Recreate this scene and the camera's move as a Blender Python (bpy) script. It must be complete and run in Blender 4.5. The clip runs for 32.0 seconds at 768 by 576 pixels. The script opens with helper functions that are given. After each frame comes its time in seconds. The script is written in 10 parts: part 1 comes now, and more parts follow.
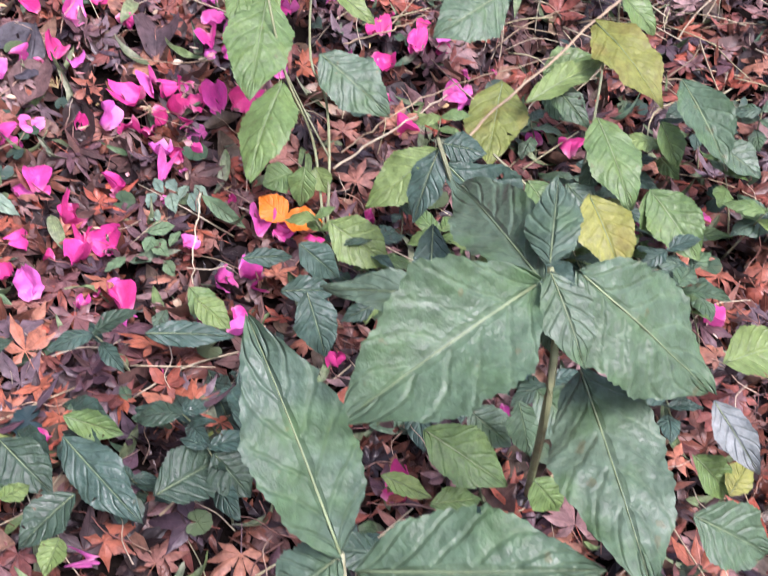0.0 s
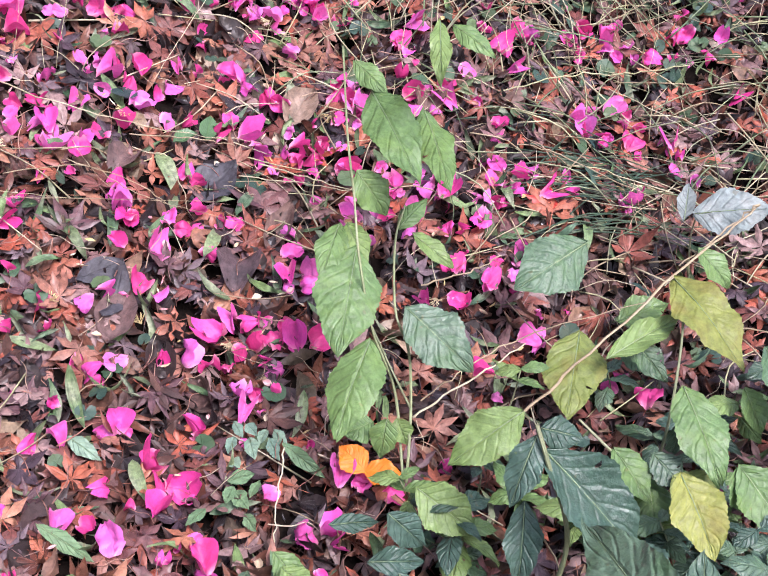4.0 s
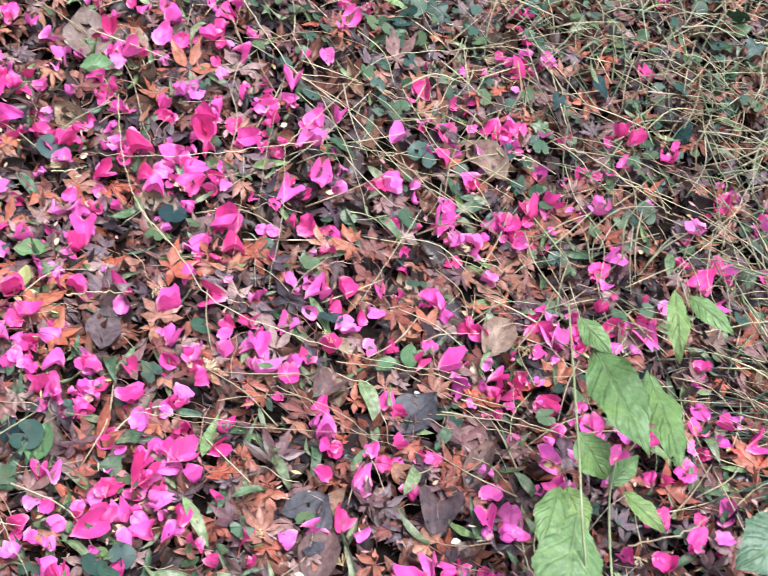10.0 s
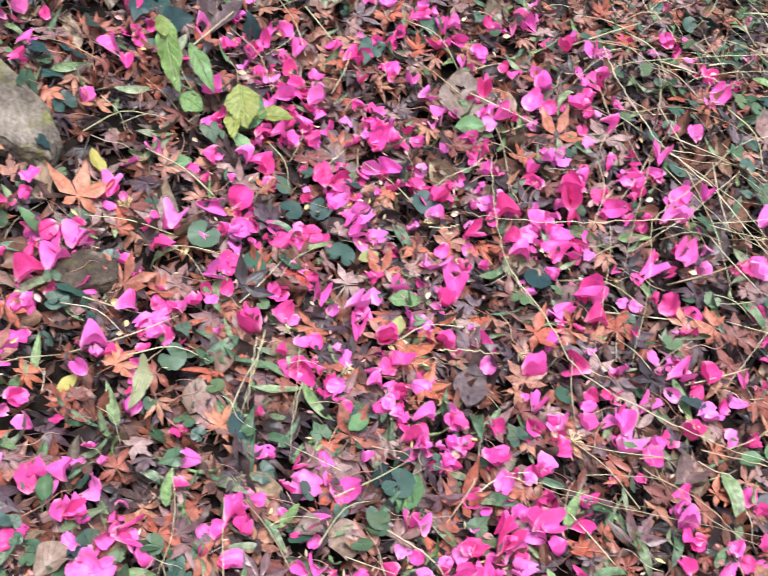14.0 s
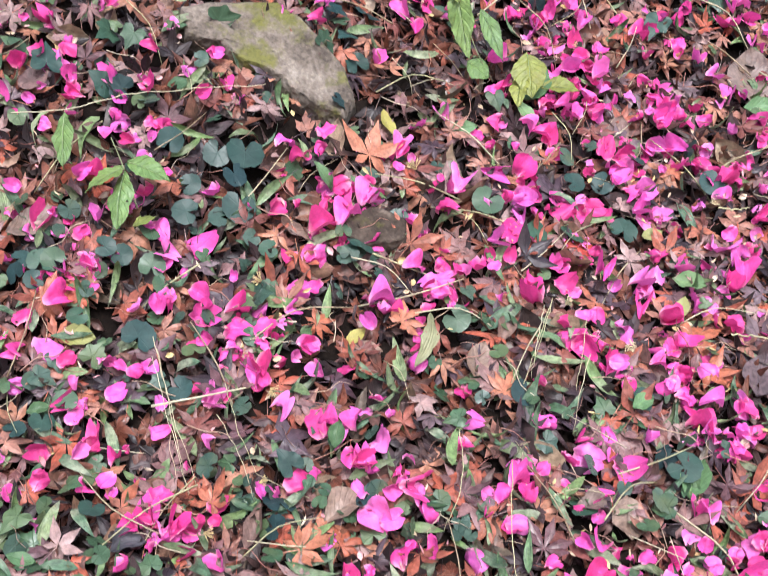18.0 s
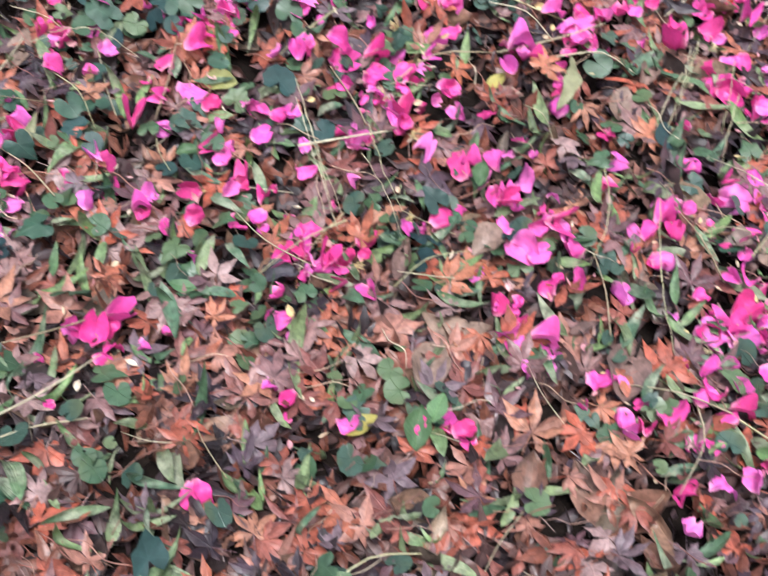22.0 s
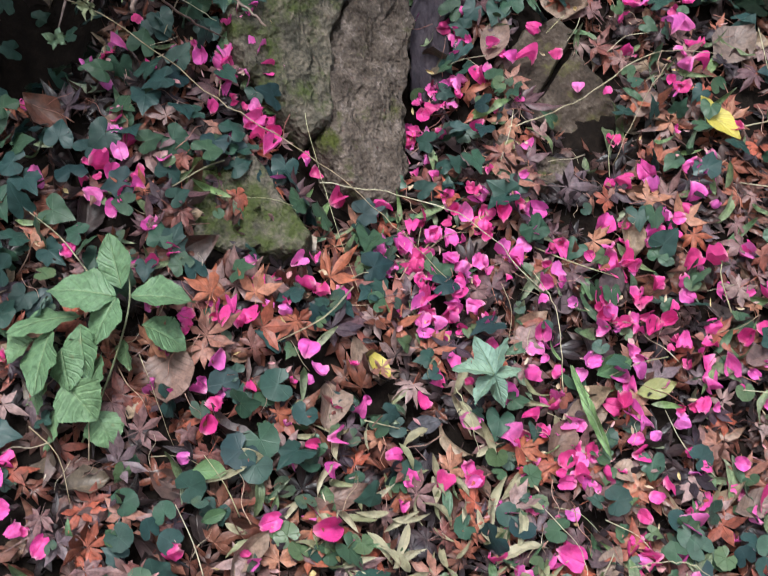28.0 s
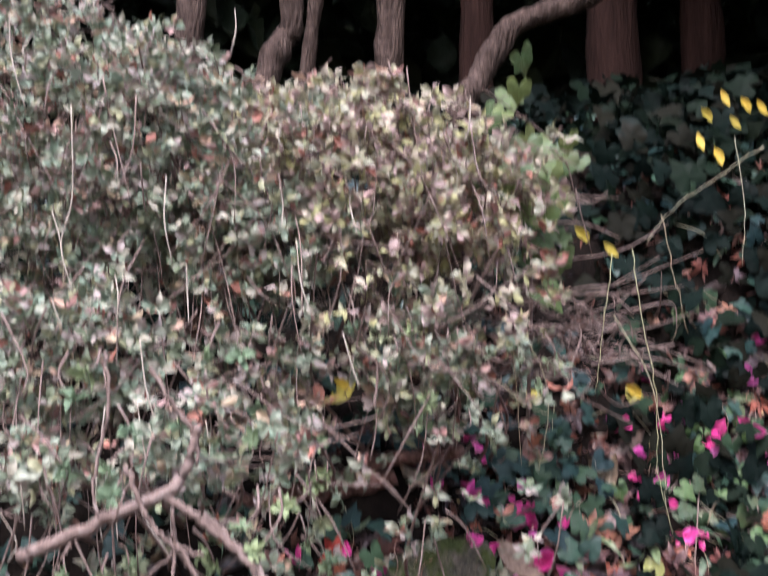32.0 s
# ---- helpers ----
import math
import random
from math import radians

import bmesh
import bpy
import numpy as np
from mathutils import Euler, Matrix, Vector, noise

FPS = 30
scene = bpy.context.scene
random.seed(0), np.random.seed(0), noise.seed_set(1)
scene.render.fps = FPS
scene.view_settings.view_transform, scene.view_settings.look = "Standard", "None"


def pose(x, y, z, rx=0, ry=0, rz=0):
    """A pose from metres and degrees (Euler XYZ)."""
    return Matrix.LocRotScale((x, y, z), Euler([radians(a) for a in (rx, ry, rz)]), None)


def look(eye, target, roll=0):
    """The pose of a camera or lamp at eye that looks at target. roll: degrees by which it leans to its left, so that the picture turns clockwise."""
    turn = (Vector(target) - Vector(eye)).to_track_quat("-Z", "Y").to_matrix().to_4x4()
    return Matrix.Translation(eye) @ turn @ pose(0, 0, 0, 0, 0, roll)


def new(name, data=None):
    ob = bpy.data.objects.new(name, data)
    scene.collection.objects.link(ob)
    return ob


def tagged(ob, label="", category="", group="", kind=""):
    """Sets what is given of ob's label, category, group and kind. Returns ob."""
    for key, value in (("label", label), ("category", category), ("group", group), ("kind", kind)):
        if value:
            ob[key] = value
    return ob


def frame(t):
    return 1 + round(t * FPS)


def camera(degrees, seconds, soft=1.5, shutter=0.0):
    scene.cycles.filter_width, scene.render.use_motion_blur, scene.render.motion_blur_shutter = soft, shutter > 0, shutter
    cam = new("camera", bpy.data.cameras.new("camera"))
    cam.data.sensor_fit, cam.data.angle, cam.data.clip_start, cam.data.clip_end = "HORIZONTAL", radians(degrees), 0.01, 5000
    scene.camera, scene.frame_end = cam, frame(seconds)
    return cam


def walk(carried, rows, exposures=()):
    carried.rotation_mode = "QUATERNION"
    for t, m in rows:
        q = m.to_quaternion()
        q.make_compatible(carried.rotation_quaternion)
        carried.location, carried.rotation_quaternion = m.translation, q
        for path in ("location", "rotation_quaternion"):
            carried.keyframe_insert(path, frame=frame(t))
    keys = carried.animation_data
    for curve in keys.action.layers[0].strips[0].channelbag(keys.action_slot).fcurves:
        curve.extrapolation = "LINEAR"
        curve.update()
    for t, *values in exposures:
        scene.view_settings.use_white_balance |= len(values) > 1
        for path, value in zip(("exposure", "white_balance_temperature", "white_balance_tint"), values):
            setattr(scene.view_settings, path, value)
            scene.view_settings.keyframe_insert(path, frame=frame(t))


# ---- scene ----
cam = camera(40.0, 32.0, soft=1.1, shutter=0.4)
PATH = [
    (0, (-0.0421, -0.0393, 0.3610), (0.1290, 1.4231, -0.9925), -1.25),
    (0.5, (-0.0485, -0.0285, 0.3770), (0.0975, 1.4882, -0.9185), -1.78),
    (1, (-0.0527, -0.0282, 0.3932), (0.0802, 1.5075, -0.8812), -1.91),
    (1.5, (-0.0692, -0.0124, 0.4081), (0.0653, 1.5323, -0.8552), -1.33),
    (2, (-0.0823, 0.0011, 0.4173), (0.0488, 1.5594, -0.8295), -0.69),
    (2.5, (-0.0901, 0.0158, 0.4283), (0.0421, 1.5884, -0.8003), -0.29),
    (3, (-0.1009, 0.0307, 0.4476), (0.0397, 1.6285, -0.7471), -0.06),
    (3.5, (-0.1061, 0.0393, 0.4585), (0.0477, 1.6527, -0.7134), 0.13),
    (5.5, (-0.1146, 0.0759, 0.4882), (0.0825, 1.7197, -0.6339), 0.10),
    (6, (-0.1318, 0.0790, 0.4992), (0.0639, 1.7353, -0.6047), 0.34),
    (6.5, (-0.1488, 0.0915, 0.5067), (0.0325, 1.7602, -0.5808), 0.51),
    (7, (-0.1653, 0.1005, 0.5099), (-0.0069, 1.7810, -0.5627), 0.64),
    (7.5, (-0.1739, 0.1063, 0.5213), (-0.0482, 1.7964, -0.5406), 0.59),
    (8, (-0.1786, 0.1135, 0.5342), (-0.0738, 1.8185, -0.5060), 0.45),
    (8.5, (-0.1916, 0.1215, 0.5485), (-0.0919, 1.8446, -0.4620), 1.14),
    (9, (-0.2069, 0.1260, 0.5565), (-0.1193, 1.8632, -0.4306), 1.62),
    (9.5, (-0.2233, 0.1319, 0.5673), (-0.1710, 1.8833, -0.3970), 1.48),
    (10, (-0.2439, 0.1348, 0.5709), (-0.2549, 1.9014, -0.3669), 0.97),
    (10.5, (-0.2793, 0.1367, 0.5825), (-0.3395, 1.9174, -0.3261), 1.16),
    (11, (-0.3027, 0.1412, 0.5861), (-0.3999, 1.9314, -0.3002), 1.20),
    (11.5, (-0.3296, 0.1390, 0.5846), (-0.4772, 1.9314, -0.2902), 1.30),
    (12, (-0.3491, 0.1346, 0.5838), (-0.5480, 1.9254, -0.2843), 1.36),
    (12.5, (-0.3765, 0.1291, 0.5805), (-0.6374, 1.9140, -0.2832), 1.25),
    (13, (-0.3917, 0.1275, 0.5760), (-0.6961, 1.9052, -0.2882), 1.36),
    (13.5, (-0.4065, 0.1255, 0.5785), (-0.7635, 1.8916, -0.2894), 1.19),
    (14, (-0.4395, 0.1208, 0.5894), (-0.8738, 1.8741, -0.2691), 1.18),
    (14.5, (-0.4782, 0.1181, 0.5997), (-0.9878, 1.8626, -0.2350), 1.55),
    (15, (-0.5024, 0.1166, 0.6096), (-1.0614, 1.8575, -0.2009), 1.45),
    (15.5, (-0.5212, 0.1179, 0.6094), (-1.1220, 1.8549, -0.1792), 1.32),
    (17.5, (-0.5787, 0.0807, 0.5646), (-1.3279, 1.7460, -0.2512), 0.64),
    (18, (-0.5669, 0.0748, 0.5415), (-1.3194, 1.7147, -0.3214), 0.61),
    (18.5, (-0.5518, 0.0620, 0.5208), (-1.2810, 1.6764, -0.4077), 0.53),
    (19, (-0.5369, 0.0508, 0.4913), (-1.2346, 1.6390, -0.5040), -0.33),
    (19.5, (-0.5242, 0.0414, 0.4663), (-1.1914, 1.6043, -0.5883), -0.81),
    (20, (-0.5165, 0.0355, 0.4490), (-1.1596, 1.5754, -0.6533), -1.91),
    (20.5, (-0.5215, 0.0176, 0.4247), (-1.1581, 1.5400, -0.7053), -2.63),
    (21, (-0.5385, 0.0030, 0.4182), (-1.1834, 1.4993, -0.7416), -2.96),
    (21.5, (-0.5729, -0.0056, 0.4306), (-1.2738, 1.4516, -0.7464), -3.24),
    (22, (-0.6096, -0.0103, 0.4465), (-1.4260, 1.4269, -0.6795), -2.11),
    (22.5, (-0.6496, -0.0193, 0.4797), (-1.5452, 1.4422, -0.5507), -1.71),
    (23, (-0.6790, -0.0215, 0.5026), (-1.6276, 1.4440, -0.4735), -0.76),
    (23.5, (-0.6964, -0.0203, 0.5205), (-1.7030, 1.4416, -0.4011), -0.47),
    (24, (-0.7166, -0.0232, 0.5500), (-1.7837, 1.4304, -0.3149), -0.27),
    (24.5, (-0.7361, -0.0330, 0.5705), (-1.8731, 1.3975, -0.2424), -0.37),
    (25, (-0.7571, -0.0486, 0.5814), (-1.9412, 1.3592, -0.2035), -0.56),
    (25.5, (-0.7982, -0.0717, 0.6054), (-2.0352, 1.3023, -0.1575), -0.31),
    (26, (-0.8319, -0.0963, 0.6209), (-2.1128, 1.2488, -0.1206), -0.04),
    (26.5, (-0.8689, -0.1130, 0.6281), (-2.1867, 1.2130, -0.0827), 0.21),
    (28.5, (-0.9900, -0.1551, 0.7353), (-2.3590, 1.1800, 0.1496), 0.59),
    (29, (-1.0100, -0.1569, 0.7492), (-2.3967, 1.1858, 0.2257), 0.92),
    (29.5, (-1.0111, -0.1671, 0.7750), (-2.4218, 1.1740, 0.3153), 0.82),
    (30, (-1.0223, -0.1742, 0.8010), (-2.4545, 1.1680, 0.4167), 0.72),
    (30.5, (-1.0284, -0.1844, 0.8330), (-2.4853, 1.1550, 0.5444), 0.71),
    (31, (-1.0463, -0.1846, 0.8529), (-2.5280, 1.1442, 0.6564), 0.71),
    (31.5, (-1.0529, -0.1987, 0.9263), (-2.5575, 1.1158, 0.8348), 0.54),
    (32, (-1.0512, -0.2165, 1.0057), (-2.5589, 1.0876, 1.1673), 0.49),
]
walk(cam, [(t, look(eye, target, roll)) for t, eye, target, roll in PATH], [(0, 1.86, 6300, 28), (5, 1.95, 6250, 18), (9, 1.96, 6120, 9), (14, 1.96, 6240, 6), (19, 1.86, 6250, 12), (25, 1.62, 6180, 7), (28.5, 1.44, 6240, 5), (30, 1.63, 6250, 9), (31, 1.88, 6250, 13), (32, 1.99, 6150, 19)])

# ---- sky and light: a dull day under trees ----
world = bpy.data.worlds.new("overcast_sky")
scene.world = world
world.use_nodes = True
wn = world.node_tree
sky = wn.nodes.new("ShaderNodeTexSky")
sky.sky_type, sky.sun_disc = "NISHITA", False
sky.sun_elevation, sky.sun_rotation = radians(58), radians(145)
sky.air_density, sky.dust_density = 1.5, 4.0
wn.links.new(sky.outputs[0], wn.nodes["Background"].inputs[0])
wn.nodes["Background"].inputs[1].default_value = 0.10
sun = new("sun", bpy.data.lights.new("sun", "SUN"))
sun.data.energy, sun.data.angle, sun.data.color = 1.6, radians(20), (0.93, 0.95, 1.0)
sun.matrix_world = look((0, 0, 0), (-math.sin(radians(145)) * math.cos(radians(58)), -math.cos(radians(145)) * math.cos(radians(58)), -math.sin(radians(58))))

RNG = np.random.default_rng(7)


# ---- materials ----
def node_mat(name):
    m = bpy.data.materials.new(name)
    m.use_nodes = True
    nt = m.node_tree
    return m, nt, nt.nodes["Principled BSDF"], nt.nodes["Material Output"]


def add(nt, kind, ins=(), **props):
    n = nt.nodes.new(kind)
    for k, v in props.items():
        exec_set(n, k, v)
    for k, v in dict(ins).items():
        if isinstance(v, bpy.types.NodeSocket):
            nt.links.new(v, n.inputs[k])
        else:
            n.inputs[k].default_value = v
    return n


def exec_set(n, k, v):
    if k == "operation":
        n.operation = v
    elif k == "blend_type":
        n.blend_type = v
    elif k == "data_type":
        n.data_type = v


def math_node(nt, op, a, b=0.0, c=0.0):
    return add(nt, "ShaderNodeMath", {0: a, 1: b, 2: c}, operation=op).outputs[0]


def ramp(nt, fac, stops):
    n = nt.nodes.new("ShaderNodeValToRGB")
    els = n.color_ramp.elements
    while len(els) < len(stops):
        els.new(0.5)
    for e, (p, c) in zip(els, stops):
        e.position, e.color = p, (*c, 1)
    nt.links.new(fac, n.inputs[0])
    return n.outputs[0]


def mix(nt, fac, a, b, mode="MIX"):
    n = nt.nodes.new("ShaderNodeMix")
    n.data_type, n.blend_type = "RGBA", mode
    for k, v in ((0, fac), (6, a), (7, b)):
        if isinstance(v, bpy.types.NodeSocket):
            nt.links.new(v, n.inputs[k])
        else:
            n.inputs[k].default_value = (*v, 1) if isinstance(v, tuple) else v
    return n.outputs[2]


def leaf_material(name, stops, island, rough=0.45, ribs=8.0, slant=2.2, vein=0.35, vein_tint=(1.25, 1.25, 1.15),
                  blotch=(0.10, 0.05, 0.02), blotch_amount=0.3, clear=0.25, edge=None, relief=0.5, specular=0.35, quilt=0.0, spots=0.0, crinkle=0.35, mottle=0.15, side_veins=0.6):
    """Leaf or petal: colour by chance from the stops, ribs along the blade, blotches and fine grain."""
    m, nt, bsdf, out = node_mat(name)
    if island:
        rnd = nt.nodes.new("ShaderNodeNewGeometry").outputs["Random Per Island"]
    else:
        rnd = nt.nodes.new("ShaderNodeObjectInfo").outputs["Random"]
    base = ramp(nt, rnd, [(i / len(stops), c) for i, c in enumerate(stops)])
    base.node.color_ramp.interpolation = "CONSTANT"
    pos = nt.nodes.new("ShaderNodeNewGeometry").outputs["Position"]
    uv = nt.nodes.new("ShaderNodeUVMap").outputs[0]
    sep = add(nt, "ShaderNodeSeparateXYZ", {0: uv})
    au = math_node(nt, "ABSOLUTE", math_node(nt, "MULTIPLY_ADD", sep.outputs[0], 2.0, -1.0))
    v = sep.outputs[1]
    wob = add(nt, "ShaderNodeTexNoise", {"Vector": pos, "Scale": 90.0, "Detail": 3.0})
    phase = math_node(nt, "ADD", math_node(nt, "MULTIPLY", v, ribs), math_node(nt, "MULTIPLY", au, -slant))
    phase = math_node(nt, "ADD", phase, math_node(nt, "MULTIPLY", wob.outputs[0], 0.35))
    side = math_node(nt, "POWER", math_node(nt, "ABSOLUTE", math_node(nt, "COSINE", math_node(nt, "MULTIPLY", phase, math.pi))), 14.0)
    mid = add(nt, "ShaderNodeMapRange", {0: au, 1: 0.03, 2: 0.12, 3: 1.0, 4: 0.0}).outputs[0]
    rib = math_node(nt, "MAXIMUM", mid, math_node(nt, "MULTIPLY", side, side_veins))
    big = add(nt, "ShaderNodeTexNoise", {"Vector": pos, "Scale": 28.0, "Detail": 4.0})
    fine = add(nt, "ShaderNodeTexNoise", {"Vector": pos, "Scale": 420.0, "Detail": 3.0})
    col = mix(nt, math_node(nt, "MULTIPLY", add(nt, "ShaderNodeMapRange", {0: big.outputs[0], 1: 0.5, 2: 0.68}).outputs[0], blotch_amount), base, blotch)
    col = mix(nt, math_node(nt, "MULTIPLY", fine.outputs[0], 0.35), col, mix(nt, 1.0, col, (0.55, 0.55, 0.55), "MULTIPLY"))
    col = mix(nt, math_node(nt, "MULTIPLY", rib, vein), col, mix(nt, 1.0, col, vein_tint, "MULTIPLY"))
    if spots:
        sp = add(nt, "ShaderNodeTexNoise", {"Vector": pos, "Scale": 75.0, "Detail": 2.0}).outputs[0]
        col = mix(nt, math_node(nt, "MULTIPLY", add(nt, "ShaderNodeMapRange", {0: sp, 1: 0.70, 2: 0.73}).outputs[0], spots), col, (0.12, 0.085, 0.035))
    grainy = add(nt, "ShaderNodeTexNoise", {"Vector": pos, "Scale": 130.0, "Detail": 5.0, "Roughness": 0.65}).outputs[0]
    shade = add(nt, "ShaderNodeMapRange", {0: grainy, 1: 0.35, 2: 0.65, 3: 1.0 - mottle, 4: 1.0 + mottle * 0.7}).outputs[0]
    col = mix(nt, 1.0, col, add(nt, "ShaderNodeCombineXYZ", {0: shade, 1: shade, 2: shade}).outputs[0], "MULTIPLY")
    if edge:
        rim = math_node(nt, "MULTIPLY", add(nt, "ShaderNodeMapRange", {0: v, 1: edge[1], 2: edge[2]}).outputs[0], edge[3])
        col = mix(nt, rim, col, edge[0])
    nt.links.new(col, bsdf.inputs["Base Color"])
    bsdf.inputs["Roughness"].default_value = rough
    bsdf.inputs["Specular IOR Level"].default_value = specular
    height = math_node(nt, "ADD", math_node(nt, "MULTIPLY", rib, -0.7), math_node(nt, "MULTIPLY", big.outputs[0], 0.7))
    mid_noise = add(nt, "ShaderNodeTexNoise", {"Vector": pos, "Scale": 150.0, "Detail": 4.0, "Roughness": 0.6}).outputs[0]
    height = math_node(nt, "ADD", height, math_node(nt, "MULTIPLY", mid_noise, crinkle))
    if quilt:
        vo = add(nt, "ShaderNodeTexVoronoi", {"Vector": pos, "Scale": 240.0}).outputs[0]
        height = math_node(nt, "ADD", height, math_node(nt, "MULTIPLY", vo, -quilt))
    bump = add(nt, "ShaderNodeBump", {"Strength": relief, "Distance": 0.002, "Height": height})
    nt.links.new(bump.outputs[0], bsdf.inputs["Normal"])
    gl = add(nt, "ShaderNodeMapRange", {0: big.outputs[0], 1: 0.35, 2: 0.65, 3: rough - 0.12, 4: rough + 0.14}).outputs[0]
    nt.links.new(gl, bsdf.inputs["Roughness"])
    if clear:
        tl = add(nt, "ShaderNodeBsdfTranslucent", {"Color": col})
        ms = add(nt, "ShaderNodeMixShader", {0: clear, 1: bsdf.outputs[0], 2: tl.outputs[0]})
        nt.links.new(ms.outputs[0], out.inputs[0])
    return m


def rough_material(name, colours, scale, rough=0.9, relief=0.6, depth=0.004, stretch=(1, 1, 1), moss=None):
    """Soil, bark or stone: two scales of noise in its colour and relief."""
    m, nt, bsdf, out = node_mat(name)
    pos = nt.nodes.new("ShaderNodeNewGeometry").outputs["Position"]
    mp = add(nt, "ShaderNodeMapping", {0: pos, 3: stretch}).outputs[0]
    a = add(nt, "ShaderNodeTexNoise", {"Vector": mp, "Scale": scale, "Detail": 6.0, "Roughness": 0.65}).outputs[0]
    b = add(nt, "ShaderNodeTexNoise", {"Vector": mp, "Scale": scale * 9, "Detail": 4.0}).outputs[0]
    vo = add(nt, "ShaderNodeTexVoronoi", {"Vector": mp, "Scale": scale * 4}).outputs[0]
    f = math_node(nt, "ADD", math_node(nt, "MULTIPLY", a, 0.7), math_node(nt, "MULTIPLY", b, 0.3))
    col = ramp(nt, f, [(0.3 + 0.4 * i / max(1, len(colours) - 1), c) for i, c in enumerate(colours)])
    if moss:
        g = add(nt, "ShaderNodeTexNoise", {"Vector": pos, "Scale": moss[1], "Detail": 5.0, "Roughness": 0.7}).outputs[0]
        col = mix(nt, add(nt, "ShaderNodeMapRange", {0: g, 1: moss[2], 2: moss[2] + 0.12}).outputs[0], col, mix(nt, b, moss[0], mix(nt, 1.0, moss[0], (1.8, 1.7, 1.2), "MULTIPLY")))
    nt.links.new(col, bsdf.inputs["Base Color"])
    bsdf.inputs["Roughness"].default_value = rough
    bsdf.inputs["Specular IOR Level"].default_value = 0.06
    h = math_node(nt, "ADD", f, math_node(nt, "MULTIPLY", vo, 0.4))
    bump = add(nt, "ShaderNodeBump", {"Strength": relief, "Distance": depth, "Height": h})
    nt.links.new(bump.outputs[0], bsdf.inputs["Normal"])
    return m


PETAL = [(0.72, 0.055, 0.286), (0.76, 0.09, 0.381), (0.8, 0.13, 0.456), (0.74, 0.11, 0.456), (0.8, 0.19, 0.53), (0.62, 0.05, 0.222), (0.74, 0.16, 0.53), (0.78, 0.075, 0.339), (0.66, 0.06, 0.255)]
MAPLE = [(0.26, 0.076, 0.050), (0.31, 0.103, 0.064), (0.29, 0.135, 0.102), (0.105, 0.054, 0.062), (0.235, 0.077, 0.058), (0.060, 0.039, 0.050), (0.27, 0.175, 0.165), (0.33, 0.085, 0.053), (0.13, 0.090, 0.102), (0.028, 0.020, 0.025), (0.185, 0.100, 0.100), (0.33, 0.150, 0.096), (0.215, 0.120, 0.112), (0.16, 0.057, 0.049)]
# wet lower leaves, darkened further for shade under the top layer
WET_SHADED = [(0.105, 0.036, 0.025), (0.130, 0.044, 0.028), (0.046, 0.029, 0.031), (0.024, 0.017, 0.019), (0.095, 0.050, 0.043), (0.014, 0.010, 0.011), (0.065, 0.036, 0.033), (0.15, 0.060, 0.040)]
DARKMAPLE = [(0.095, 0.045, 0.050), (0.135, 0.058, 0.056), (0.080, 0.043, 0.055), (0.16, 0.066, 0.056)]
ORANGE = [(0.34, 0.105, 0.058), (0.30, 0.085, 0.048), (0.37, 0.145, 0.088)]
REDMAPLE = [(0.42, 0.05, 0.04), (0.36, 0.04, 0.03)]
BROWN = [(0.155, 0.078, 0.055), (0.090, 0.050, 0.043), (0.23, 0.135, 0.092), (0.060, 0.038, 0.038), (0.18, 0.094, 0.066), (0.135, 0.056, 0.040), (0.26, 0.185, 0.125), (0.025, 0.017, 0.017), (0.105, 0.078, 0.056), (0.038, 0.026, 0.025)]
TAN = [(0.20, 0.135, 0.105), (0.18, 0.11, 0.09), (0.24, 0.165, 0.125), (0.15, 0.105, 0.09)]
DARKLEAF = [(0.09, 0.0595, 0.064), (0.126, 0.0765, 0.072), (0.054, 0.051, 0.06), (0.153, 0.0935, 0.08)]
IVY = [(0.0194, 0.044, 0.037), (0.0246, 0.0546, 0.0422), (0.0317, 0.0686, 0.044), (0.0158, 0.0352, 0.037), (0.0396, 0.0748, 0.0422), (0.022, 0.0493, 0.0458)]
HERB = [(0.09, 0.17, 0.08), (0.12, 0.22, 0.10), (0.16, 0.26, 0.12), (0.07, 0.13, 0.06)]
GREENS = [(0.070, 0.118, 0.080), (0.088, 0.140, 0.090), (0.074, 0.128, 0.074)]
PALE = [(0.110, 0.185, 0.062), (0.145, 0.215, 0.070), (0.095, 0.165, 0.058)]
DEEP = [(0.042, 0.0813, 0.06), (0.0532, 0.0975, 0.0744), (0.042, 0.075, 0.048)]
YELLOWING = [(0.165, 0.185, 0.042), (0.20, 0.215, 0.050), (0.145, 0.180, 0.046)]
SILVER = [(0.16, 0.25, 0.19), (0.19, 0.28, 0.20)]
WHITISH = [(0.20, 0.24, 0.23), (0.17, 0.20, 0.19)]
YELLOW = [(0.30, 0.26, 0.07), (0.44, 0.36, 0.07), (0.25, 0.25, 0.10)]
LANCE = [(0.085, 0.145, 0.068), (0.125, 0.185, 0.085), (0.055, 0.100, 0.055), (0.165, 0.215, 0.105), (0.100, 0.130, 0.065), (0.070, 0.125, 0.075), (0.150, 0.225, 0.090)]
BAMBOO = [(0.25, 0.22, 0.135), (0.31, 0.28, 0.18), (0.21, 0.21, 0.115), (0.35, 0.31, 0.21)]
STRAW = [(0.40, 0.35, 0.23), (0.48, 0.43, 0.30), (0.32, 0.25, 0.16), (0.40, 0.38, 0.22)]


def pair(name, stops, **kw):
    return leaf_material(name, stops, False, **kw), leaf_material(name + "_drift", stops, True, **kw)


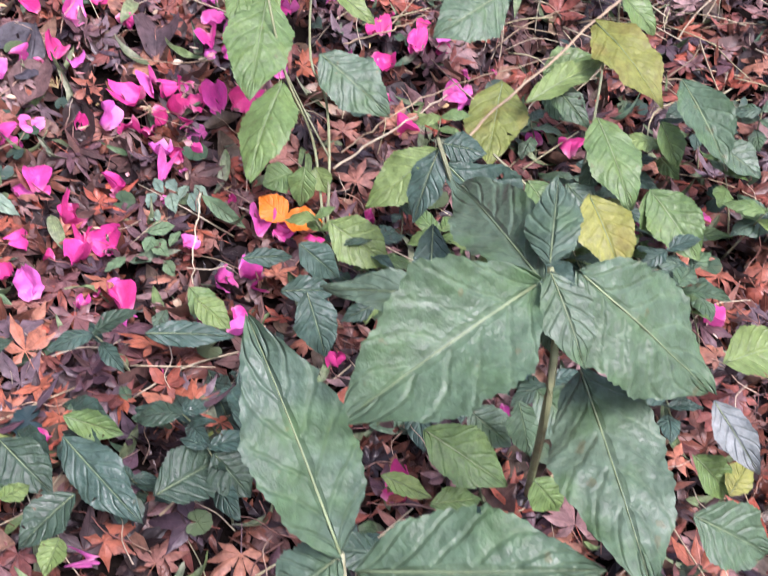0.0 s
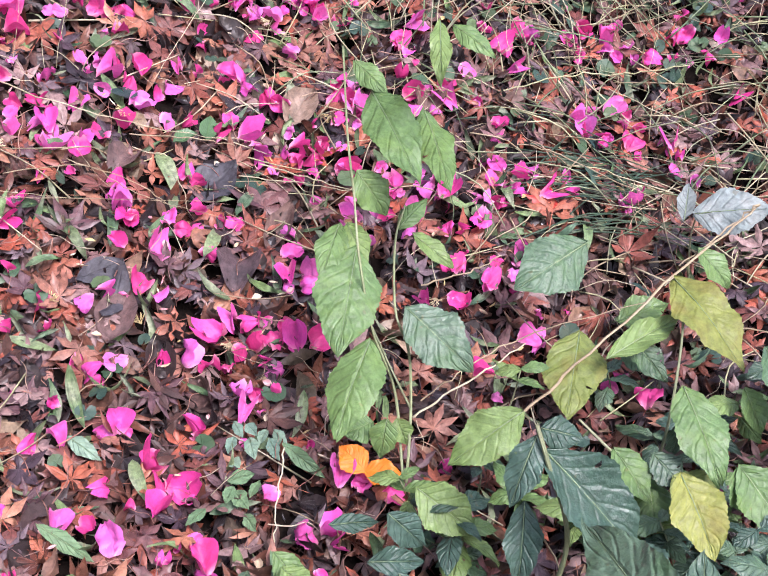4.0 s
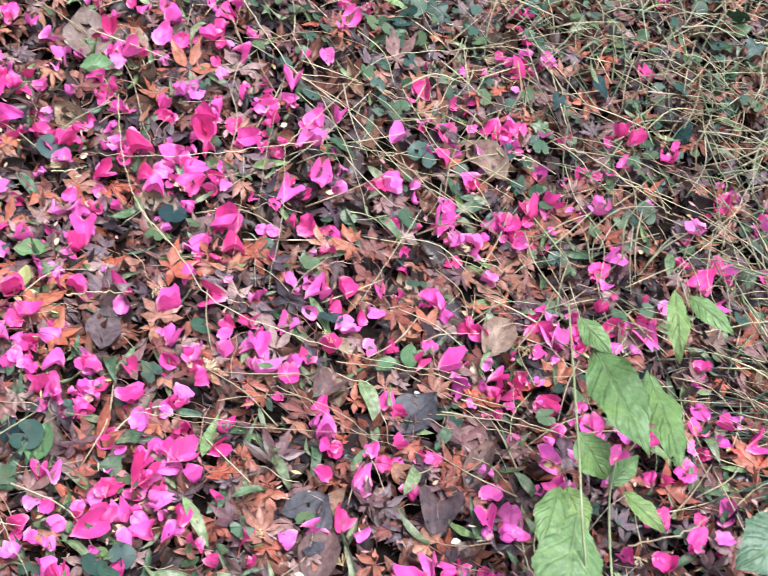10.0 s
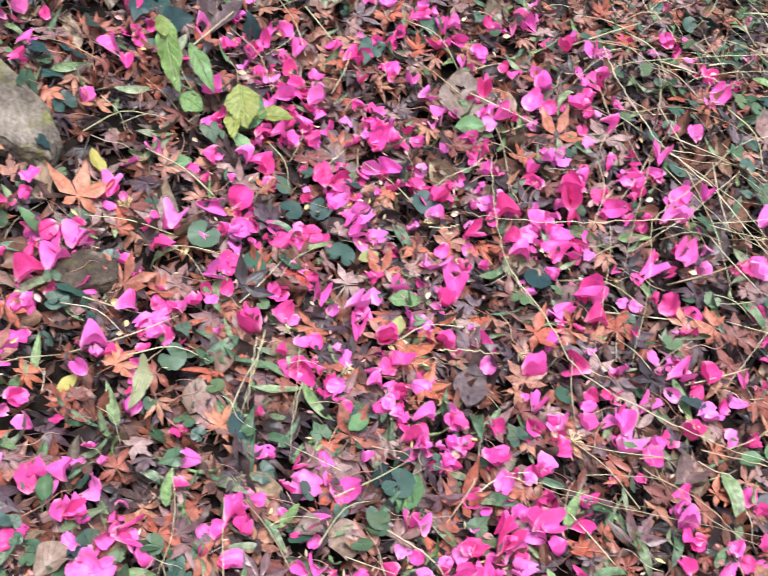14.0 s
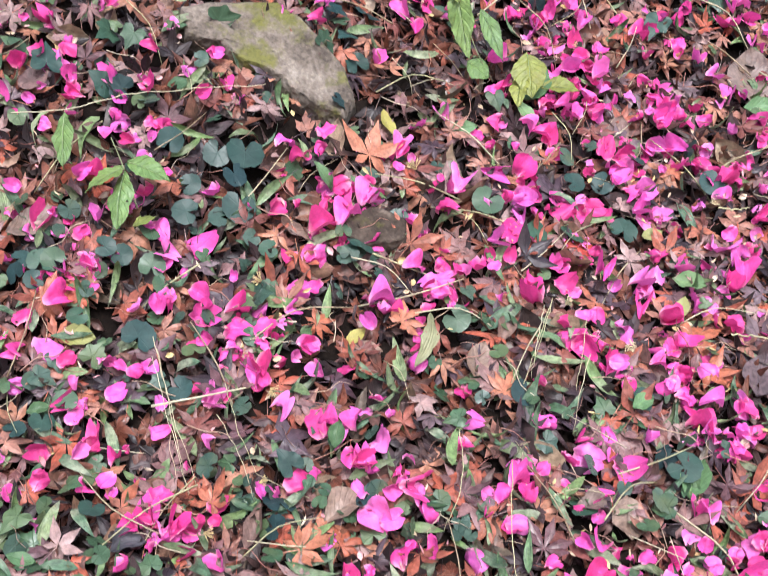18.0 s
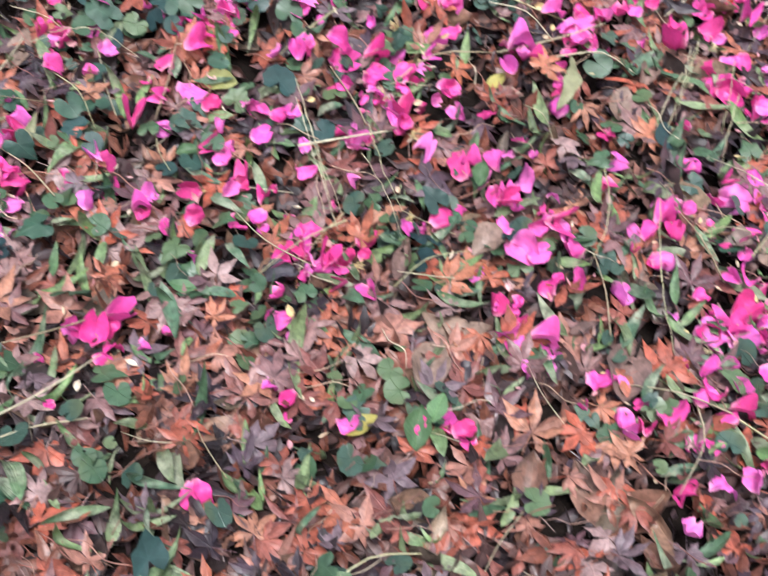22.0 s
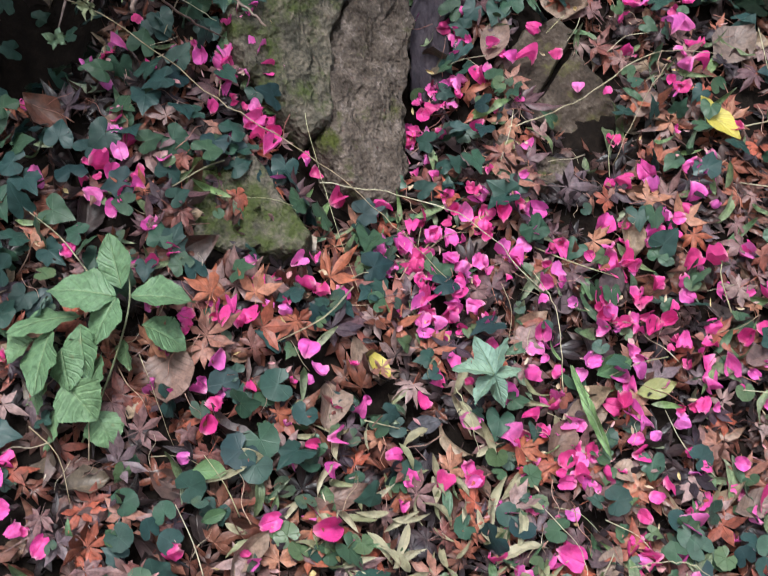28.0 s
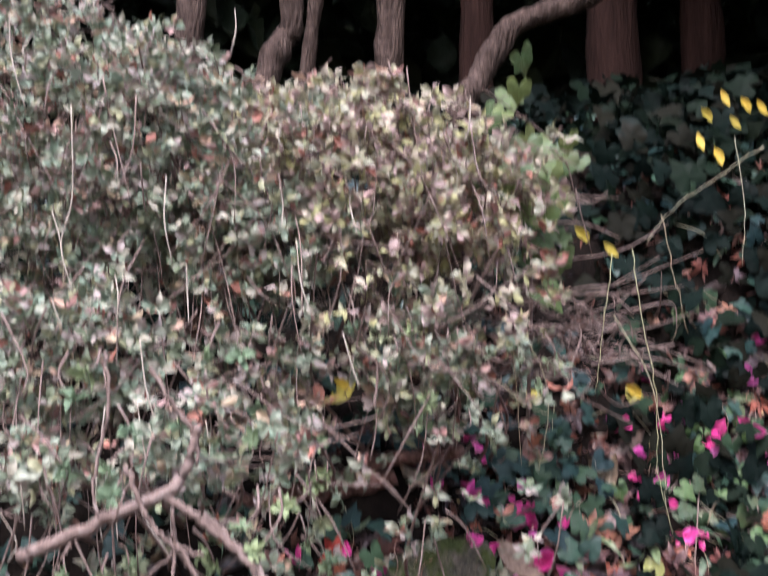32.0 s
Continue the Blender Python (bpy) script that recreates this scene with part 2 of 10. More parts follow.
petal_mat, petal_drift = pair("pink_petal", PETAL, side_veins=0.1, specular=0.4, rough=0.45, ribs=3, vein=0.12, blotch=(0.58, 0.04, 0.22), blotch_amount=0.5, clear=0.3, edge=((0.86, 0.45, 0.55), 0.2, 0.0, 0.6), relief=0.7, crinkle=0.9)
maple_mat, maple_drift = pair("maple_leaf", MAPLE, side_veins=0.06, mottle=0.4, crinkle=0.9, relief=0.5, specular=0.26, rough=0.40, ribs=4, vein=0.3, blotch=(0.06, 0.03, 0.03), blotch_amount=0.5, clear=0.12)
shaded_litter_drift = leaf_material("wet_shaded_litter_leaf", WET_SHADED, True, side_veins=0.06, mottle=0.4, crinkle=0.9, relief=0.5, specular=0.3, rough=0.36, ribs=4, vein=0.25, blotch=(0.03, 0.018, 0.018), blotch_amount=0.5, clear=0.05)
dark_maple_mat = leaf_material("dark_maple_leaf", DARKMAPLE, False, side_veins=0.06, mottle=0.4, crinkle=0.9, relief=0.45, rough=0.36, ribs=4, vein=0.3, blotch=(0.03, 0.02, 0.03), clear=0.05)
orange_maple_mat = leaf_material("orange_maple_leaf", ORANGE, False, side_veins=0.06, mottle=0.4, crinkle=0.9, relief=0.45, rough=0.45, ribs=4, vein=0.3, blotch=(0.2, 0.05, 0.02), clear=0.15)
red_maple_mat = leaf_material("red_maple_leaf", REDMAPLE, False, side_veins=0.06, mottle=0.4, crinkle=0.9, relief=0.45, rough=0.45, ribs=4, vein=0.3, clear=0.15)
brown_mat, brown_drift = pair("dead_leaf", BROWN, side_veins=0.2, mottle=0.4, crinkle=0.9, relief=0.5, specular=0.4, rough=0.4, ribs=9, vein=0.4, blotch=(0.05, 0.035, 0.03), blotch_amount=0.6, clear=0.06)
tan_mat = leaf_material("tan_leaf", TAN, False, mottle=0.35, crinkle=0.8, rough=0.5, ribs=8, vein=0.35, vein_tint=(0.7, 0.65, 0.6), blotch=(0.10, 0.06, 0.04), blotch_amount=0.7, clear=0.06)
dark_leaf_mat = leaf_material("dark_wet_leaf", DARKLEAF, False, side_veins=0.2, rough=0.5, specular=0.2, mottle=0.4, crinkle=1.0, ribs=5, relief=0.6, vein=0.2, blotch=(0.03, 0.025, 0.03), blotch_amount=0.6, clear=0.03)
ivy_mat, ivy_drift = pair("ivy_leaf", IVY, specular=0.25, rough=0.44, ribs=3, slant=1.2, side_veins=0.15, vein=0.45, vein_tint=(1.7, 1.5, 1.5), blotch=(0.012, 0.026, 0.024), blotch_amount=0.4, clear=0.08, relief=0.25)
herb_mat, herb_drift = pair("herb_leaf", HERB, side_veins=0.35, rough=0.42, ribs=9, slant=2.6, vein=0.4, vein_tint=(1.7, 1.6, 1.4), blotch=(0.05, 0.11, 0.04), blotch_amount=0.4, clear=0.25, relief=0.8)
lance_mat, lance_drift = pair("lance_leaf", LANCE, rough=0.45, ribs=1, vein=0.3, blotch=(0.27, 0.28, 0.20), blotch_amount=0.75, clear=0.12, mottle=0.45, crinkle=0.7, spots=0.5)
bamboo_mat = leaf_material("dry_bamboo_leaf", BAMBOO, False, rough=0.5, ribs=1, vein=0.3, vein_tint=(0.8, 0.8, 0.7), blotch=(0.2, 0.17, 0.09), clear=0.1)
yellow_mat = leaf_material("yellow_leaf", YELLOW, False, rough=0.45, ribs=7, vein=0.3, blotch=(0.3, 0.3, 0.06), clear=0.15)
straw_mat, straw_drift = pair("dry_stem", STRAW, rough=0.6, ribs=2, vein=0.1, clear=0.0)
LEAFMATS = {k: leaf_material(n, stops, False, rough=ro, ribs=6, slant=1.7, vein=0.42, vein_tint=vt, blotch=bl, blotch_amount=0.7, clear=0.14, relief=1.0 if k in "GD" else 0.8, quilt=0.16, spots=0.35, crinkle=0.8, mottle=0.25)
            for k, n, stops, ro, vt, bl in (("G", "ribbed_green_leaf", GREENS, 0.40, (1.7, 1.5, 1.5), (0.06, 0.125, 0.045)),
                                            ("E", "pale_green_leaf", PALE, 0.45, (1.4, 1.3, 1.3), (0.10, 0.17, 0.04)),
                                            ("D", "deep_green_leaf", DEEP, 0.36, (1.8, 1.6, 1.5), (0.03, 0.06, 0.04)),
                                            ("Y", "yellowing_leaf", YELLOWING, 0.5, (1.2, 1.2, 1.1), (0.16, 0.14, 0.03)),
                                            ("S", "silvery_leaf", SILVER, 0.5, (1.3, 1.25, 1.2), (0.12, 0.20, 0.14)),
                                            ("P", "soft_green_leaf", [(0.115, 0.195, 0.10), (0.14, 0.225, 0.115)], 0.5, (1.3, 1.25, 1.2), (0.09, 0.16, 0.075)),
                                            ("F", "fresh_green_leaf", [(0.13, 0.225, 0.085), (0.16, 0.26, 0.10)], 0.45, (1.3, 1.25, 1.2), (0.09, 0.17, 0.06)),
                                            ("W", "whitish_leaf", WHITISH, 0.55, (0.8, 0.8, 0.8), (0.3, 0.32, 0.3)))}
green_stem_mat = leaf_material("green_stem", [(0.20, 0.23, 0.12), (0.27, 0.28, 0.17), (0.16, 0.18, 0.10)], False, ribs=2, vein=0.1, clear=0.0)
stamen_mat = leaf_material("stamen", [(0.55, 0.42, 0.2), (0.62, 0.52, 0.32)], False, ribs=1, vein=0.0, clear=0.1)
# damp soil, colour lowered so gaps between leaves look deep in shade
soil_mat = rough_material("damp_shaded_soil", [(0.003, 0.002, 0.002), (0.007, 0.005, 0.004), (0.016, 0.011, 0.009)], 40)
mossy_stone = rough_material("mossy_stone", [(0.0181, 0.0181, 0.0151), (0.0605, 0.0543, 0.0424), (0.136, 0.1149, 0.0906), (0.2721, 0.2257, 0.1814)], 26, rough=0.95, relief=1.0, depth=0.016, moss=((0.041, 0.051, 0.023), 12.0, 0.47))
brown_stone = rough_material("brown_stone", [(0.02, 0.0156, 0.0137), (0.065, 0.05, 0.0413), (0.13, 0.1025, 0.0863), (0.2812, 0.225, 0.2)], 30, rough=0.95, relief=1.0, depth=0.015, moss=((0.04, 0.046, 0.016), 14.0, 0.55))
grey_stone = rough_material("grey_stone", [(0.0182, 0.0143, 0.0117), (0.052, 0.039, 0.0312), (0.13, 0.104, 0.0845)], 24, rough=0.8, relief=1.0, depth=0.009, moss=((0.05, 0.05, 0.02), 11.0, 0.53))
pale_stone = rough_material("pale_stone", [(0.025, 0.020, 0.017), (0.085, 0.069, 0.057), (0.16, 0.132, 0.110), (0.27, 0.235, 0.20)], 20, rough=0.85, relief=1.0, depth=0.012, moss=((0.075, 0.075, 0.032), 13.0, 0.49))
slate_mat = rough_material("dark_slate", [(0.0156, 0.013, 0.0169), (0.039, 0.0312, 0.039), (0.078, 0.0624, 0.0715)], 30, rough=0.5, relief=0.8, depth=0.006, stretch=(1, 1, 0.3))
bark_mat = rough_material("bark", [(0.02, 0.014, 0.012), (0.065, 0.045, 0.038), (0.15, 0.105, 0.09)], 30, relief=1.0, depth=0.02, stretch=(1, 1, 0.25))
# red bark colour lowered to carry the shade round the conifers
shaded_red_bark_mat = rough_material("shaded_red_bark", [(0.009, 0.005, 0.004), (0.022, 0.011, 0.009), (0.040, 0.021, 0.017)], 24, relief=1.0, depth=0.010, stretch=(1, 1, 0.12))
twig_mat = rough_material("twig_bark", [(0.07, 0.05, 0.042), (0.17, 0.12, 0.105), (0.28, 0.22, 0.20)], 60, relief=0.5, depth=0.002)
log_mat = rough_material("dark_log", [(0.03, 0.018, 0.0165), (0.1125, 0.06, 0.0495), (0.255, 0.15, 0.1275)], 45, relief=1.0, depth=0.006, stretch=(1, 0.5, 1))
wood_shade_mat = rough_material("painted_wood_shade", [(0.004, 0.005, 0.004), (0.012, 0.016, 0.011), (0.03, 0.035, 0.02)], 5, relief=1.0, depth=0.05)


# ---- leaf shapes: vertices, triangles and blade coordinates ----
def blade(width, rows=7, cup=0.15, curl=0.1, wave=0.03, twist=0.0, seed=0, stalk=0.0):
    """A blade of length 1 along +y about its middle. width(v): half width along it."""
    r = np.random.default_rng(seed)
    v = np.linspace(0, 1, rows + 1)
    u = np.array([-1, -0.5, 0, 0.5, 1.0])
    V, U = np.meshgrid(v, u, indexing="ij")
    w = np.maximum(width(V), 0.004)
    ph = r.uniform(0, 6.28, 3)
    x = U * w
    y = V - 0.5
    z = cup * np.abs(U) ** 1.6 * w + curl * ((V - 0.45) ** 2 * 2 - 0.15) + wave * np.sin(V * 14 + ph[0] + 1.5 * np.sign(U)) * np.abs(U) + wave * 0.7 * np.sin(V * 7 + ph[1])
    z = z + twist * (V - 0.5) * U * w
    x = x + r.uniform(-0.05, 0.05) * np.sin(V * 3.1)
    co = np.stack([x, y, z], -1).reshape(-1, 3)
    uv = np.stack([(U + 1) / 2, V], -1).reshape(-1, 2)
    tri = []
    for i in range(rows):
        for j in range(4):
            a, b, c, d = i * 5 + j, i * 5 + j + 1, (i + 1) * 5 + j + 1, (i + 1) * 5 + j
            tri += [(a, b, c), (a, c, d)] if j < 2 else [(a, b, d), (b, c, d)]
    return co, np.array(tri), uv


def oval(w, p=0.45, q=1.0):
    """Half width of an oval leaf, w at its widest, which lies at p of its length; q sharpens the tip."""
    e = math.log(0.5) / math.log(p)
    return lambda v: w * np.sin(np.pi * np.clip(v, 0, 1) ** e) ** q


def maple_shape(seed=0, lobes=7, thin=1.0, droop=0.25, plain=False):
    """A palmate leaf with pointed lobes that curl each in its own way, about 1 across."""
    r = np.random.default_rng(seed)
    ang = np.radians(np.linspace(-125, 125, lobes)) + r.normal(0, 0.06, lobes)
    lon = (0.62 - 0.34 * (np.abs(ang) / 2.3) ** 1.6) * r.uniform(0.85, 1.1, lobes)
    co, uv, tri = [(0, 0, 0)], [(0.5, 0)], []
    half = np.diff(ang).mean() / 2
    lift = r.normal(0, 0.15, lobes)
    crease = r.uniform(0.02, 0.06)
    for k in range(lobes):
        a, n = ang[k], len(co)
        d, s = np.array([math.sin(a), math.cos(a)]), np.array([math.cos(a), -math.sin(a)])
        wd = 0.086 * thin * (0.55 + lon[k])
        side = r.normal(0, 0.03)
        for along, off, u in ((0.34, 0, 0.5), (0.34, -1.0, 0.0), (0.34, 1.0, 1.0), (0.64, -1.0, 0.0), (0.64, 1.0, 1.0), (0.64, 0, 0.5), (0.84, -0.45, 0.1), (0.84, 0.45, 0.9), (0.84, 0, 0.5), (1.05, 0, 0.5)):
            L = along * lon[k] if along > 0.4 else min(0.22, 0.5 * lon[k])
            p = d * L + s * (off * (wd if along > 0.4 else math.tan(half) * L * 0.95) + side * along**2)
            z = lift[k] * along**1.5 - droop * (along * lon[k]) ** 2 + (crease if off == 0 else 0.0)
            co.append((p[0], p[1], z))
            uv.append((u, along))
        m0, l0, r0, l1, r1, m1, l2, r2, m2, tip = range(n, n + 10)
        tri += [(0, l0, m0), (0, m0, r0), (m0, l1, m1), (m0, l0, l1), (m0, m1, r1), (m0, r1, r0), (m1, l1, l2), (m1, l2, m2), (m1, m2, r2), (m1, r2, r1), (m2, l2, tip), (m2, tip, r2)]
        if plain:
            tri[-6:] = [(m1, l1, tip), (m1, tip, r1)]
    n = len(co)
    x = r.uniform(-0.08, 0.08)
    co += [(-0.008, 0, 0), (0.008, 0, 0), (x + 0.006, -0.40, 0.05), (x - 0.006, -0.40, 0.05)]
    uv += [(0.5, 0.1)] * 4
    tri += [(n, n + 1, n + 2), (n, n + 2, n + 3)]
    return np.array(co, float), np.array(tri), np.array(uv)


def petal_shape(seed, fold, curl, crumple):
    """A wide petal, narrow at its base and notched at its tip, creased and crumpled."""
    v, u = np.linspace(0, 1, 8), np.linspace(-1, 1, 7)
    V, U = np.meshgrid(v, u, indexing="ij")
    r = np.random.default_rng(seed)
    w = r.uniform(0.38, 0.50) * np.sin(np.pi * np.clip(V * 0.88 + 0.07, 0, 1) ** 1.2) ** 0.5 * (1 + 0.06 * np.sin(V * 9 + seed))
    lean = r.uniform(-0.12, 0.12)
    x = U * w + lean * V**2
    y = V - 0.5 - 0.05 * r.uniform(0, 1) * (1 - np.abs(U)) ** 2 * V**5 + 0.04 * np.sin(U * 5 + seed) * V**3
    z = fold * np.abs(U) ** 1.3 * w + curl * ((V - 0.4) ** 2 * 2 - 0.2)
    bump = np.array([noise.noise((a * 1.7 + seed * 3.1, b * 2.6, seed * 1.7)) + 0.6 * noise.noise((a * 3.9, b * 5.5 + seed, 2.0)) for a, b in zip(U.ravel(), V.ravel())]).reshape(U.shape)
    ruffle = 0.07 * np.sin(U * 4.2 + 2.1 * seed) * V**2 + 0.05 * np.sin(V * 11 + U * 3 + seed) * np.abs(U) ** 2
    z = z + crumple * bump + ruffle
    co = np.stack([x, y, z], -1).reshape(-1, 3)
    uv = np.stack([(U + 1) / 2, V], -1).reshape(-1, 2)
    idx = np.arange(56).reshape(8, 7)
    a, b, c, d = idx[:-1, :-1].ravel(), idx[:-1, 1:].ravel(), idx[1:, 1:].ravel(), idx[1:, :-1].ravel()
    return co, np.concatenate([np.stack([a, b, c], -1), np.stack([a, c, d], -1)]), uv


def ivy_shape(seed=0, lobed=0.5):
    """Heart-shaped ivy blade with shallow side lobes, about 1 across."""
    r = np.random.default_rng(seed)
    a = np.radians(np.linspace(-172, 172, 33))
    deg = np.abs(np.degrees(a))
    plain = np.interp(deg, [0, 14, 32, 60, 95, 125, 150, 172], [0.74, 0.57, 0.46, 0.43, 0.47, 0.53, 0.44, 0.10])
    star = np.interp(deg, [0, 12, 28, 55, 78, 118, 150, 172], [0.84, 0.58, 0.40, 0.64, 0.40, 0.54, 0.38, 0.08])
    rad = plain * (1 - lobed) + star * lobed + r.normal(0, 0.008, 33)
    ring = np.stack([rad * np.sin(a), rad * np.cos(a), 0.0 * a], -1)
    fold = r.uniform(0.0, 0.25)
    ring[:, 2] = fold * np.abs(ring[:, 0]) - r.uniform(0.1, 0.5) * rad**2 + 0.03 * np.sin(a * 6 + seed)
    inner = ring * 0.55
    inner[:, 2] = fold * np.abs(inner[:, 0]) - 0.03
    co = np.concatenate([[(0, -0.02, 0.0)], inner, ring])
    near = np.min(np.abs(deg[:, None] - np.array([0, 55, 118])[None]), axis=1) / 30.0
    u = 0.5 + 0.5 * np.clip(near, 0, 1)
    uv = np.concatenate([[(0.5, 0)], np.stack([u, 0 * a + 0.5], -1), np.stack([u, 0 * a + 1.0], -1)])
    tri = []
    for i in range(32):
        tri += [(0, 2 + i, 1 + i), (1 + i, 2 + i, 35 + i), (1 + i, 35 + i, 34 + i)]
    return co, np.array(tri)[:, ::-1], uv


def round_shape(seed=0):
    """Kidney-shaped blade with a deep notch at its stalk and a softly scalloped rim, about 1 across."""
    co, tri, uv = ivy_shape(seed, 0.0)
    r = np.random.default_rng(seed + 40)
    a = np.radians(np.linspace(-172, 172, 33))
    rad = np.interp(np.abs(np.degrees(a)), [0, 40, 90, 130, 158, 172], [0.50, 0.50, 0.50, 0.50, 0.42, 0.12]) * (1 + 0.03 * np.cos(a * 11)) + r.normal(0, 0.01, 33)
    ring = np.stack([rad * np.sin(a), rad * np.cos(a), 0.10 * rad**2 + 0.03 * np.sin(a * 3 + seed) - 0.05 * np.abs(np.sin(a)) * r.uniform(0, 1)], -1)
    co = np.concatenate([[(0, -0.02, -0.02)], ring * (0.55, 0.55, 0.3), ring])
    return co, tri, uv


def rib_leaf(length, half, arch=0.05, rib=0.012, ribs=8, seed=0, droop=0.0):
    """A large leaf from its base at the origin along +y, corrugated between its side veins."""
    r = np.random.default_rng(seed)
    v = np.linspace(0, 1, 41)
    u = np.linspace(-1, 1, 11)
    V, U = np.meshgrid(v, u, indexing="ij")
    w = half * np.sin(np.pi * np.clip(V, 0, 1) ** 0.9) ** 0.95 * (1 - 0.25 * V**3) / 0.95 + 0.002 * length
    w = w * (1 + 0.03 * np.sin(V * 40 + r.uniform(0, 6)) + 0.06 * np.sin(V * 15 + U * 2 + r.uniform(0, 6)))
    teeth = np.where(np.arange(41) % 2 == 0, 1.0, 0.955)[:, None]
    x = U * w * np.where(np.abs(U) > 0.95, teeth, 1.0)
    y = V * length - 0.10 * np.abs(U) * half * np.cos(np.pi * V)
    ph = r.uniform(0, 6.28)
    z = arch * length * np.sin(np.pi * V) + r.uniform(-0.25, 0.45) * np.abs(U) ** 1.4 * w - droop * length * V**3
    z = z + rib * length * np.abs(U) ** 0.7 * (1 - 0.4 * np.abs(U)) * np.cos(2 * np.pi * (ribs * V - 1.6 * np.abs(U))) * np.sin(np.pi * V)
    w_pk = np.array([noise.noise((a * 5 + seed, b * 11, seed * 0.7)) + 0.7 * noise.noise((a * 9, b * 21 + seed, 3.0)) for a, b in zip(U.ravel(), V.ravel())]).reshape(U.shape)
    z = z + 0.016 * np.minimum(half * 2.2, length) * w_pk
    z = z + 0.03 * length * np.sin(5 * V + ph) * np.abs(U) * np.sign(U) + 0.022 * length * np.sin(17 * V + ph + np.sign(U)) * U**2
    co = np.stack([x, y, z], -1).reshape(-1, 3)
    uv = np.stack([(U + 1) / 2, V], -1).reshape(-1, 2)
    idx = np.arange(41 * 11).reshape(41, 11)
    a, b, c, d = idx[:-1, :-1].ravel(), idx[:-1, 1:].ravel(), idx[1:, 1:].ravel(), idx[1:, :-1].ravel()
    # insect holes and nibbled margins
    whole = np.ones(a.shape, bool)
    for k in range(int(r.choice([0, 0, 0, 1, 2]))):
        i, j = int(r.integers(6, 35)), int(r.choice([0, 1, 8, 9]))
        whole[i * 10 + j] = False
        for p in (idx[i, j], idx[i, j + 1], idx[i + 1, j], idx[i + 1, j + 1]):
            co[p, :2] += r.uniform(-0.45, 0.45, 2) * np.array((half / 5, length / 40))
    a, b, c, d = a[whole], b[whole], c[whole], d[whole]
    return co, np.concatenate([np.stack([a, b, c], -1), np.stack([a, c, d], -1)]), uv


def strip(points, radii, sides=4):
    """A tapering stem through the points."""
    p = np.array(points, float)
    t = np.gradient(p, axis=0)
    t /= np.linalg.norm(t, axis=1, keepdims=True) + 1e-9
    ref = np.array([0.3, 0.2, 0.93])
    s = np.cross(t, ref)
    s /= np.linalg.norm(s, axis=1, keepdims=True) + 1e-9
    q = np.cross(s, t)
    co, uv, tri = [], [], []
    n = len(p)
    rad = np.interp(np.linspace(0, 1, n), np.linspace(0, 1, len(radii)), radii)
    for i in range(n):
        for k in range(sides):
            a = 2 * math.pi * k / sides
            co.append(p[i] + rad[i] * (math.cos(a) * s[i] + math.sin(a) * q[i]))
            uv.append((k / sides, i / (n - 1)))
    for i in range(n - 1):
        for k in range(sides):
            a, b = i * sides + k, i * sides + (k + 1) % sides
            tri += [(a, b, b + sides), (a, b + sides, a + sides)]
    tri += [(0, k + 1, k) for k in range(1, sides - 1)] + [((n - 1) * sides, (n - 1) * sides + k, (n - 1) * sides + k + 1) for k in range(1, sides - 1)]
    return np.array(co), np.array(tri), np.array(uv)


def joined(parts):
    co, tri, uv, n = [], [], [], 0
    for c, t, w in parts:
        co.append(c), tri.append(t + n), uv.append(w)
        n += len(c)
    return np.concatenate(co), np.concatenate(tri), np.concatenate(uv)


def mesh_of(name, shape, mat, smooth=True):
    co, tri, uv = shape
    me = bpy.data.meshes.new(name)
    me.vertices.add(len(co))
    me.vertices.foreach_set("co", np.ascontiguousarray(co, np.float32).ravel())
    me.loops.add(3 * len(tri))
    me.loops.foreach_set("vertex_index", np.ascontiguousarray(tri, np.int32).ravel())
    me.polygons.add(len(tri))
    me.polygons.foreach_set("loop_start", np.arange(0, 3 * len(tri), 3, dtype=np.int32))
    me.polygons.foreach_set("use_smooth", np.full(len(tri), smooth, bool))
    lay = me.uv_layers.new(name="UVMap")
    lay.data.foreach_set("uv", np.ascontiguousarray(uv[tri.ravel()], np.float32).ravel())
    me.materials.append(mat)
    me.update(calc_edges=True)
    return me


def drift(shapes, mats4):
    """Many copies of the shapes, one for each 4 x 4 pose, in one soup."""
    k = np.arange(len(mats4)) % len(shapes)
    out = []
    for i, (c, t, w) in enumerate(shapes):
        m = mats4[k == i]
        if not len(m):
            continue
        co = np.einsum("nij,vj->nvi", m[:, :3, :3], c) + m[:, None, :3, 3]
        tri = t[None] + (np.arange(len(m)) * len(c))[:, None, None]
        out.append((co.reshape(-1, 3), tri.reshape(-1, 3), np.tile(w, (len(m), 1))))
    return joined(out)


# ---- the ground: a slope that rises to a low bank ----
SWELLS = [(-0.2, 0.9, -0.119), (0.3, 1.3, -0.154), (-0.4, 1.3, -0.026), (-0.2, 1.8, -0.069), (-0.9, 1.2, -0.076), (-0.8, 1.8, -0.022), (-1.3, 1.4, 0.072),
          (-1.0, 0.7, -0.090), (-1.5, 0.95, -0.061), (-1.8, 0.6, -0.163), (-1.9, 1.1, 0.207), (-2.15, 0.75, 0.217), (-2.4, 0.5, 0.261), (-2.2, 1.2, -0.006)]

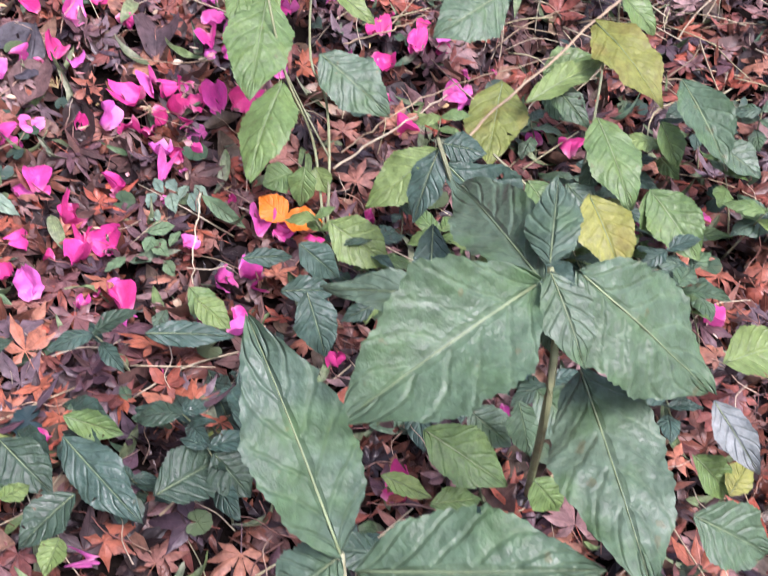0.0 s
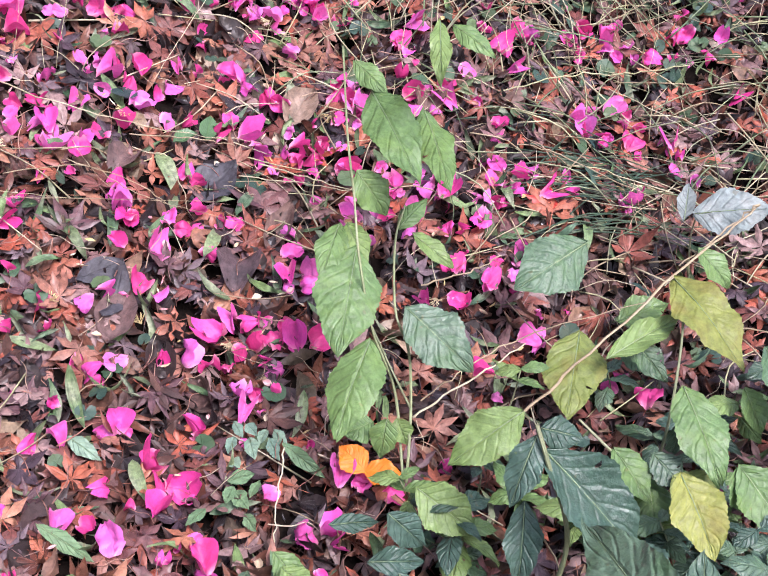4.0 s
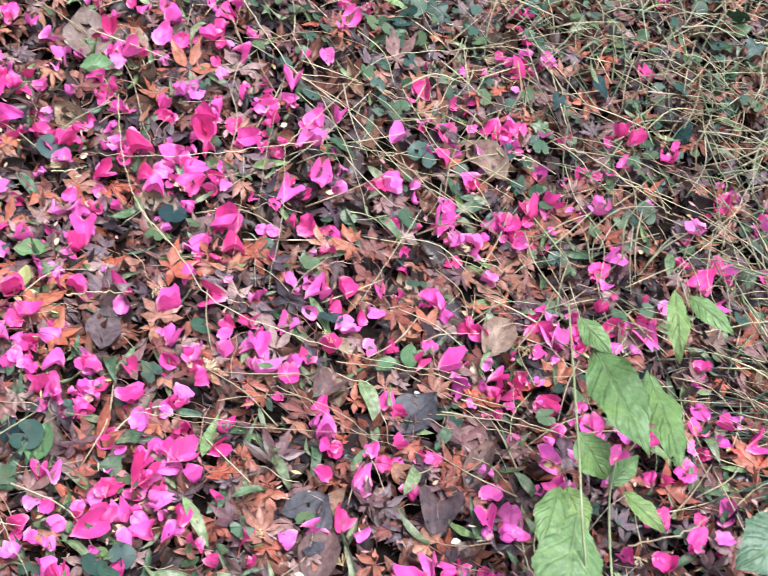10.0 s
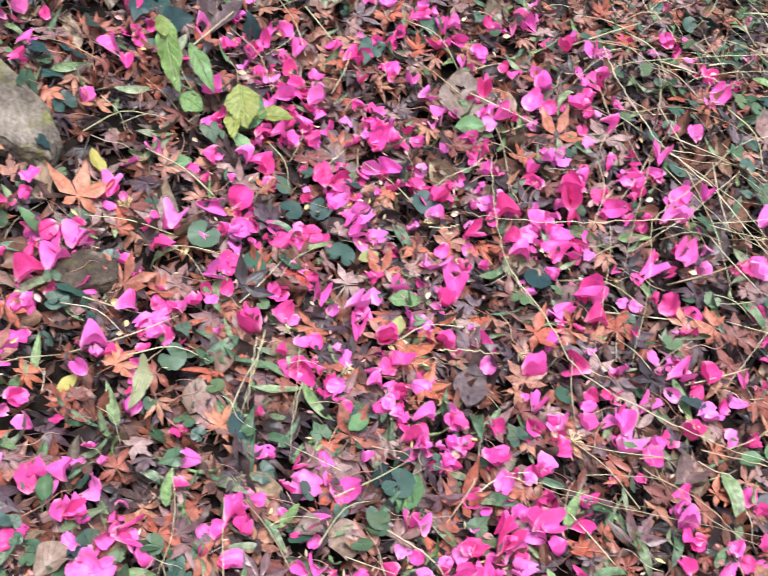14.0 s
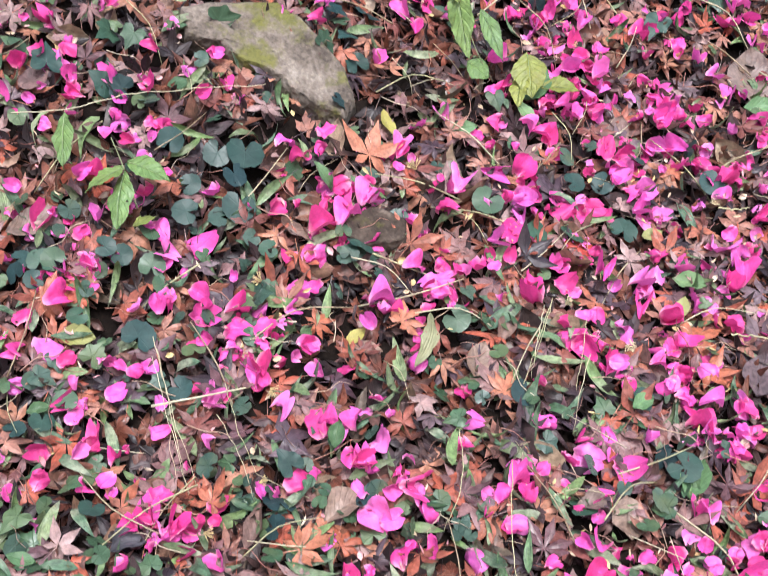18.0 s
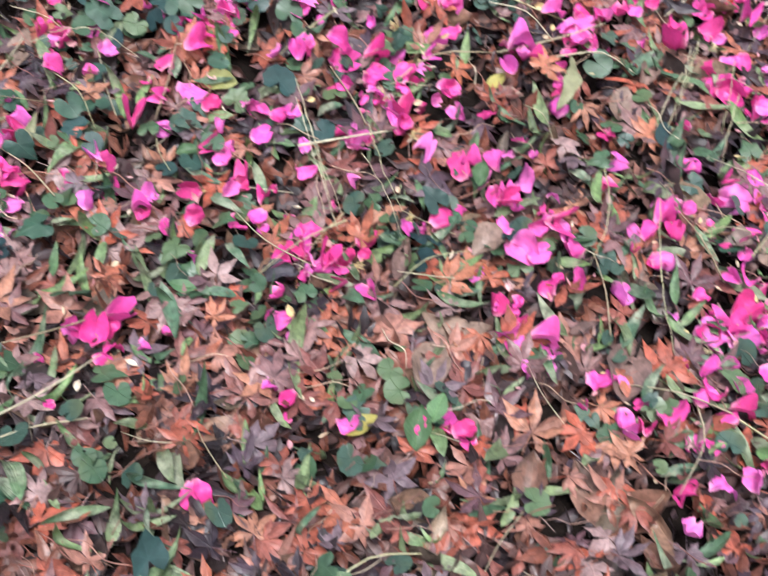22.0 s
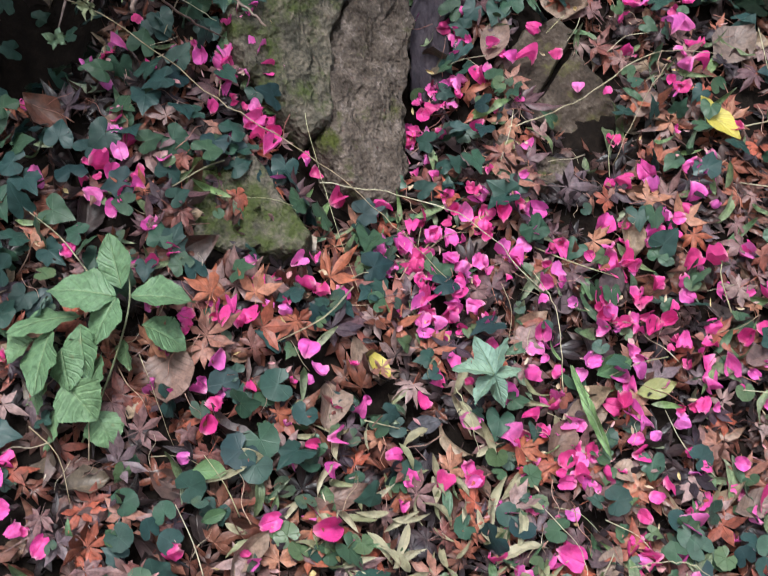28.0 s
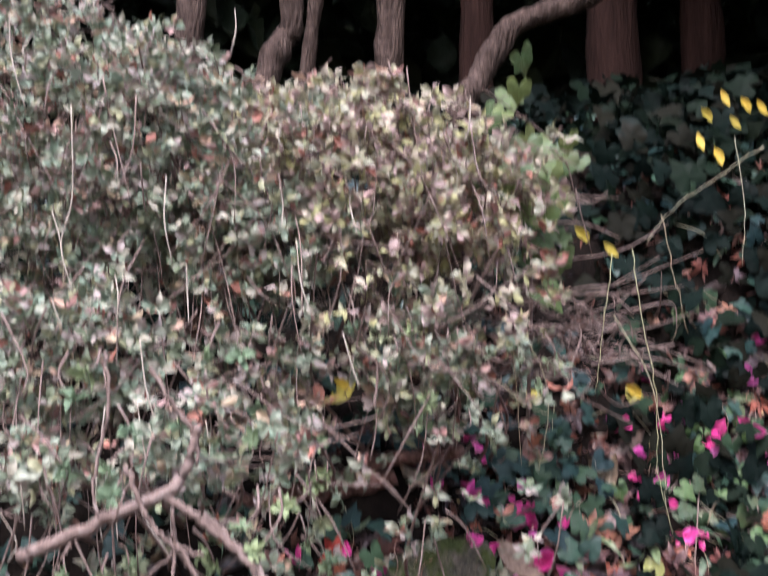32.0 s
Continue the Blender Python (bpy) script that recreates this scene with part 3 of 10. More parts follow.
DIPS_1 = [(-2.20, 0.50, 0.028), (-2.20, 0.94, 0.025), (-1.98, 0.50, 0.018), (-1.98, 0.72, 0.028), (-1.98, 0.94, -0.005), (-1.98, 1.16, 0.018), (-1.76, 0.50, -0.027), (-1.76, 0.72, -0.023),
          (-1.76, 0.94, -0.052), (-1.76, 1.16, 0.024), (-1.54, 0.50, 0.028), (-1.54, 0.72, 0.005), (-1.54, 0.94, -0.008), (-1.54, 1.16, 0.012), (-1.54, 1.38, 0.004), (-1.32, 0.50, 0.019),
          (-1.32, 0.72, 0.007), (-1.32, 0.94, -0.012), (-1.32, 1.38, 0.029), (-1.10, 0.50, -0.019), (-1.10, 0.72, 0.014), (-1.10, 0.94, 0.008), (-1.10, 1.16, -0.007), (-0.88, 0.72, -0.026),
          (-0.88, 0.94, 0.023), (-0.88, 1.16, 0.012), (-0.88, 1.38, -0.024), (-0.88, 1.82, 0.012), (-0.66, 0.72, 0.005), (-0.66, 0.94, -0.004), (-0.66, 1.16, -0.026), (-0.66, 1.60, -0.013)]
DIPS_2 = [(-0.66, 1.82, 0.008), (-0.44, 0.94, -0.010), (-0.44, 1.16, 0.016), (-0.44, 1.38, 0.021), (-0.44, 1.60, -0.017), (-0.44, 1.82, 0.023), (-0.22, 0.94, -0.011), (-0.22, 1.38, -0.019),
          (-0.22, 1.60, -0.007), (-0.22, 1.82, 0.043), (-0.00, 1.60, -0.011), (-0.00, 1.82, -0.015), (0.22, 1.38, 0.051), (0.22, 1.60, 0.018), (0.44, 1.38, -0.028), (0.44, 1.60, -0.035)]


def ground_z(x, y):
    x, y = np.asarray(x, float), np.asarray(y, float)
    s = -0.72 * x + 0.69 * y
    z = -0.4917 + -0.1525 * x + 0.3038 * y + 0.6 * np.minimum(0.06 * np.log1p(np.exp(np.minimum((s - 1.98) / 0.06, 40))), 0.55)
    for a, b, h in SWELLS:
        z = z + h * np.exp(-((x - a) ** 2 + (y - b) ** 2) / 0.2888)
    for a, b, h in DIPS_1 + DIPS_2:
        z = z + h * np.exp(-((x - a) ** 2 + (y - b) ** 2) / 0.0578)
    # hollow where the standing stone leans
    z = z - 0.15 * np.exp(-((x + 2.06) ** 2 + (y - 0.85) ** 2) / 0.022)
    z = z - 0.17 * np.exp(-((x + 2.12) ** 2 + (y - 1.00) ** 2) / 0.012)
    # hollow round the leaning rocks
    z = z - 0.06 * np.exp(-((x + 1.93) ** 2 + (y - 1.14) ** 2) / 0.010)
    # the bank behind the standing stone
    z = z + 0.20 * np.exp(-(((x + 2.34) / 0.13) ** 2 + ((y - 0.87) / 0.13) ** 2))
    # dark pit under the shrub
    z = z - 0.42 * np.exp(-(((x + 2.50) / 0.11) ** 2 + ((y - 0.62) / 0.085) ** 2))
    # upper step of the bank
    z = z + 0.75 / (1 + np.exp(-np.clip((s - 2.62) / 0.07, -40, 40)))
    return z


def off_stones(x, y):
    """Where no litter can lie: inside the standing stones and the leaning rocks."""
    inside = (x > -2.215) & (x < -2.035) & (y > 0.775) & (y < 1.035)
    # nor on the flat stone
    p, q = (x + 1.30) * 0.96 + (y - 1.345) * 0.28, (y - 1.345) * 0.96 - (x + 1.30) * 0.28
    inside = inside | ((p / 0.092) ** 2 + ((q - 0.006) / 0.027) ** 2 < 1)
    # nor on the fallen log
    along = np.clip(((x + 2.20) * -0.19 + (y - 0.94) * -0.22) / 0.0845, 0, 1)
    inside = inside | (np.hypot(x + 2.20 + 0.19 * along, y - 0.94 + 0.22 * along) < 0.022)
    return ~inside & ((x + 1.945) ** 2 + (y - 1.14) ** 2 > 0.055**2) & ((x + 1.89) ** 2 + (y - 1.155) ** 2 > 0.05**2)


def ground_pose(x, y, turn=0.0, size=1.0, lift=0.0, pitch=0.0, roll=0.0):
    """Poses on the slope for arrays: +z along its normal, +y uphill to the far side, then turned about the normal."""
    x, y = np.atleast_1d(np.asarray(x, float)), np.atleast_1d(np.asarray(y, float))
    e = 0.03
    gx = (ground_z(x + e, y) - ground_z(x - e, y)) / (2 * e)
    gy = (ground_z(x, y + e) - ground_z(x, y - e)) / (2 * e)
    n = np.stack([-gx, -gy, np.ones_like(gx)], -1)
    n /= np.linalg.norm(n, axis=1, keepdims=True)
    f = np.stack([np.zeros_like(gx), np.ones_like(gx), gy], -1)
    f /= np.linalg.norm(f, axis=1, keepdims=True)
    r = np.cross(f, n)
    r /= np.linalg.norm(r, axis=1, keepdims=True)
    f = np.cross(n, r)
    one = np.ones_like(x)
    a, p, q = np.radians(turn) * one, np.radians(pitch) * one, np.radians(roll) * one
    side = np.cos(a)[:, None] * r + np.sin(a)[:, None] * f
    ahead = np.cos(a)[:, None] * f - np.sin(a)[:, None] * r
    # tip up by pitch about side, then roll about ahead
    ah2 = np.cos(p)[:, None] * ahead + np.sin(p)[:, None] * n
    up2 = np.cos(p)[:, None] * n - np.sin(p)[:, None] * ahead
    sd2 = np.cos(q)[:, None] * side - np.sin(q)[:, None] * up2
    up3 = np.cos(q)[:, None] * up2 + np.sin(q)[:, None] * side
    m = np.zeros((len(x), 4, 4))
    sz = np.asarray(size, float) * one
    m[:, :3, 0], m[:, :3, 1], m[:, :3, 2] = sd2 * sz[:, None], ah2 * sz[:, None], up3 * sz[:, None]
    m[:, 0, 3], m[:, 1, 3], m[:, 2, 3], m[:, 3, 3] = x, y, ground_z(x, y), 1
    m[:, :3, 3] += n * (np.asarray(lift, float) * one)[:, None]
    return m


gx = np.concatenate([np.linspace(-14, -3.4, 22)[:-1], np.arange(-3.4, 1.4, 0.035), np.linspace(1.4, 10, 16)])
gy = np.concatenate([np.linspace(-8, -0.2, 14)[:-1], np.arange(-0.2, 3.2, 0.035), np.linspace(3.2, 16, 22)])
GX, GY = np.meshgrid(gx, gy, indexing="ij")
lump = np.array([noise.noise((a * 9, b * 9, 0.3)) + 0.5 * noise.noise((a * 31, b * 31, 1.3)) for a, b in zip(GX.ravel(), GY.ravel())]).reshape(GX.shape)
GZ = ground_z(GX, GY) + 0.008 * lump - 0.008
idx = np.arange(GX.size).reshape(GX.shape)
qa, qb, qc, qd = idx[:-1, :-1].ravel(), idx[1:, :-1].ravel(), idx[1:, 1:].ravel(), idx[:-1, 1:].ravel()
gtri = np.concatenate([np.stack([qa, qb, qc], -1), np.stack([qa, qc, qd], -1)])
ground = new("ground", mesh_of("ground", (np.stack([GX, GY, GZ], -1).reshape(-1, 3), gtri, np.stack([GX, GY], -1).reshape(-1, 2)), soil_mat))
tagged(ground, "damp soil slope under fallen leaves, darkened for shade in gaps", "ground", kind="structure")

# ---- shapes shared by the fallen things ----
PETALS = [petal_shape(i, f, k, c) for i, (f, k, c) in enumerate([(0.5, 0.4, 0.22), (1.1, 0.5, 0.24), (-0.8, 0.3, 0.22), (1.7, 0.2, 0.20), (0.3, -0.7, 0.26), (0.8, 1.0, 0.24), (2.4, 0.4, 0.22), (-1.2, -0.4, 0.26), (0.2, 0.3, 0.34), (1.4, -0.6, 0.28), (-0.3, 0.9, 0.30), (2.0, -0.8, 0.24)])]
MAPLES = [maple_shape(i, 7 if i % 4 else 5, thin, dr) for i, (thin, dr) in enumerate([(1.0, 0.15), (0.9, 0.5), (1.15, 0.3), (0.8, 0.8), (1.0, -0.2), (0.75, 1.1), (1.1, 0.1), (0.9, 0.3), (0.7, 1.5), (1.0, -0.6)])]
LITTER_MAPLES = [maple_shape(i + 50, 7 if i % 3 else 5, thin, dr, True) for i, (thin, dr) in enumerate([(1.0, 0.4), (0.9, 1.0), (1.1, -0.4), (0.75, 1.6), (0.9, 0.1), (0.6, 2.2), (1.0, -1.0)])]
OVALS = [blade(oval(w, 0.5, 0.85), 8, cup=c, curl=k, wave=wv, seed=i + 20, twist=tw) for i, (w, c, k, wv, tw) in enumerate(
    [(0.26, 0.25, 0.2, 0.02, 0), (0.30, 0.7, 0.3, 0.05, 0.3), (0.22, -0.5, 0.4, 0.04, -0.4), (0.33, 0.9, -0.3, 0.06, 0.2), (0.2, 1.3, 0.5, 0.05, 0.8), (0.36, 0.2, 0.2, 0.05, 0)])]
LANCES = [blade(oval(w, 0.4, 0.9), 9, cup=c, curl=k, wave=wv, seed=i + 40, twist=tw) for i, (w, c, k, wv, tw) in enumerate(
    [(0.11, 0.4, 0.3, 0.01, 0), (0.09, 0.8, 0.6, 0.02, 1), (0.13, 0.3, -0.4, 0.02, -0.6), (0.08, 1.0, 0.9, 0.02, 1.5)])]
IVIES = [ivy_shape(i, l) for i, l in enumerate([0.0, 0.2, 0.45, 0.3, 0.1, 0.6])]
ROUNDS = [round_shape(i + 9) for i in range(4)]


def region(n, x0, x1, y0, y1, seed):
    r = np.random.default_rng(seed)
    return r.uniform(x0, x1, n), r.uniform(y0, y1, n), r


def spread(name, shapes, mat, x, y, r, size, lift, tilt, label, category, single=None):
    """Scatter the shapes over the slope as one soup; single: how many of the topmost beside the path become things of their own."""
    clear = off_stones(x, y)
    x, y = x[clear], y[clear]
    n = len(x)
    sz = r.uniform(size[0], size[1], n)
    turn, up = r.uniform(0, 360, n), r.uniform(lift[0], lift[1], n)
    m = ground_pose(x, y, turn, sz, up, r.normal(0, tilt, n), r.normal(0, tilt, n))
    if single:
        count, one, one_mat, one_label, one_category = single
        beside = np.where((x > -1.95) & (x < 0.5) & (y > 0.45) & (y < 1.7))[0]
        top = beside[np.argsort(-up[beside])][:count]
        meshes = [mesh_of(one, s, one_mat) for s in shapes]
        for k, i in enumerate(top):
            ob = new(one, meshes[k % len(meshes)])
            ob.matrix_world = Matrix(m[i].tolist())
            tagged(ob, one_label, one_category, one_label.split(" on ")[0])
        m = np.delete(m, top, axis=0)
    ob = new(name, mesh_of(name, drift(shapes, m), mat))
    return tagged(ob, label, category, kind="stuff")


def blob(x, y, *spots):
    """How thick a kind lies: a sum of soft round spots (x, y, radius, weight)."""
    d = np.zeros_like(x)
    for a, b, rad, w in spots:
        d = d + w * np.exp(-((x - a) ** 2 + (y - b) ** 2) / (2 * rad * rad))
    return d

# ---- where the single fallen things lie: x, y, turn in degrees, length in millimetres ----
PETAL_AT_1 = [
    (-0.071, 1.377, 311, 43), (-0.250, 1.325, 356, 44), (0.036, 1.327, 189, 45), (0.080, 1.324, 128, 44), (0.111, 1.312, 310, 45), (0.176, 1.328, 57, 37),
    (0.209, 1.337, 78, 37), (0.244, 1.314, 323, 46), (0.149, 1.264, 167, 46), (0.061, 1.279, 320, 46), (-0.324, 1.232, 48, 36), (-0.242, 1.254, 110, 33),
    (-0.334, 1.189, 67, 32), (-0.288, 1.188, 26, 45), (-0.302, 1.143, 63, 36), (-0.281, 1.129, 275, 26), (-0.364, 1.103, 139, 34), (-0.091, 1.188, 335, 46),
    (-0.120, 1.183, 175, 46), (-0.216, 1.077, 88, 46), (-0.175, 1.103, 298, 35), (-0.250, 1.049, 2, 42), (-0.222, 1.042, 70, 38), (-0.179, 1.065, 253, 31),
]
PETAL_AT_2 = [
    (-0.143, 1.079, 333, 40), (-0.089, 1.083, 326, 46), (-0.112, 1.091, 6, 45), (-0.326, 1.029, 121, 37), (-0.352, 1.011, 115, 30), (-0.182, 1.001, 150, 35),
    (-0.179, 0.971, 163, 35), (-0.319, 0.949, 11, 39), (-0.234, 0.948, 352, 34), (0.116, 1.028, 274, 32), (0.106, 1.140, 257, 33), (0.147, 1.174, 6, 42),
    (0.104, 1.197, 11, 43), (-0.381, 0.918, 228, 30), (-0.282, 0.892, 61, 46), (-0.244, 0.864, 275, 46), (-0.265, 0.834, 144, 43), (-0.221, 0.765, 24, 46),
    (-0.073, 0.882, 351, 46), (-0.017, 0.860, 296, 32), (-0.152, 0.852, 134, 32), (-0.109, 0.799, 54, 29), (-0.312, 0.786, 26, 44), (-0.133, 0.720, 83, 29),
]
PETAL_AT_3 = [
    (-0.103, 0.714, 281, 29), (-0.340, 0.629, 276, 27), (0.370, 0.670, 64, 26), (0.147, 0.562, 346, 30), (-0.368, 0.813, 193, 34), (-0.538, 1.681, 21, 46),
    (-0.476, 1.686, 302, 40), (-0.566, 1.627, 175, 46), (-0.544, 1.613, 315, 46), (-0.514, 1.590, 49, 39), (-0.596, 1.558, 277, 39), (-0.547, 1.585, 325, 43),
    (-0.360, 1.646, 11, 46), (-0.408, 1.611, 158, 46), (-0.377, 1.566, 343, 46), (-0.483, 1.538, 293, 46), (-0.515, 1.484, 351, 46), (-0.475, 1.487, 288, 40),
    (-0.242, 1.737, 309, 46), (-0.173, 1.734, 243, 42), (-0.066, 1.775, 343, 46), (-0.124, 1.707, 144, 46), (-0.241, 1.675, 13, 46), (0.071, 1.764, 59, 46),
]
PETAL_AT_4 = [
    (0.002, 1.705, 172, 46), (-0.028, 1.670, 294, 46), (-0.064, 1.651, 168, 46), (-0.179, 1.617, 349, 46), (-0.149, 1.612, 208, 43), (0.089, 1.697, 147, 46),
    (-0.084, 1.656, 159, 46), (-0.488, 1.406, 69, 46), (-0.358, 1.455, 301, 44), (-0.323, 1.480, 206, 40), (-0.199, 1.502, 255, 35), (-0.168, 1.493, 249, 35),
    (-0.317, 1.415, 311, 46), (-0.424, 1.339, 13, 46), (-0.417, 1.307, 266, 43), (-0.530, 1.302, 71, 32), (-0.498, 1.304, 337, 42), (-0.385, 1.309, 186, 40),
    (-0.025, 1.474, 317, 46), (-0.001, 1.466, 52, 40), (0.034, 1.457, 229, 38), (-0.168, 1.398, 290, 46), (-0.154, 1.380, 270, 46), (-0.067, 1.397, 255, 41),
]
PETAL_AT_5 = [
    (-0.025, 1.362, 275, 46), (-0.507, 1.255, 218, 37), (-0.489, 1.205, 357, 42), (-0.521, 1.188, 55, 33), (-0.496, 1.172, 294, 45), (-0.526, 1.137, 319, 46),
    (-0.510, 1.120, 290, 33), (-0.330, 1.247, 92, 32), (-0.516, 1.085, 16, 32), (-0.467, 1.075, 122, 28), (-0.103, 1.560, 55, 39), (0.090, 1.616, 132, 46),
    (0.071, 1.585, 337, 46), (0.160, 1.850, 332, 46), (0.222, 1.809, 170, 46), (0.299, 1.741, 170, 46), (0.237, 1.676, 115, 46), (0.378, 1.749, 230, 42),
    (0.386, 1.720, 334, 46), (0.262, 1.616, 204, 45), (0.226, 1.573, 324, 46), (0.367, 1.633, 249, 39), (0.407, 1.632, 126, 46), (0.542, 1.625, 121, 46),
]
PETAL_AT_6 = [
    (0.475, 1.592, 250, 38), (0.134, 1.498, 182, 46), (0.132, 1.461, 186, 44), (0.084, 1.481, 293, 42), (0.323, 1.442, 28, 41), (0.385, 1.489, 297, 44),
    (0.401, 1.432, 328, 46), (0.465, 1.419, 333, 46), (0.198, 1.212, 325, 46), (0.181, 1.179, 266, 32), (-0.022, 1.244, 94, 35), (0.053, 1.143, 204, 35),
    (0.183, 1.083, 292, 42), (0.094, 1.144, 259, 33), (0.376, 1.315, 152, 43), (0.308, 0.969, 331, 44), (-1.101, 1.723, 129, 38), (-1.052, 1.721, 326, 46),
    (-1.020, 1.715, 346, 46), (-1.061, 1.661, 309, 37), (-1.022, 1.658, 278, 42), (-0.987, 1.639, 283, 46), (-0.942, 1.662, 312, 46), (-0.917, 1.767, 306, 46),
]
PETAL_AT_7 = [
    (-0.885, 1.822, 113, 41), (-0.818, 1.779, 30, 46), (-0.793, 1.915, 5, 46), (-0.797, 1.880, 137, 46), (-0.732, 1.892, 268, 46), (-0.706, 1.974, 197, 46),
    (-0.659, 2.008, 61, 46), (-0.702, 1.819, 11, 46), (-0.688, 1.793, 3, 46), (-0.622, 1.832, 306, 46), (-0.607, 1.864, 305, 46), (-0.547, 1.850, 126, 46),
    (-0.757, 1.742, 1, 46), (-0.676, 1.768, 356, 46), (-0.918, 1.629, 298, 43), (-0.941, 1.611, 195, 46), (-0.998, 1.567, 328, 46), (-0.958, 1.576, 67, 40),
    (-0.855, 1.672, 58, 45), (-0.842, 1.651, 339, 46), (-0.798, 1.684, 253, 40), (-0.681, 1.714, 308, 46), (-0.565, 1.747, 322, 46), (-1.012, 1.508, 257, 41),
]
PETAL_AT_8 = [
    (-0.808, 1.611, 282, 43), (-0.835, 1.597, 261, 37), (-0.771, 1.608, 68, 40), (-0.879, 1.553, 330, 46), (-0.899, 1.548, 46, 46), (-0.538, 1.697, 253, 46),
    (-0.441, 1.743, 103, 42), (-0.373, 1.736, 294, 43), (-0.991, 1.450, 335, 46), (-0.829, 1.524, 298, 42), (-0.977, 1.407, 268, 39), (-0.889, 1.458, 303, 40),
    (-0.831, 1.484, 317, 44), (-0.808, 1.490, 88, 41), (-0.974, 1.346, 342, 46), (-0.868, 1.536, 332, 43), (-0.728, 1.597, 133, 41), (-0.656, 1.623, 254, 39),
    (-0.625, 1.621, 296, 46), (-0.674, 1.567, 135, 41), (-0.710, 1.498, 247, 46), (-0.783, 1.418, 6, 46), (-0.492, 1.521, 72, 43), (-0.257, 1.661, 215, 44),
]
PETAL_AT_9 = [
    (-0.802, 1.379, 303, 36), (-0.887, 1.326, 304, 37), (-0.675, 1.470, 190, 45), (-0.848, 1.369, 220, 37), (-0.849, 1.299, 288, 30), (-0.745, 1.354, 272, 39),
    (-0.700, 1.398, 220, 37), (-0.789, 1.309, 17, 38), (-0.837, 1.261, 283, 42), (-0.722, 1.330, 268, 38), (-0.791, 1.259, 288, 30), (-0.700, 1.260, 292, 36),
    (-0.669, 1.264, 104, 32), (-0.623, 1.275, 46, 35), (-0.673, 1.229, 268, 46), (-0.570, 1.240, 287, 46), (-0.619, 1.253, 16, 36), (-0.628, 1.220, 130, 32),
    (-0.787, 1.117, 268, 46), (-0.742, 1.132, 288, 45), (-0.552, 1.217, 148, 35), (-0.577, 1.122, 312, 35), (-0.655, 1.087, 345, 27), (-0.573, 1.091, 355, 41),
]
PETAL_AT_10 = [
    (-0.847, 1.048, 137, 27), (-0.851, 1.015, 334, 29), (-0.743, 1.026, 87, 28), (-0.457, 1.740, 58, 44), (-0.410, 1.786, 173, 46), (-0.324, 1.954, 323, 46),
    (-0.353, 2.028, 344, 46), (-0.167, 1.778, 115, 46), (-0.089, 1.813, 155, 46), (-0.048, 1.824, 25, 46), (0.013, 1.988, 353, 46), (-0.045, 1.957, 330, 46),
    (-0.195, 1.837, 8, 46), (-0.419, 2.089, 30, 46), (-0.535, 1.994, 0, 46), (-0.032, 1.488, 301, 46), (-0.007, 1.452, 319, 45), (-1.520, 1.248, 318, 37),
    (-1.488, 1.343, 183, 45), (-1.363, 1.432, 99, 37), (-1.565, 1.177, 298, 43), (-1.558, 1.140, 302, 40), (-1.515, 1.147, 40, 43), (-1.503, 1.134, 199, 41),
]
PETAL_AT_11 = [
    (-1.446, 1.275, 54, 42), (-1.385, 1.286, 297, 33), (-1.432, 1.199, 322, 40), (-1.420, 1.141, 306, 31), (-1.513, 1.085, 91, 32), (-1.449, 1.076, 328, 40),
    (-1.374, 1.102, 218, 40), (-1.424, 1.025, 351, 40), (-1.210, 1.595, 133, 42), (-1.227, 1.548, 217, 46), (-1.100, 1.740, 142, 46), (-0.998, 1.736, 356, 46),
    (-0.900, 1.921, 240, 46), (-1.005, 1.611, 299, 40), (-0.979, 1.653, 286, 46), (-0.977, 1.576, 304, 39), (-0.842, 1.638, 353, 46), (-1.046, 1.488, 184, 46),
    (-1.262, 1.253, 324, 46), (-1.226, 1.297, 319, 46), (-1.181, 1.252, 145, 36), (-1.145, 1.265, 349, 43), (-1.175, 1.197, 324, 46), (-1.153, 1.224, 343, 45),
]
PETAL_AT_12 = [
    (-1.163, 1.174, 309, 38), (-1.242, 1.181, 179, 39), (-1.292, 1.092, 310, 46), (-1.318, 1.064, 262, 33), (-1.054, 1.365, 357, 46), (-1.059, 1.318, 305, 37),
    (-0.981, 1.393, 356, 46), (-0.991, 1.319, 142, 46), (-1.140, 1.351, 184, 46), (-1.026, 1.417, 143, 39), (-0.915, 1.433, 174, 46), (-1.059, 1.220, 305, 36),
    (-1.021, 1.230, 323, 42), (-1.170, 1.119, 309, 37), (-1.218, 1.054, 310, 36), (-1.205, 1.036, 310, 46), (-1.174, 1.052, 0, 37), (-1.159, 1.009, 220, 40),
    (-1.124, 1.060, 286, 35), (-1.072, 1.159, 305, 41), (-1.012, 1.206, 111, 32), (-0.855, 1.258, 308, 39), (-0.732, 1.318, 70, 32), (-1.423, 0.923, 23, 46),
]
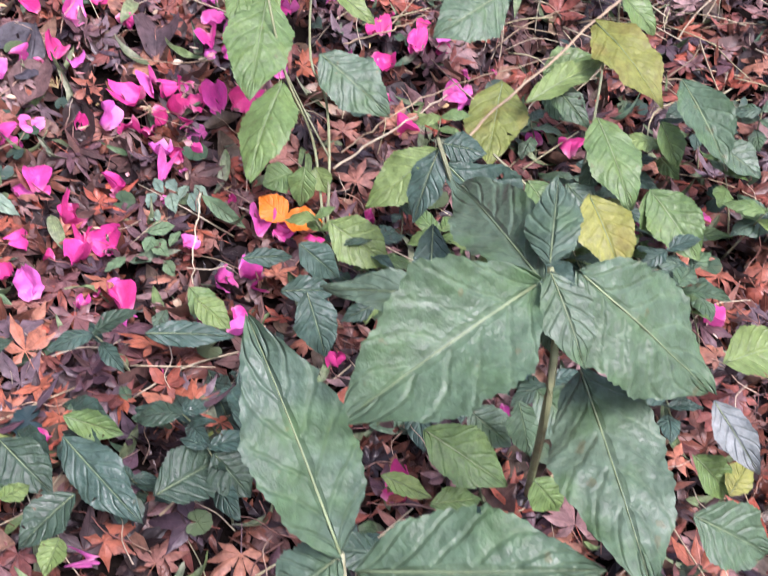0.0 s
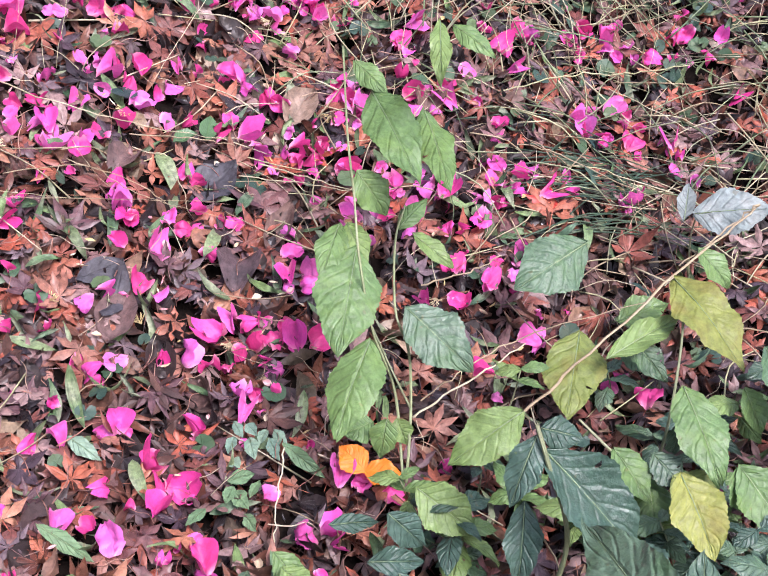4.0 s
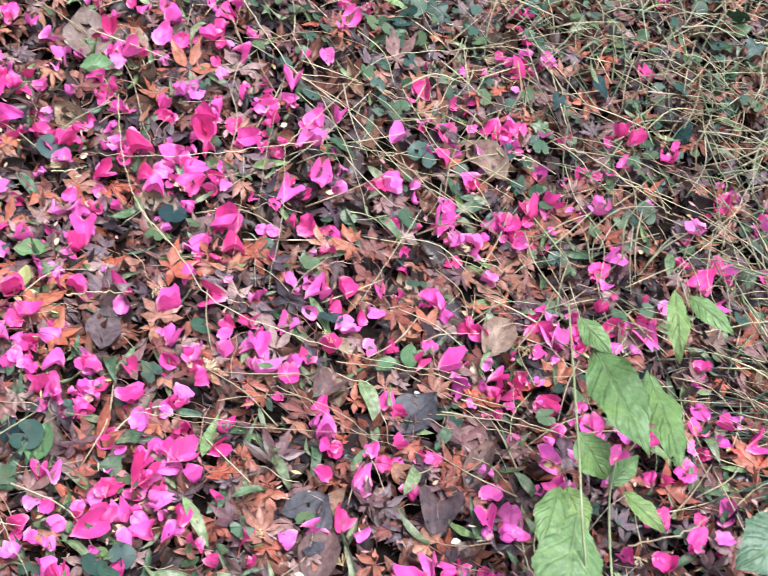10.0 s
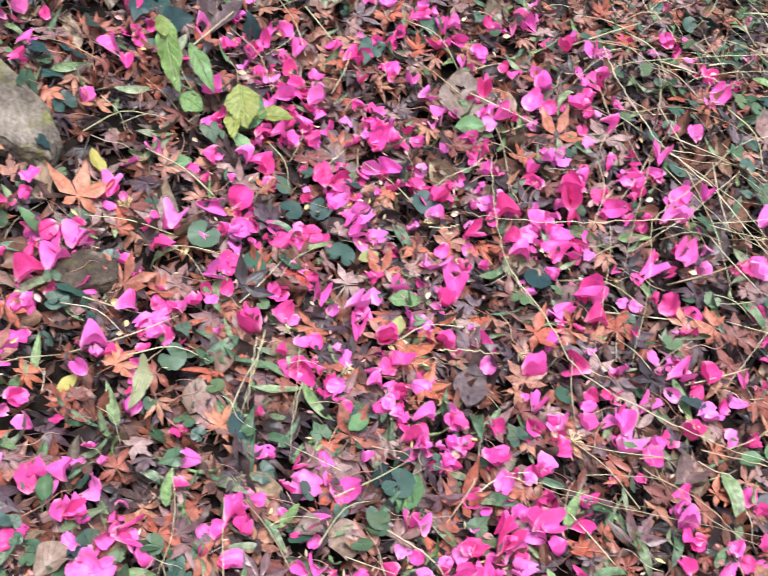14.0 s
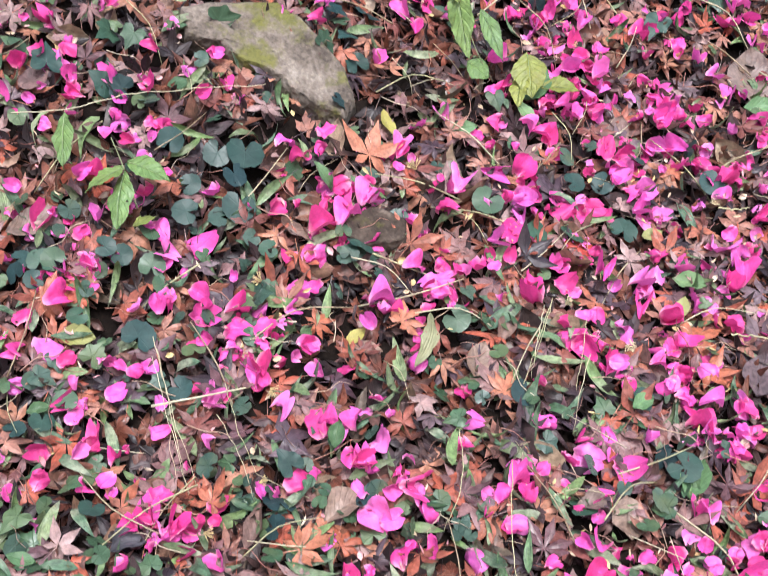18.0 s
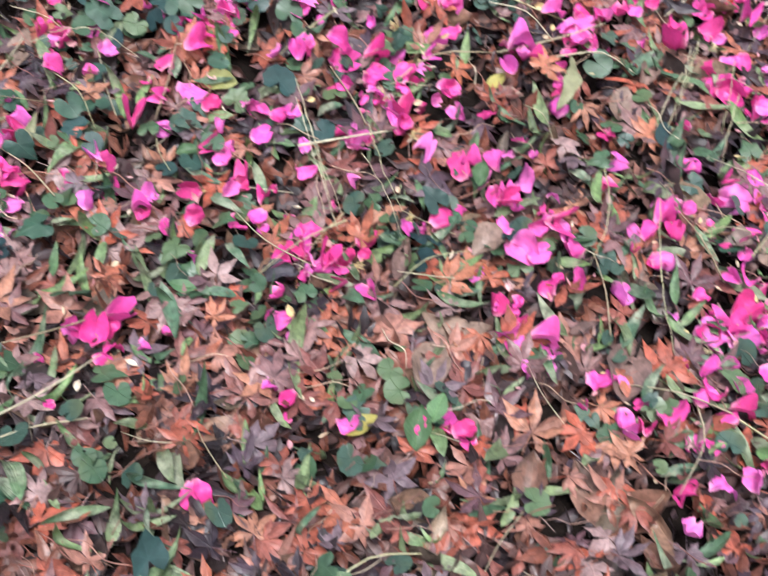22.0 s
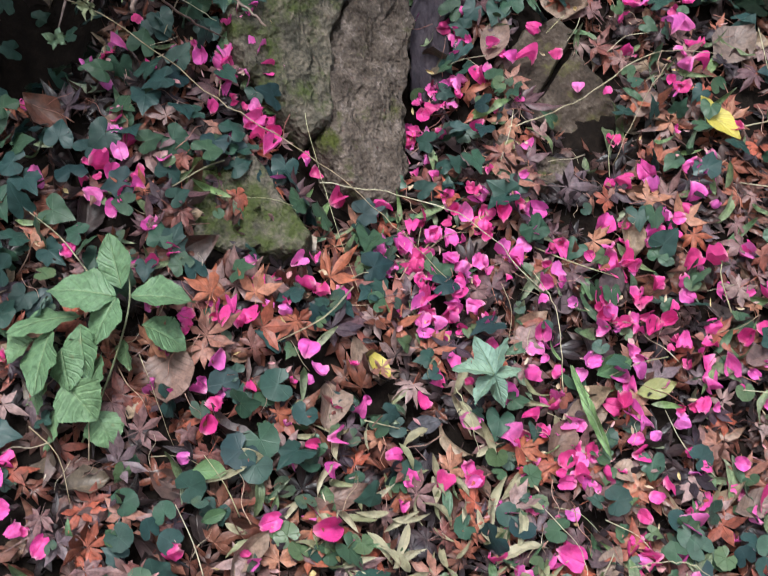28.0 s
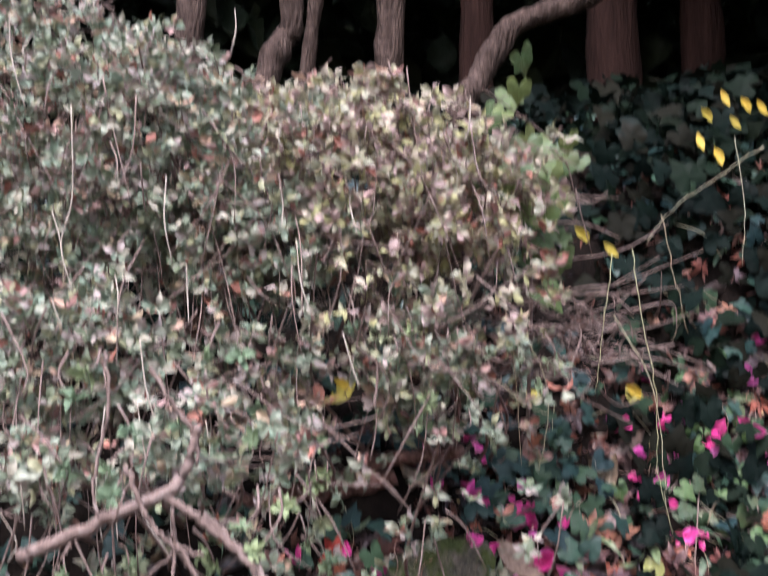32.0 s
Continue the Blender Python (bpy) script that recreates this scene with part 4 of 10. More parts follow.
PETAL_AT_13 = [
    (-1.381, 0.902, 265, 46), (-1.354, 0.902, 333, 29), (-1.283, 0.935, 306, 26), (-1.189, 0.947, 306, 39), (-1.297, 1.021, 259, 32), (-1.265, 1.046, 261, 32),
    (-1.280, 0.847, 359, 32), (-1.222, 0.891, 288, 29), (-1.300, 0.778, 1, 33), (-1.065, 0.991, 37, 46), (-1.031, 1.009, 15, 32), (-0.998, 1.001, 324, 37),
    (-1.017, 0.969, 215, 31), (-1.051, 0.914, 325, 43), (-0.948, 0.972, 328, 46), (-0.965, 0.924, 246, 46), (-0.914, 1.077, 313, 36), (-1.192, 0.992, 265, 31),
    (-1.343, 1.487, 98, 38), (-1.239, 1.621, 32, 46), (-0.950, 0.925, 315, 33), (-0.923, 0.904, 12, 46), (-0.969, 0.858, 21, 32), (-0.937, 0.849, 283, 26),
]
PETAL_AT_14 = [
    (-0.906, 0.846, 283, 39), (-0.838, 0.835, 288, 40), (-0.763, 0.831, 298, 37), (-1.150, 0.805, 23, 35), (-1.177, 0.809, 37, 31), (-1.160, 0.731, 316, 37),
    (-0.734, 0.983, 327, 46), (-0.706, 1.011, 257, 31), (-0.724, 0.950, 304, 42), (-0.757, 0.939, 309, 45), (-0.683, 0.951, 288, 39), (-0.667, 0.933, 288, 41),
    (-0.680, 0.904, 237, 30), (-0.747, 0.866, 5, 31), (-0.592, 1.068, 313, 46), (-0.591, 1.114, 308, 37), (-0.544, 1.134, 346, 46), (-0.628, 1.015, 215, 28),
    (-0.980, 0.714, 113, 26), (-0.938, 0.717, 315, 31), (-0.717, 0.816, 298, 29), (-1.107, 0.657, 163, 26), (-0.623, 1.068, 134, 30), (-1.716, 0.864, 260, 31),
]
PETAL_AT_15 = [
    (-1.658, 0.963, 216, 38), (-1.591, 0.999, 338, 35), (-1.577, 1.029, 21, 38), (-1.610, 0.941, 325, 37), (-1.658, 0.897, 339, 37), (-1.650, 0.872, 315, 35),
    (-1.569, 0.921, 274, 31), (-1.612, 0.797, 300, 46), (-1.562, 0.871, 133, 30), (-1.636, 0.736, 186, 32), (-1.649, 0.682, 270, 34), (-1.487, 0.884, 228, 32),
    (-1.416, 0.830, 35, 42), (-1.420, 0.784, 336, 36), (-1.486, 0.698, 320, 46), (-1.516, 0.725, 7, 30), (-1.466, 0.671, 280, 33), (-1.352, 0.752, 314, 26),
    (-1.240, 0.815, 172, 31), (-1.509, 0.554, 315, 33), (-1.465, 0.599, 304, 45), (-1.468, 0.502, 144, 26), (-1.476, 0.556, 34, 29), (-1.303, 0.600, 30, 39),
]
PETAL_AT_16 = [
    (-1.298, 0.625, 319, 36), (-1.283, 0.588, 319, 26), (-1.184, 0.832, 318, 34), (-1.403, 0.951, 324, 43), (-1.385, 1.002, 301, 32), (-2.118, 0.715, 136, 34),
    (-2.175, 0.561, 53, 40), (-2.167, 0.541, 42, 39), (-2.148, 0.564, 192, 36), (-1.992, 0.680, 3, 42), (-1.925, 0.646, 30, 46), (-1.977, 0.595, 327, 40),
    (-1.991, 0.565, 50, 36), (-1.962, 0.641, 326, 31), (-1.947, 0.523, 311, 39), (-1.856, 0.627, 334, 39), (-1.808, 0.684, 307, 36), (-1.808, 0.576, 323, 46),
    (-1.848, 0.520, 330, 34), (-1.866, 0.411, 18, 46), (-1.806, 0.479, 327, 28), (-1.653, 0.593, 285, 31), (-1.643, 0.523, 314, 46), (-1.909, 0.936, 69, 40),
]
PETAL_AT_17 = [
    (-1.876, 0.966, 48, 40), (-1.914, 0.907, 218, 43), (-1.915, 0.962, 148, 35), (-1.838, 0.952, 269, 38), (-1.798, 0.969, 8, 41), (-1.889, 0.828, 10, 46),
    (-1.865, 0.870, 288, 35), (-1.876, 0.806, 208, 40), (-1.791, 0.993, 63, 39), (-1.728, 1.063, 325, 46), (-1.693, 1.053, 5, 46), (-1.734, 1.014, 74, 38),
    (-1.654, 1.063, 314, 39), (-1.612, 1.095, 353, 40), (-1.723, 1.198, 176, 46), (-1.710, 1.176, 210, 46), (-1.650, 1.339, 52, 46), (-1.585, 1.049, 242, 36),
    (-1.706, 0.965, 309, 33), (-1.663, 0.878, 247, 39), (-1.674, 0.890, 168, 33), (-1.735, 0.756, 336, 32), (-1.541, 0.987, 309, 32), (-1.508, 1.017, 110, 32),
]
PETAL_AT_18 = [
    (-1.394, 1.078, 44, 34), (-1.666, 0.678, 333, 32), (-1.499, 0.693, 314, 46), (-1.526, 0.832, 283, 30), (-1.397, 0.995, 344, 33), (-2.273, 0.635, 299, 36),
    (-2.208, 0.776, 4, 43), (-2.202, 0.703, 247, 41), (-2.188, 0.721, 106, 38), (-2.169, 0.770, 335, 46), (-2.152, 0.810, 315, 45), (-2.133, 0.719, 16, 46),
    (-2.106, 0.723, 27, 44), (-2.171, 0.515, 298, 46), (-2.147, 0.462, 16, 36), (-2.050, 0.521, 31, 34), (-2.171, 1.034, 320, 38), (-2.061, 0.803, 25, 46),
    (-1.913, 1.288, 325, 46), (-1.862, 1.368, 268, 42), (-1.990, 1.160, 83, 42), (-2.009, 1.104, 115, 38), (-2.050, 0.991, 220, 40), (-2.045, 1.017, 193, 38),
]
PETAL_AT_19 = [
    (-2.024, 0.949, 115, 38), (-1.720, 1.074, 129, 40), (-1.786, 1.258, 163, 44), (-1.792, 1.305, 291, 38), (-1.901, 1.041, 310, 36), (-1.732, 0.861, 106, 31),
    (-2.055, 0.299, 335, 34), (-2.033, 0.290, 315, 36), (-2.134, 0.358, 320, 31), (-2.295, 0.761, 25, 46), (-1.944, 0.857, 239, 46), (-1.921, 0.852, 197, 40),
    (-1.893, 0.891, 154, 35), (-1.890, 0.811, 347, 36), (-1.878, 0.894, 172, 37), (-1.868, 0.913, 69, 36), (-1.865, 0.819, 242, 34), (-1.860, 0.856, 331, 34),
    (-2.303, 0.969, 317, 44), (-2.291, 1.012, 7, 46), (-2.239, 1.121, 346, 46), (-2.407, 1.034, 81, 46), (-2.369, 0.995, 317, 43), (-2.251, 1.099, 217, 46),
]
PETAL_AT_20 = [
    (-2.195, 1.111, 304, 43), (-2.338, 0.880, 99, 46), (-2.358, 1.132, 19, 46), (-2.131, 1.338, 352, 46), (-2.047, 1.522, 122, 45), (-2.096, 1.478, 171, 46),
    (-2.140, 1.430, 269, 46), (-2.207, 1.342, 126, 45), (-2.170, 1.398, 279, 46), (-2.447, 0.854, 245, 46), (-2.397, 0.804, 259, 46), (-1.851, 1.309, 65, 46),
    (-1.706, 1.143, 135, 35), (-2.066, 1.031, 65, 40), (-2.038, 1.027, 115, 38), (-1.956, 0.852, 60, 45), (-1.923, 0.866, 261, 40), (-1.867, 0.796, 300, 32),
    (-1.719, 1.009, 77, 32), (-1.661, 1.109, 246, 34), (-2.059, 1.310, 23, 46), (-1.963, 1.286, 15, 46), (-1.935, 1.329, 42, 46), (-1.997, 1.067, 215, 43),
]
PETAL_AT_21 = [
    (-2.028, 1.048, 116, 38), (-1.813, 1.137, 38, 41), (-1.691, 1.082, 137, 34), (-1.698, 1.021, 148, 36), (-1.928, 0.896, 70, 41),
]
PETAL_AT = PETAL_AT_1 + PETAL_AT_2 + PETAL_AT_3 + PETAL_AT_4 + PETAL_AT_5 + PETAL_AT_6 + PETAL_AT_7 + PETAL_AT_8 + PETAL_AT_9 + PETAL_AT_10 + PETAL_AT_11 + PETAL_AT_12 + PETAL_AT_13 + PETAL_AT_14 + PETAL_AT_15 + PETAL_AT_16 + PETAL_AT_17 + PETAL_AT_18 + PETAL_AT_19 + PETAL_AT_20 + PETAL_AT_21
PETAL_AT = [(a, b, c, d * 0.78 if -0.72 * a + 0.69 * b > 1.72 else d) for a, b, c, d in PETAL_AT if math.hypot(a + 2.34, b - 0.87) > 0.15]
MAPLE_AT_1 = [
    (-0.366, 1.045, 168, 56), (-0.319, 0.717, 13, 85), (-0.215, 0.729, 3, 83), (-0.305, 0.661, 342, 63), (-0.296, 0.622, 309, 52), (0.249, 1.284, 349, 85),
    (0.042, 0.946, 332, 56), (0.231, 0.950, 311, 60), (0.401, 0.732, 339, 66), (0.299, 0.530, 316, 52), (-0.288, 0.873, 282, 45), (-0.079, 0.938, 274, 45),
    (0.116, 0.768, 329, 59), (0.102, 1.040, 294, 61), (0.196, 1.156, 328, 83), (-0.147, 0.627, 241, 72), (-0.425, 1.388, 357, 66), (-0.231, 1.604, 304, 58),
    (-0.168, 1.471, 334, 63), (0.319, 1.390, 308, 63), (-0.420, 1.493, 292, 48), (-0.287, 1.512, 330, 62), (-0.101, 1.539, 302, 67), (-0.550, 1.316, 340, 57),
]
MAPLE_AT_2 = [
    (0.063, 1.260, 305, 72), (0.043, 1.380, 329, 64), (-0.479, 1.312, 338, 50), (0.347, 1.226, 296, 70), (0.127, 1.242, 310, 65), (-0.371, 1.250, 298, 57),
    (-0.497, 1.805, 345, 85), (-0.574, 1.786, 347, 85), (-0.940, 1.446, 354, 84), (-0.819, 1.414, 317, 64), (-0.778, 1.452, 349, 63), (-0.337, 1.600, 340, 85),
    (-0.751, 1.438, 334, 65), (-0.757, 1.159, 331, 68), (-0.600, 1.179, 347, 72), (-0.824, 1.297, 303, 50), (-0.446, 1.492, 343, 85), (-0.561, 1.339, 319, 51),
    (-0.391, 1.430, 326, 79), (-0.349, 1.548, 310, 77), (-0.551, 1.439, 300, 65), (-0.699, 1.395, 287, 59), (-0.623, 1.886, 317, 81), (-0.246, 1.891, 317, 85),
]
MAPLE_AT_3 = [
    (-1.077, 1.431, 5, 85), (-1.075, 1.247, 355, 69), (-1.018, 1.287, 357, 77), (-1.287, 1.071, 355, 58), (-0.910, 1.134, 10, 71), (-0.978, 1.067, 314, 53),
    (-1.188, 0.919, 355, 56), (-0.753, 1.208, 349, 72), (-1.254, 1.145, 325, 66), (-0.900, 1.388, 354, 80), (-1.417, 0.942, 316, 61), (-1.394, 0.989, 323, 58),
    (-1.095, 0.955, 330, 64), (-1.130, 0.854, 355, 53), (-0.913, 0.986, 309, 62), (-0.778, 1.151, 350, 62), (-1.193, 0.865, 339, 54), (-1.212, 0.801, 294, 58),
    (-0.684, 1.484, 304, 57), (-0.944, 1.334, 333, 72), (-1.050, 0.778, 17, 75), (-1.242, 0.732, 344, 46), (-1.132, 0.668, 8, 60), (-0.973, 0.784, 332, 59),
]
MAPLE_AT_4 = [
    (-0.879, 0.750, 7, 66), (-0.697, 0.993, 6, 58), (-0.667, 0.976, 321, 63), (-0.734, 0.888, 352, 62), (-0.883, 0.857, 315, 69), (-1.103, 1.001, 293, 52),
    (-0.781, 0.879, 334, 63), (-1.122, 0.704, 359, 55), (-1.194, 0.657, 331, 57), (-0.800, 0.790, 329, 59), (-0.626, 0.982, 349, 66), (-0.986, 0.746, 356, 51),
    (-1.556, 0.721, 8, 55), (-1.534, 0.624, 302, 54), (-1.410, 0.510, 352, 49), (-1.396, 0.699, 5, 52), (-1.339, 0.455, 332, 49), (-1.396, 0.435, 12, 52),
    (-1.319, 0.528, 17, 50), (-1.480, 0.835, 314, 46), (-1.356, 0.791, 330, 45), (-1.561, 0.654, 315, 48), (-1.454, 0.737, 292, 50), (-1.332, 0.662, 348, 50),
]
MAPLE_AT_5 = [
    (-1.130, 0.734, 0, 55), (-1.414, 0.607, 7, 45), (-1.260, 0.609, 319, 55), (-1.589, 0.761, 302, 57), (-1.992, 0.546, 340, 67), (-1.963, 0.607, 320, 61),
    (-1.853, 0.647, 339, 55), (-1.770, 0.686, 334, 48), (-1.762, 0.739, 354, 52), (-1.885, 0.521, 330, 52), (-2.071, 0.691, 358, 47), (-1.781, 0.639, 12, 50),
    (-1.828, 0.393, 353, 59), (-1.637, 0.714, 333, 54), (-1.371, 0.876, 342, 59), (-1.563, 0.994, 332, 60), (-1.780, 0.508, 14, 52), (-1.722, 0.691, 326, 54),
    (-1.549, 0.802, 333, 55), (-1.978, 0.408, 335, 56), (-1.600, 0.604, 10, 57), (-2.019, 0.580, 12, 59), (-1.907, 0.580, 315, 45), (-1.981, 0.441, 335, 51),
]
MAPLE_AT_6 = [
    (-1.941, 1.078, 298, 70), (-1.960, 0.734, 25, 64), (-2.185, 0.718, 275, 51), (-2.090, 0.499, 331, 54), (-1.926, 0.685, 16, 65), (-2.274, 0.549, 339, 53),
    (-2.388, 0.513, 309, 45), (-2.120, 1.135, 359, 85), (-2.034, 0.913, 322, 77), (-1.953, 1.055, 331, 59), (-2.005, 0.600, 1, 74), (-2.026, 0.557, 28, 64),
    (-2.075, 1.128, 108, 55), (-1.983, 1.213, 355, 85), (-1.938, 1.241, 63, 74), (-2.611, 0.772, 1, 63), (-1.889, 1.006, 256, 66), (-1.833, 1.056, 300, 72),
    (-1.835, 0.827, 185, 63), (-1.853, 0.892, 302, 50), (-2.131, 0.560, 124, 54), (-1.921, 0.730, 150, 57), (-1.785, 0.907, 343, 63),
]
MAPLE_AT = MAPLE_AT_1 + MAPLE_AT_2 + MAPLE_AT_3 + MAPLE_AT_4 + MAPLE_AT_5 + MAPLE_AT_6
DARK_MAPLE_AT_1 = [
    (-0.279, 0.788, 347, 89), (-0.248, 0.667, 289, 62), (-0.148, 1.291, 312, 85), (-0.379, 0.878, 327, 52), (-0.324, 0.604, 263, 52), (-0.194, 0.691, 337, 67),
    (-0.273, 1.563, 323, 72), (-0.007, 1.291, 288, 73), (-0.577, 1.426, 332, 63), (0.184, 1.256, 315, 66), (-0.387, 1.205, 345, 63), (-0.723, 1.208, 323, 65),
    (-0.595, 1.494, 313, 55), (-0.430, 1.628, 298, 65), (-1.208, 1.151, 330, 60), (-1.386, 0.880, 350, 61), (-1.397, 1.014, 306, 52), (-1.077, 1.044, 314, 59),
    (-1.103, 0.812, 219, 70), (-1.146, 0.638, 10, 69), (-1.047, 0.695, 334, 54), (-1.220, 0.670, 20, 63), (-0.921, 0.758, 338, 62), (-1.165, 0.699, 330, 50),
]
DARK_MAPLE_AT_2 = [
    (-0.795, 0.986, 358, 54), (-1.223, 0.634, 314, 62), (-1.386, 0.637, 349, 49), (-1.564, 0.689, 325, 54), (-1.320, 0.750, 13, 53), (-1.385, 0.575, 320, 45),
    (-1.957, 0.587, 327, 54), (-1.614, 0.682, 353, 61), (-1.505, 0.880, 5, 65), (-1.777, 0.408, 340, 52),
]
DARK_MAPLE_AT = DARK_MAPLE_AT_1 + DARK_MAPLE_AT_2
ORANGE_MAPLE_AT_1 = [
    (-0.166, 0.624, 330, 80), (-0.004, 1.145, 280, 45), (-0.708, 1.344, 321, 85), (-0.899, 1.135, 352, 62), (-0.679, 1.310, 287, 63), (-1.167, 1.312, 15, 93),
    (-1.128, 1.091, 309, 45), (-1.040, 1.148, 334, 59), (-0.986, 0.881, 359, 60), (-1.022, 0.856, 315, 59), (-1.217, 0.689, 344, 39), (-1.012, 0.883, 305, 55),
    (-0.828, 0.806, 271, 49), (-1.510, 0.745, 331, 67), (-2.014, 0.570, 27, 76), (-1.989, 0.615, 38, 64), (-1.721, 0.830, 18, 81), (-1.803, 0.543, 334, 51),
    (-1.854, 0.366, 314, 60), (-1.682, 1.146, 255, 56), (-1.903, 0.582, 327, 42), (-2.382, 0.512, 296, 49), (-2.071, 0.701, 355, 49), (-1.968, 0.716, 28, 71),
]
ORANGE_MAPLE_AT_2 = [
    (-2.119, 1.136, 16, 89), (-1.936, 1.089, 343, 72),
]
ORANGE_MAPLE_AT = ORANGE_MAPLE_AT_1 + ORANGE_MAPLE_AT_2
RED_MAPLE_AT_1 = [
    (0.246, 1.293, 347, 78), (-0.889, 1.392, 347, 66), (-2.074, 0.874, 322, 71), (-2.078, 1.131, 294, 53), (-2.289, 0.771, 72, 58), (-2.298, 0.848, 355, 52),
    (-2.289, 0.808, 137, 45), (-2.053, 0.887, 46, 66),
]
RED_MAPLE_AT = RED_MAPLE_AT_1
TAN_AT_1 = [
    (-0.087, 1.465, 332, 91), (-0.102, 1.750, 225, 104), (0.081, 1.699, 275, 60), (-0.733, 1.795, 18, 114), (-0.762, 1.063, 298, 48), (-1.472, 1.002, 324, 75),
    (-0.930, 1.220, 8, 40), (-0.941, 1.156, 6, 63), (-1.205, 1.173, 257, 49), (-1.064, 1.099, 269, 48), (-0.980, 1.867, 311, 92), (-0.997, 0.819, 285, 78),
    (-0.999, 0.763, 10, 72), (-0.997, 0.915, 325, 59), (-0.723, 1.076, 200, 62), (-1.692, 0.882, 8, 61), (-1.571, 0.829, 6, 58), (-1.684, 0.921, 315, 65),
    (-1.994, 0.493, 221, 92), (-1.878, 0.641, 36, 70), (-1.845, 0.485, 3, 73), (-1.820, 0.603, 332, 77), (-1.576, 1.075, 325, 56), (-1.887, 0.708, 262, 67),
]
TAN_AT_2 = [
    (-1.976, 1.218, 277, 87), (-1.812, 1.200, 340, 67), (-1.781, 1.383, 357, 99), (-1.611, 0.919, 315, 48), (-2.199, 1.326, 327, 99), (-2.292, 1.211, 344, 76),
    (-2.218, 1.077, 264, 104), (-1.987, 1.229, 303, 83), (-2.333, 1.007, 7, 77), (-2.014, 1.109, 12, 87),
]
TAN_AT = TAN_AT_1 + TAN_AT_2
DARK_LEAF_AT_1 = [
    (-0.182, 1.183, 350, 91), (-0.350, 1.149, 300, 67), (-0.325, 1.090, 343, 88), (-0.217, 1.317, 313, 91), (-0.053, 0.826, 297, 57), (-0.129, 1.256, 333, 90),
    (-0.333, 1.121, 344, 86), (-0.330, 1.318, 326, 69), (0.222, 1.464, 222, 53), (0.104, 1.469, 343, 70), (-0.619, 1.331, 2, 68), (-0.521, 1.520, 317, 65),
    (-0.563, 1.470, 300, 66), (-1.066, 1.189, 238, 63), (-0.896, 1.587, 355, 71), (-1.139, 0.921, 310, 44), (-1.129, 1.726, 358, 106), (-1.075, 0.854, 6, 54),
    (-0.818, 0.857, 12, 83), (-1.185, 0.773, 306, 43), (-0.875, 0.878, 314, 35), (-1.767, 0.975, 314, 39), (-1.731, 1.036, 6, 61), (-1.549, 1.115, 332, 49),
]
DARK_LEAF_AT_2 = [
    (-1.807, 0.738, 326, 50), (-1.585, 0.830, 6, 52),
]
DARK_LEAF_AT = DARK_LEAF_AT_1 + DARK_LEAF_AT_2
LANCE_AT_1 = [
    (-0.217, 1.152, 46, 59), (-0.398, 1.200, 30, 60), (-0.363, 0.974, 199, 81), (-0.347, 0.780, 61, 70), (-0.108, 0.896, 219, 68), (-0.325, 0.576, 290, 47),
    (-0.301, 0.539, 263, 45), (-0.275, 1.315, 201, 88), (-0.470, 1.100, 213, 70), (-0.426, 1.201, 356, 67), (-0.466, 1.208, 348, 66), (-0.379, 1.186, 212, 57),
    (-0.174, 1.295, 334, 62), (-0.219, 1.223, 343, 67), (-0.286, 1.226, 331, 50), (-0.358, 1.329, 233, 47), (-0.417, 1.039, 255, 60), (-0.496, 1.033, 283, 56),
    (-0.415, 1.151, 288, 47), (-0.103, 1.496, 348, 46), (-0.011, 1.552, 194, 52), (0.003, 1.517, 346, 57), (-0.802, 1.225, 233, 75), (-0.854, 1.221, 284, 70),
]
LANCE_AT_2 = [
    (-0.724, 1.263, 6, 54), (-0.825, 1.164, 349, 57), (-0.866, 1.135, 10, 85), (-0.796, 1.036, 227, 54), (-0.746, 1.072, 288, 65), (-0.937, 1.238, 333, 76),
    (-0.910, 1.235, 294, 67), (-0.880, 1.242, 274, 66), (-1.260, 0.853, 225, 57), (-1.274, 0.903, 234, 55), (-1.318, 0.826, 286, 49), (-0.922, 1.037, 12, 64),
    (-1.011, 1.069, 228, 55), (-1.264, 0.746, 10, 54), (-1.238, 0.768, 244, 45), (-1.094, 0.868, 270, 44), (-1.124, 0.705, 205, 100), (-0.923, 0.822, 269, 73),
    (-0.893, 0.823, 221, 50), (-0.817, 0.934, 231, 53), (-0.778, 0.928, 247, 70), (-0.855, 1.103, 9, 74), (-0.640, 0.927, 5, 63), (-0.791, 0.854, 354, 52),
]
LANCE_AT_3 = [
    (-0.761, 0.866, 271, 52), (-0.576, 0.974, 2, 87), (-0.914, 0.788, 337, 34), (-0.829, 0.904, 355, 64), (-0.895, 0.911, 336, 41), (-1.340, 0.551, 15, 80),
    (-1.258, 0.665, 225, 74), (-1.179, 0.598, 17, 84), (-1.646, 0.754, 332, 59), (-1.313, 0.698, 236, 61), (-1.398, 0.466, 297, 68), (-1.234, 0.577, 356, 43),
    (-1.608, 0.653, 263, 54), (-1.365, 0.928, 297, 50), (-1.444, 0.643, 292, 46), (-1.406, 0.688, 297, 41), (-1.428, 0.874, 3, 45), (-1.353, 0.681, 26, 46),
    (-1.387, 0.648, 31, 45),
]
LANCE_AT = LANCE_AT_1 + LANCE_AT_2 + LANCE_AT_3
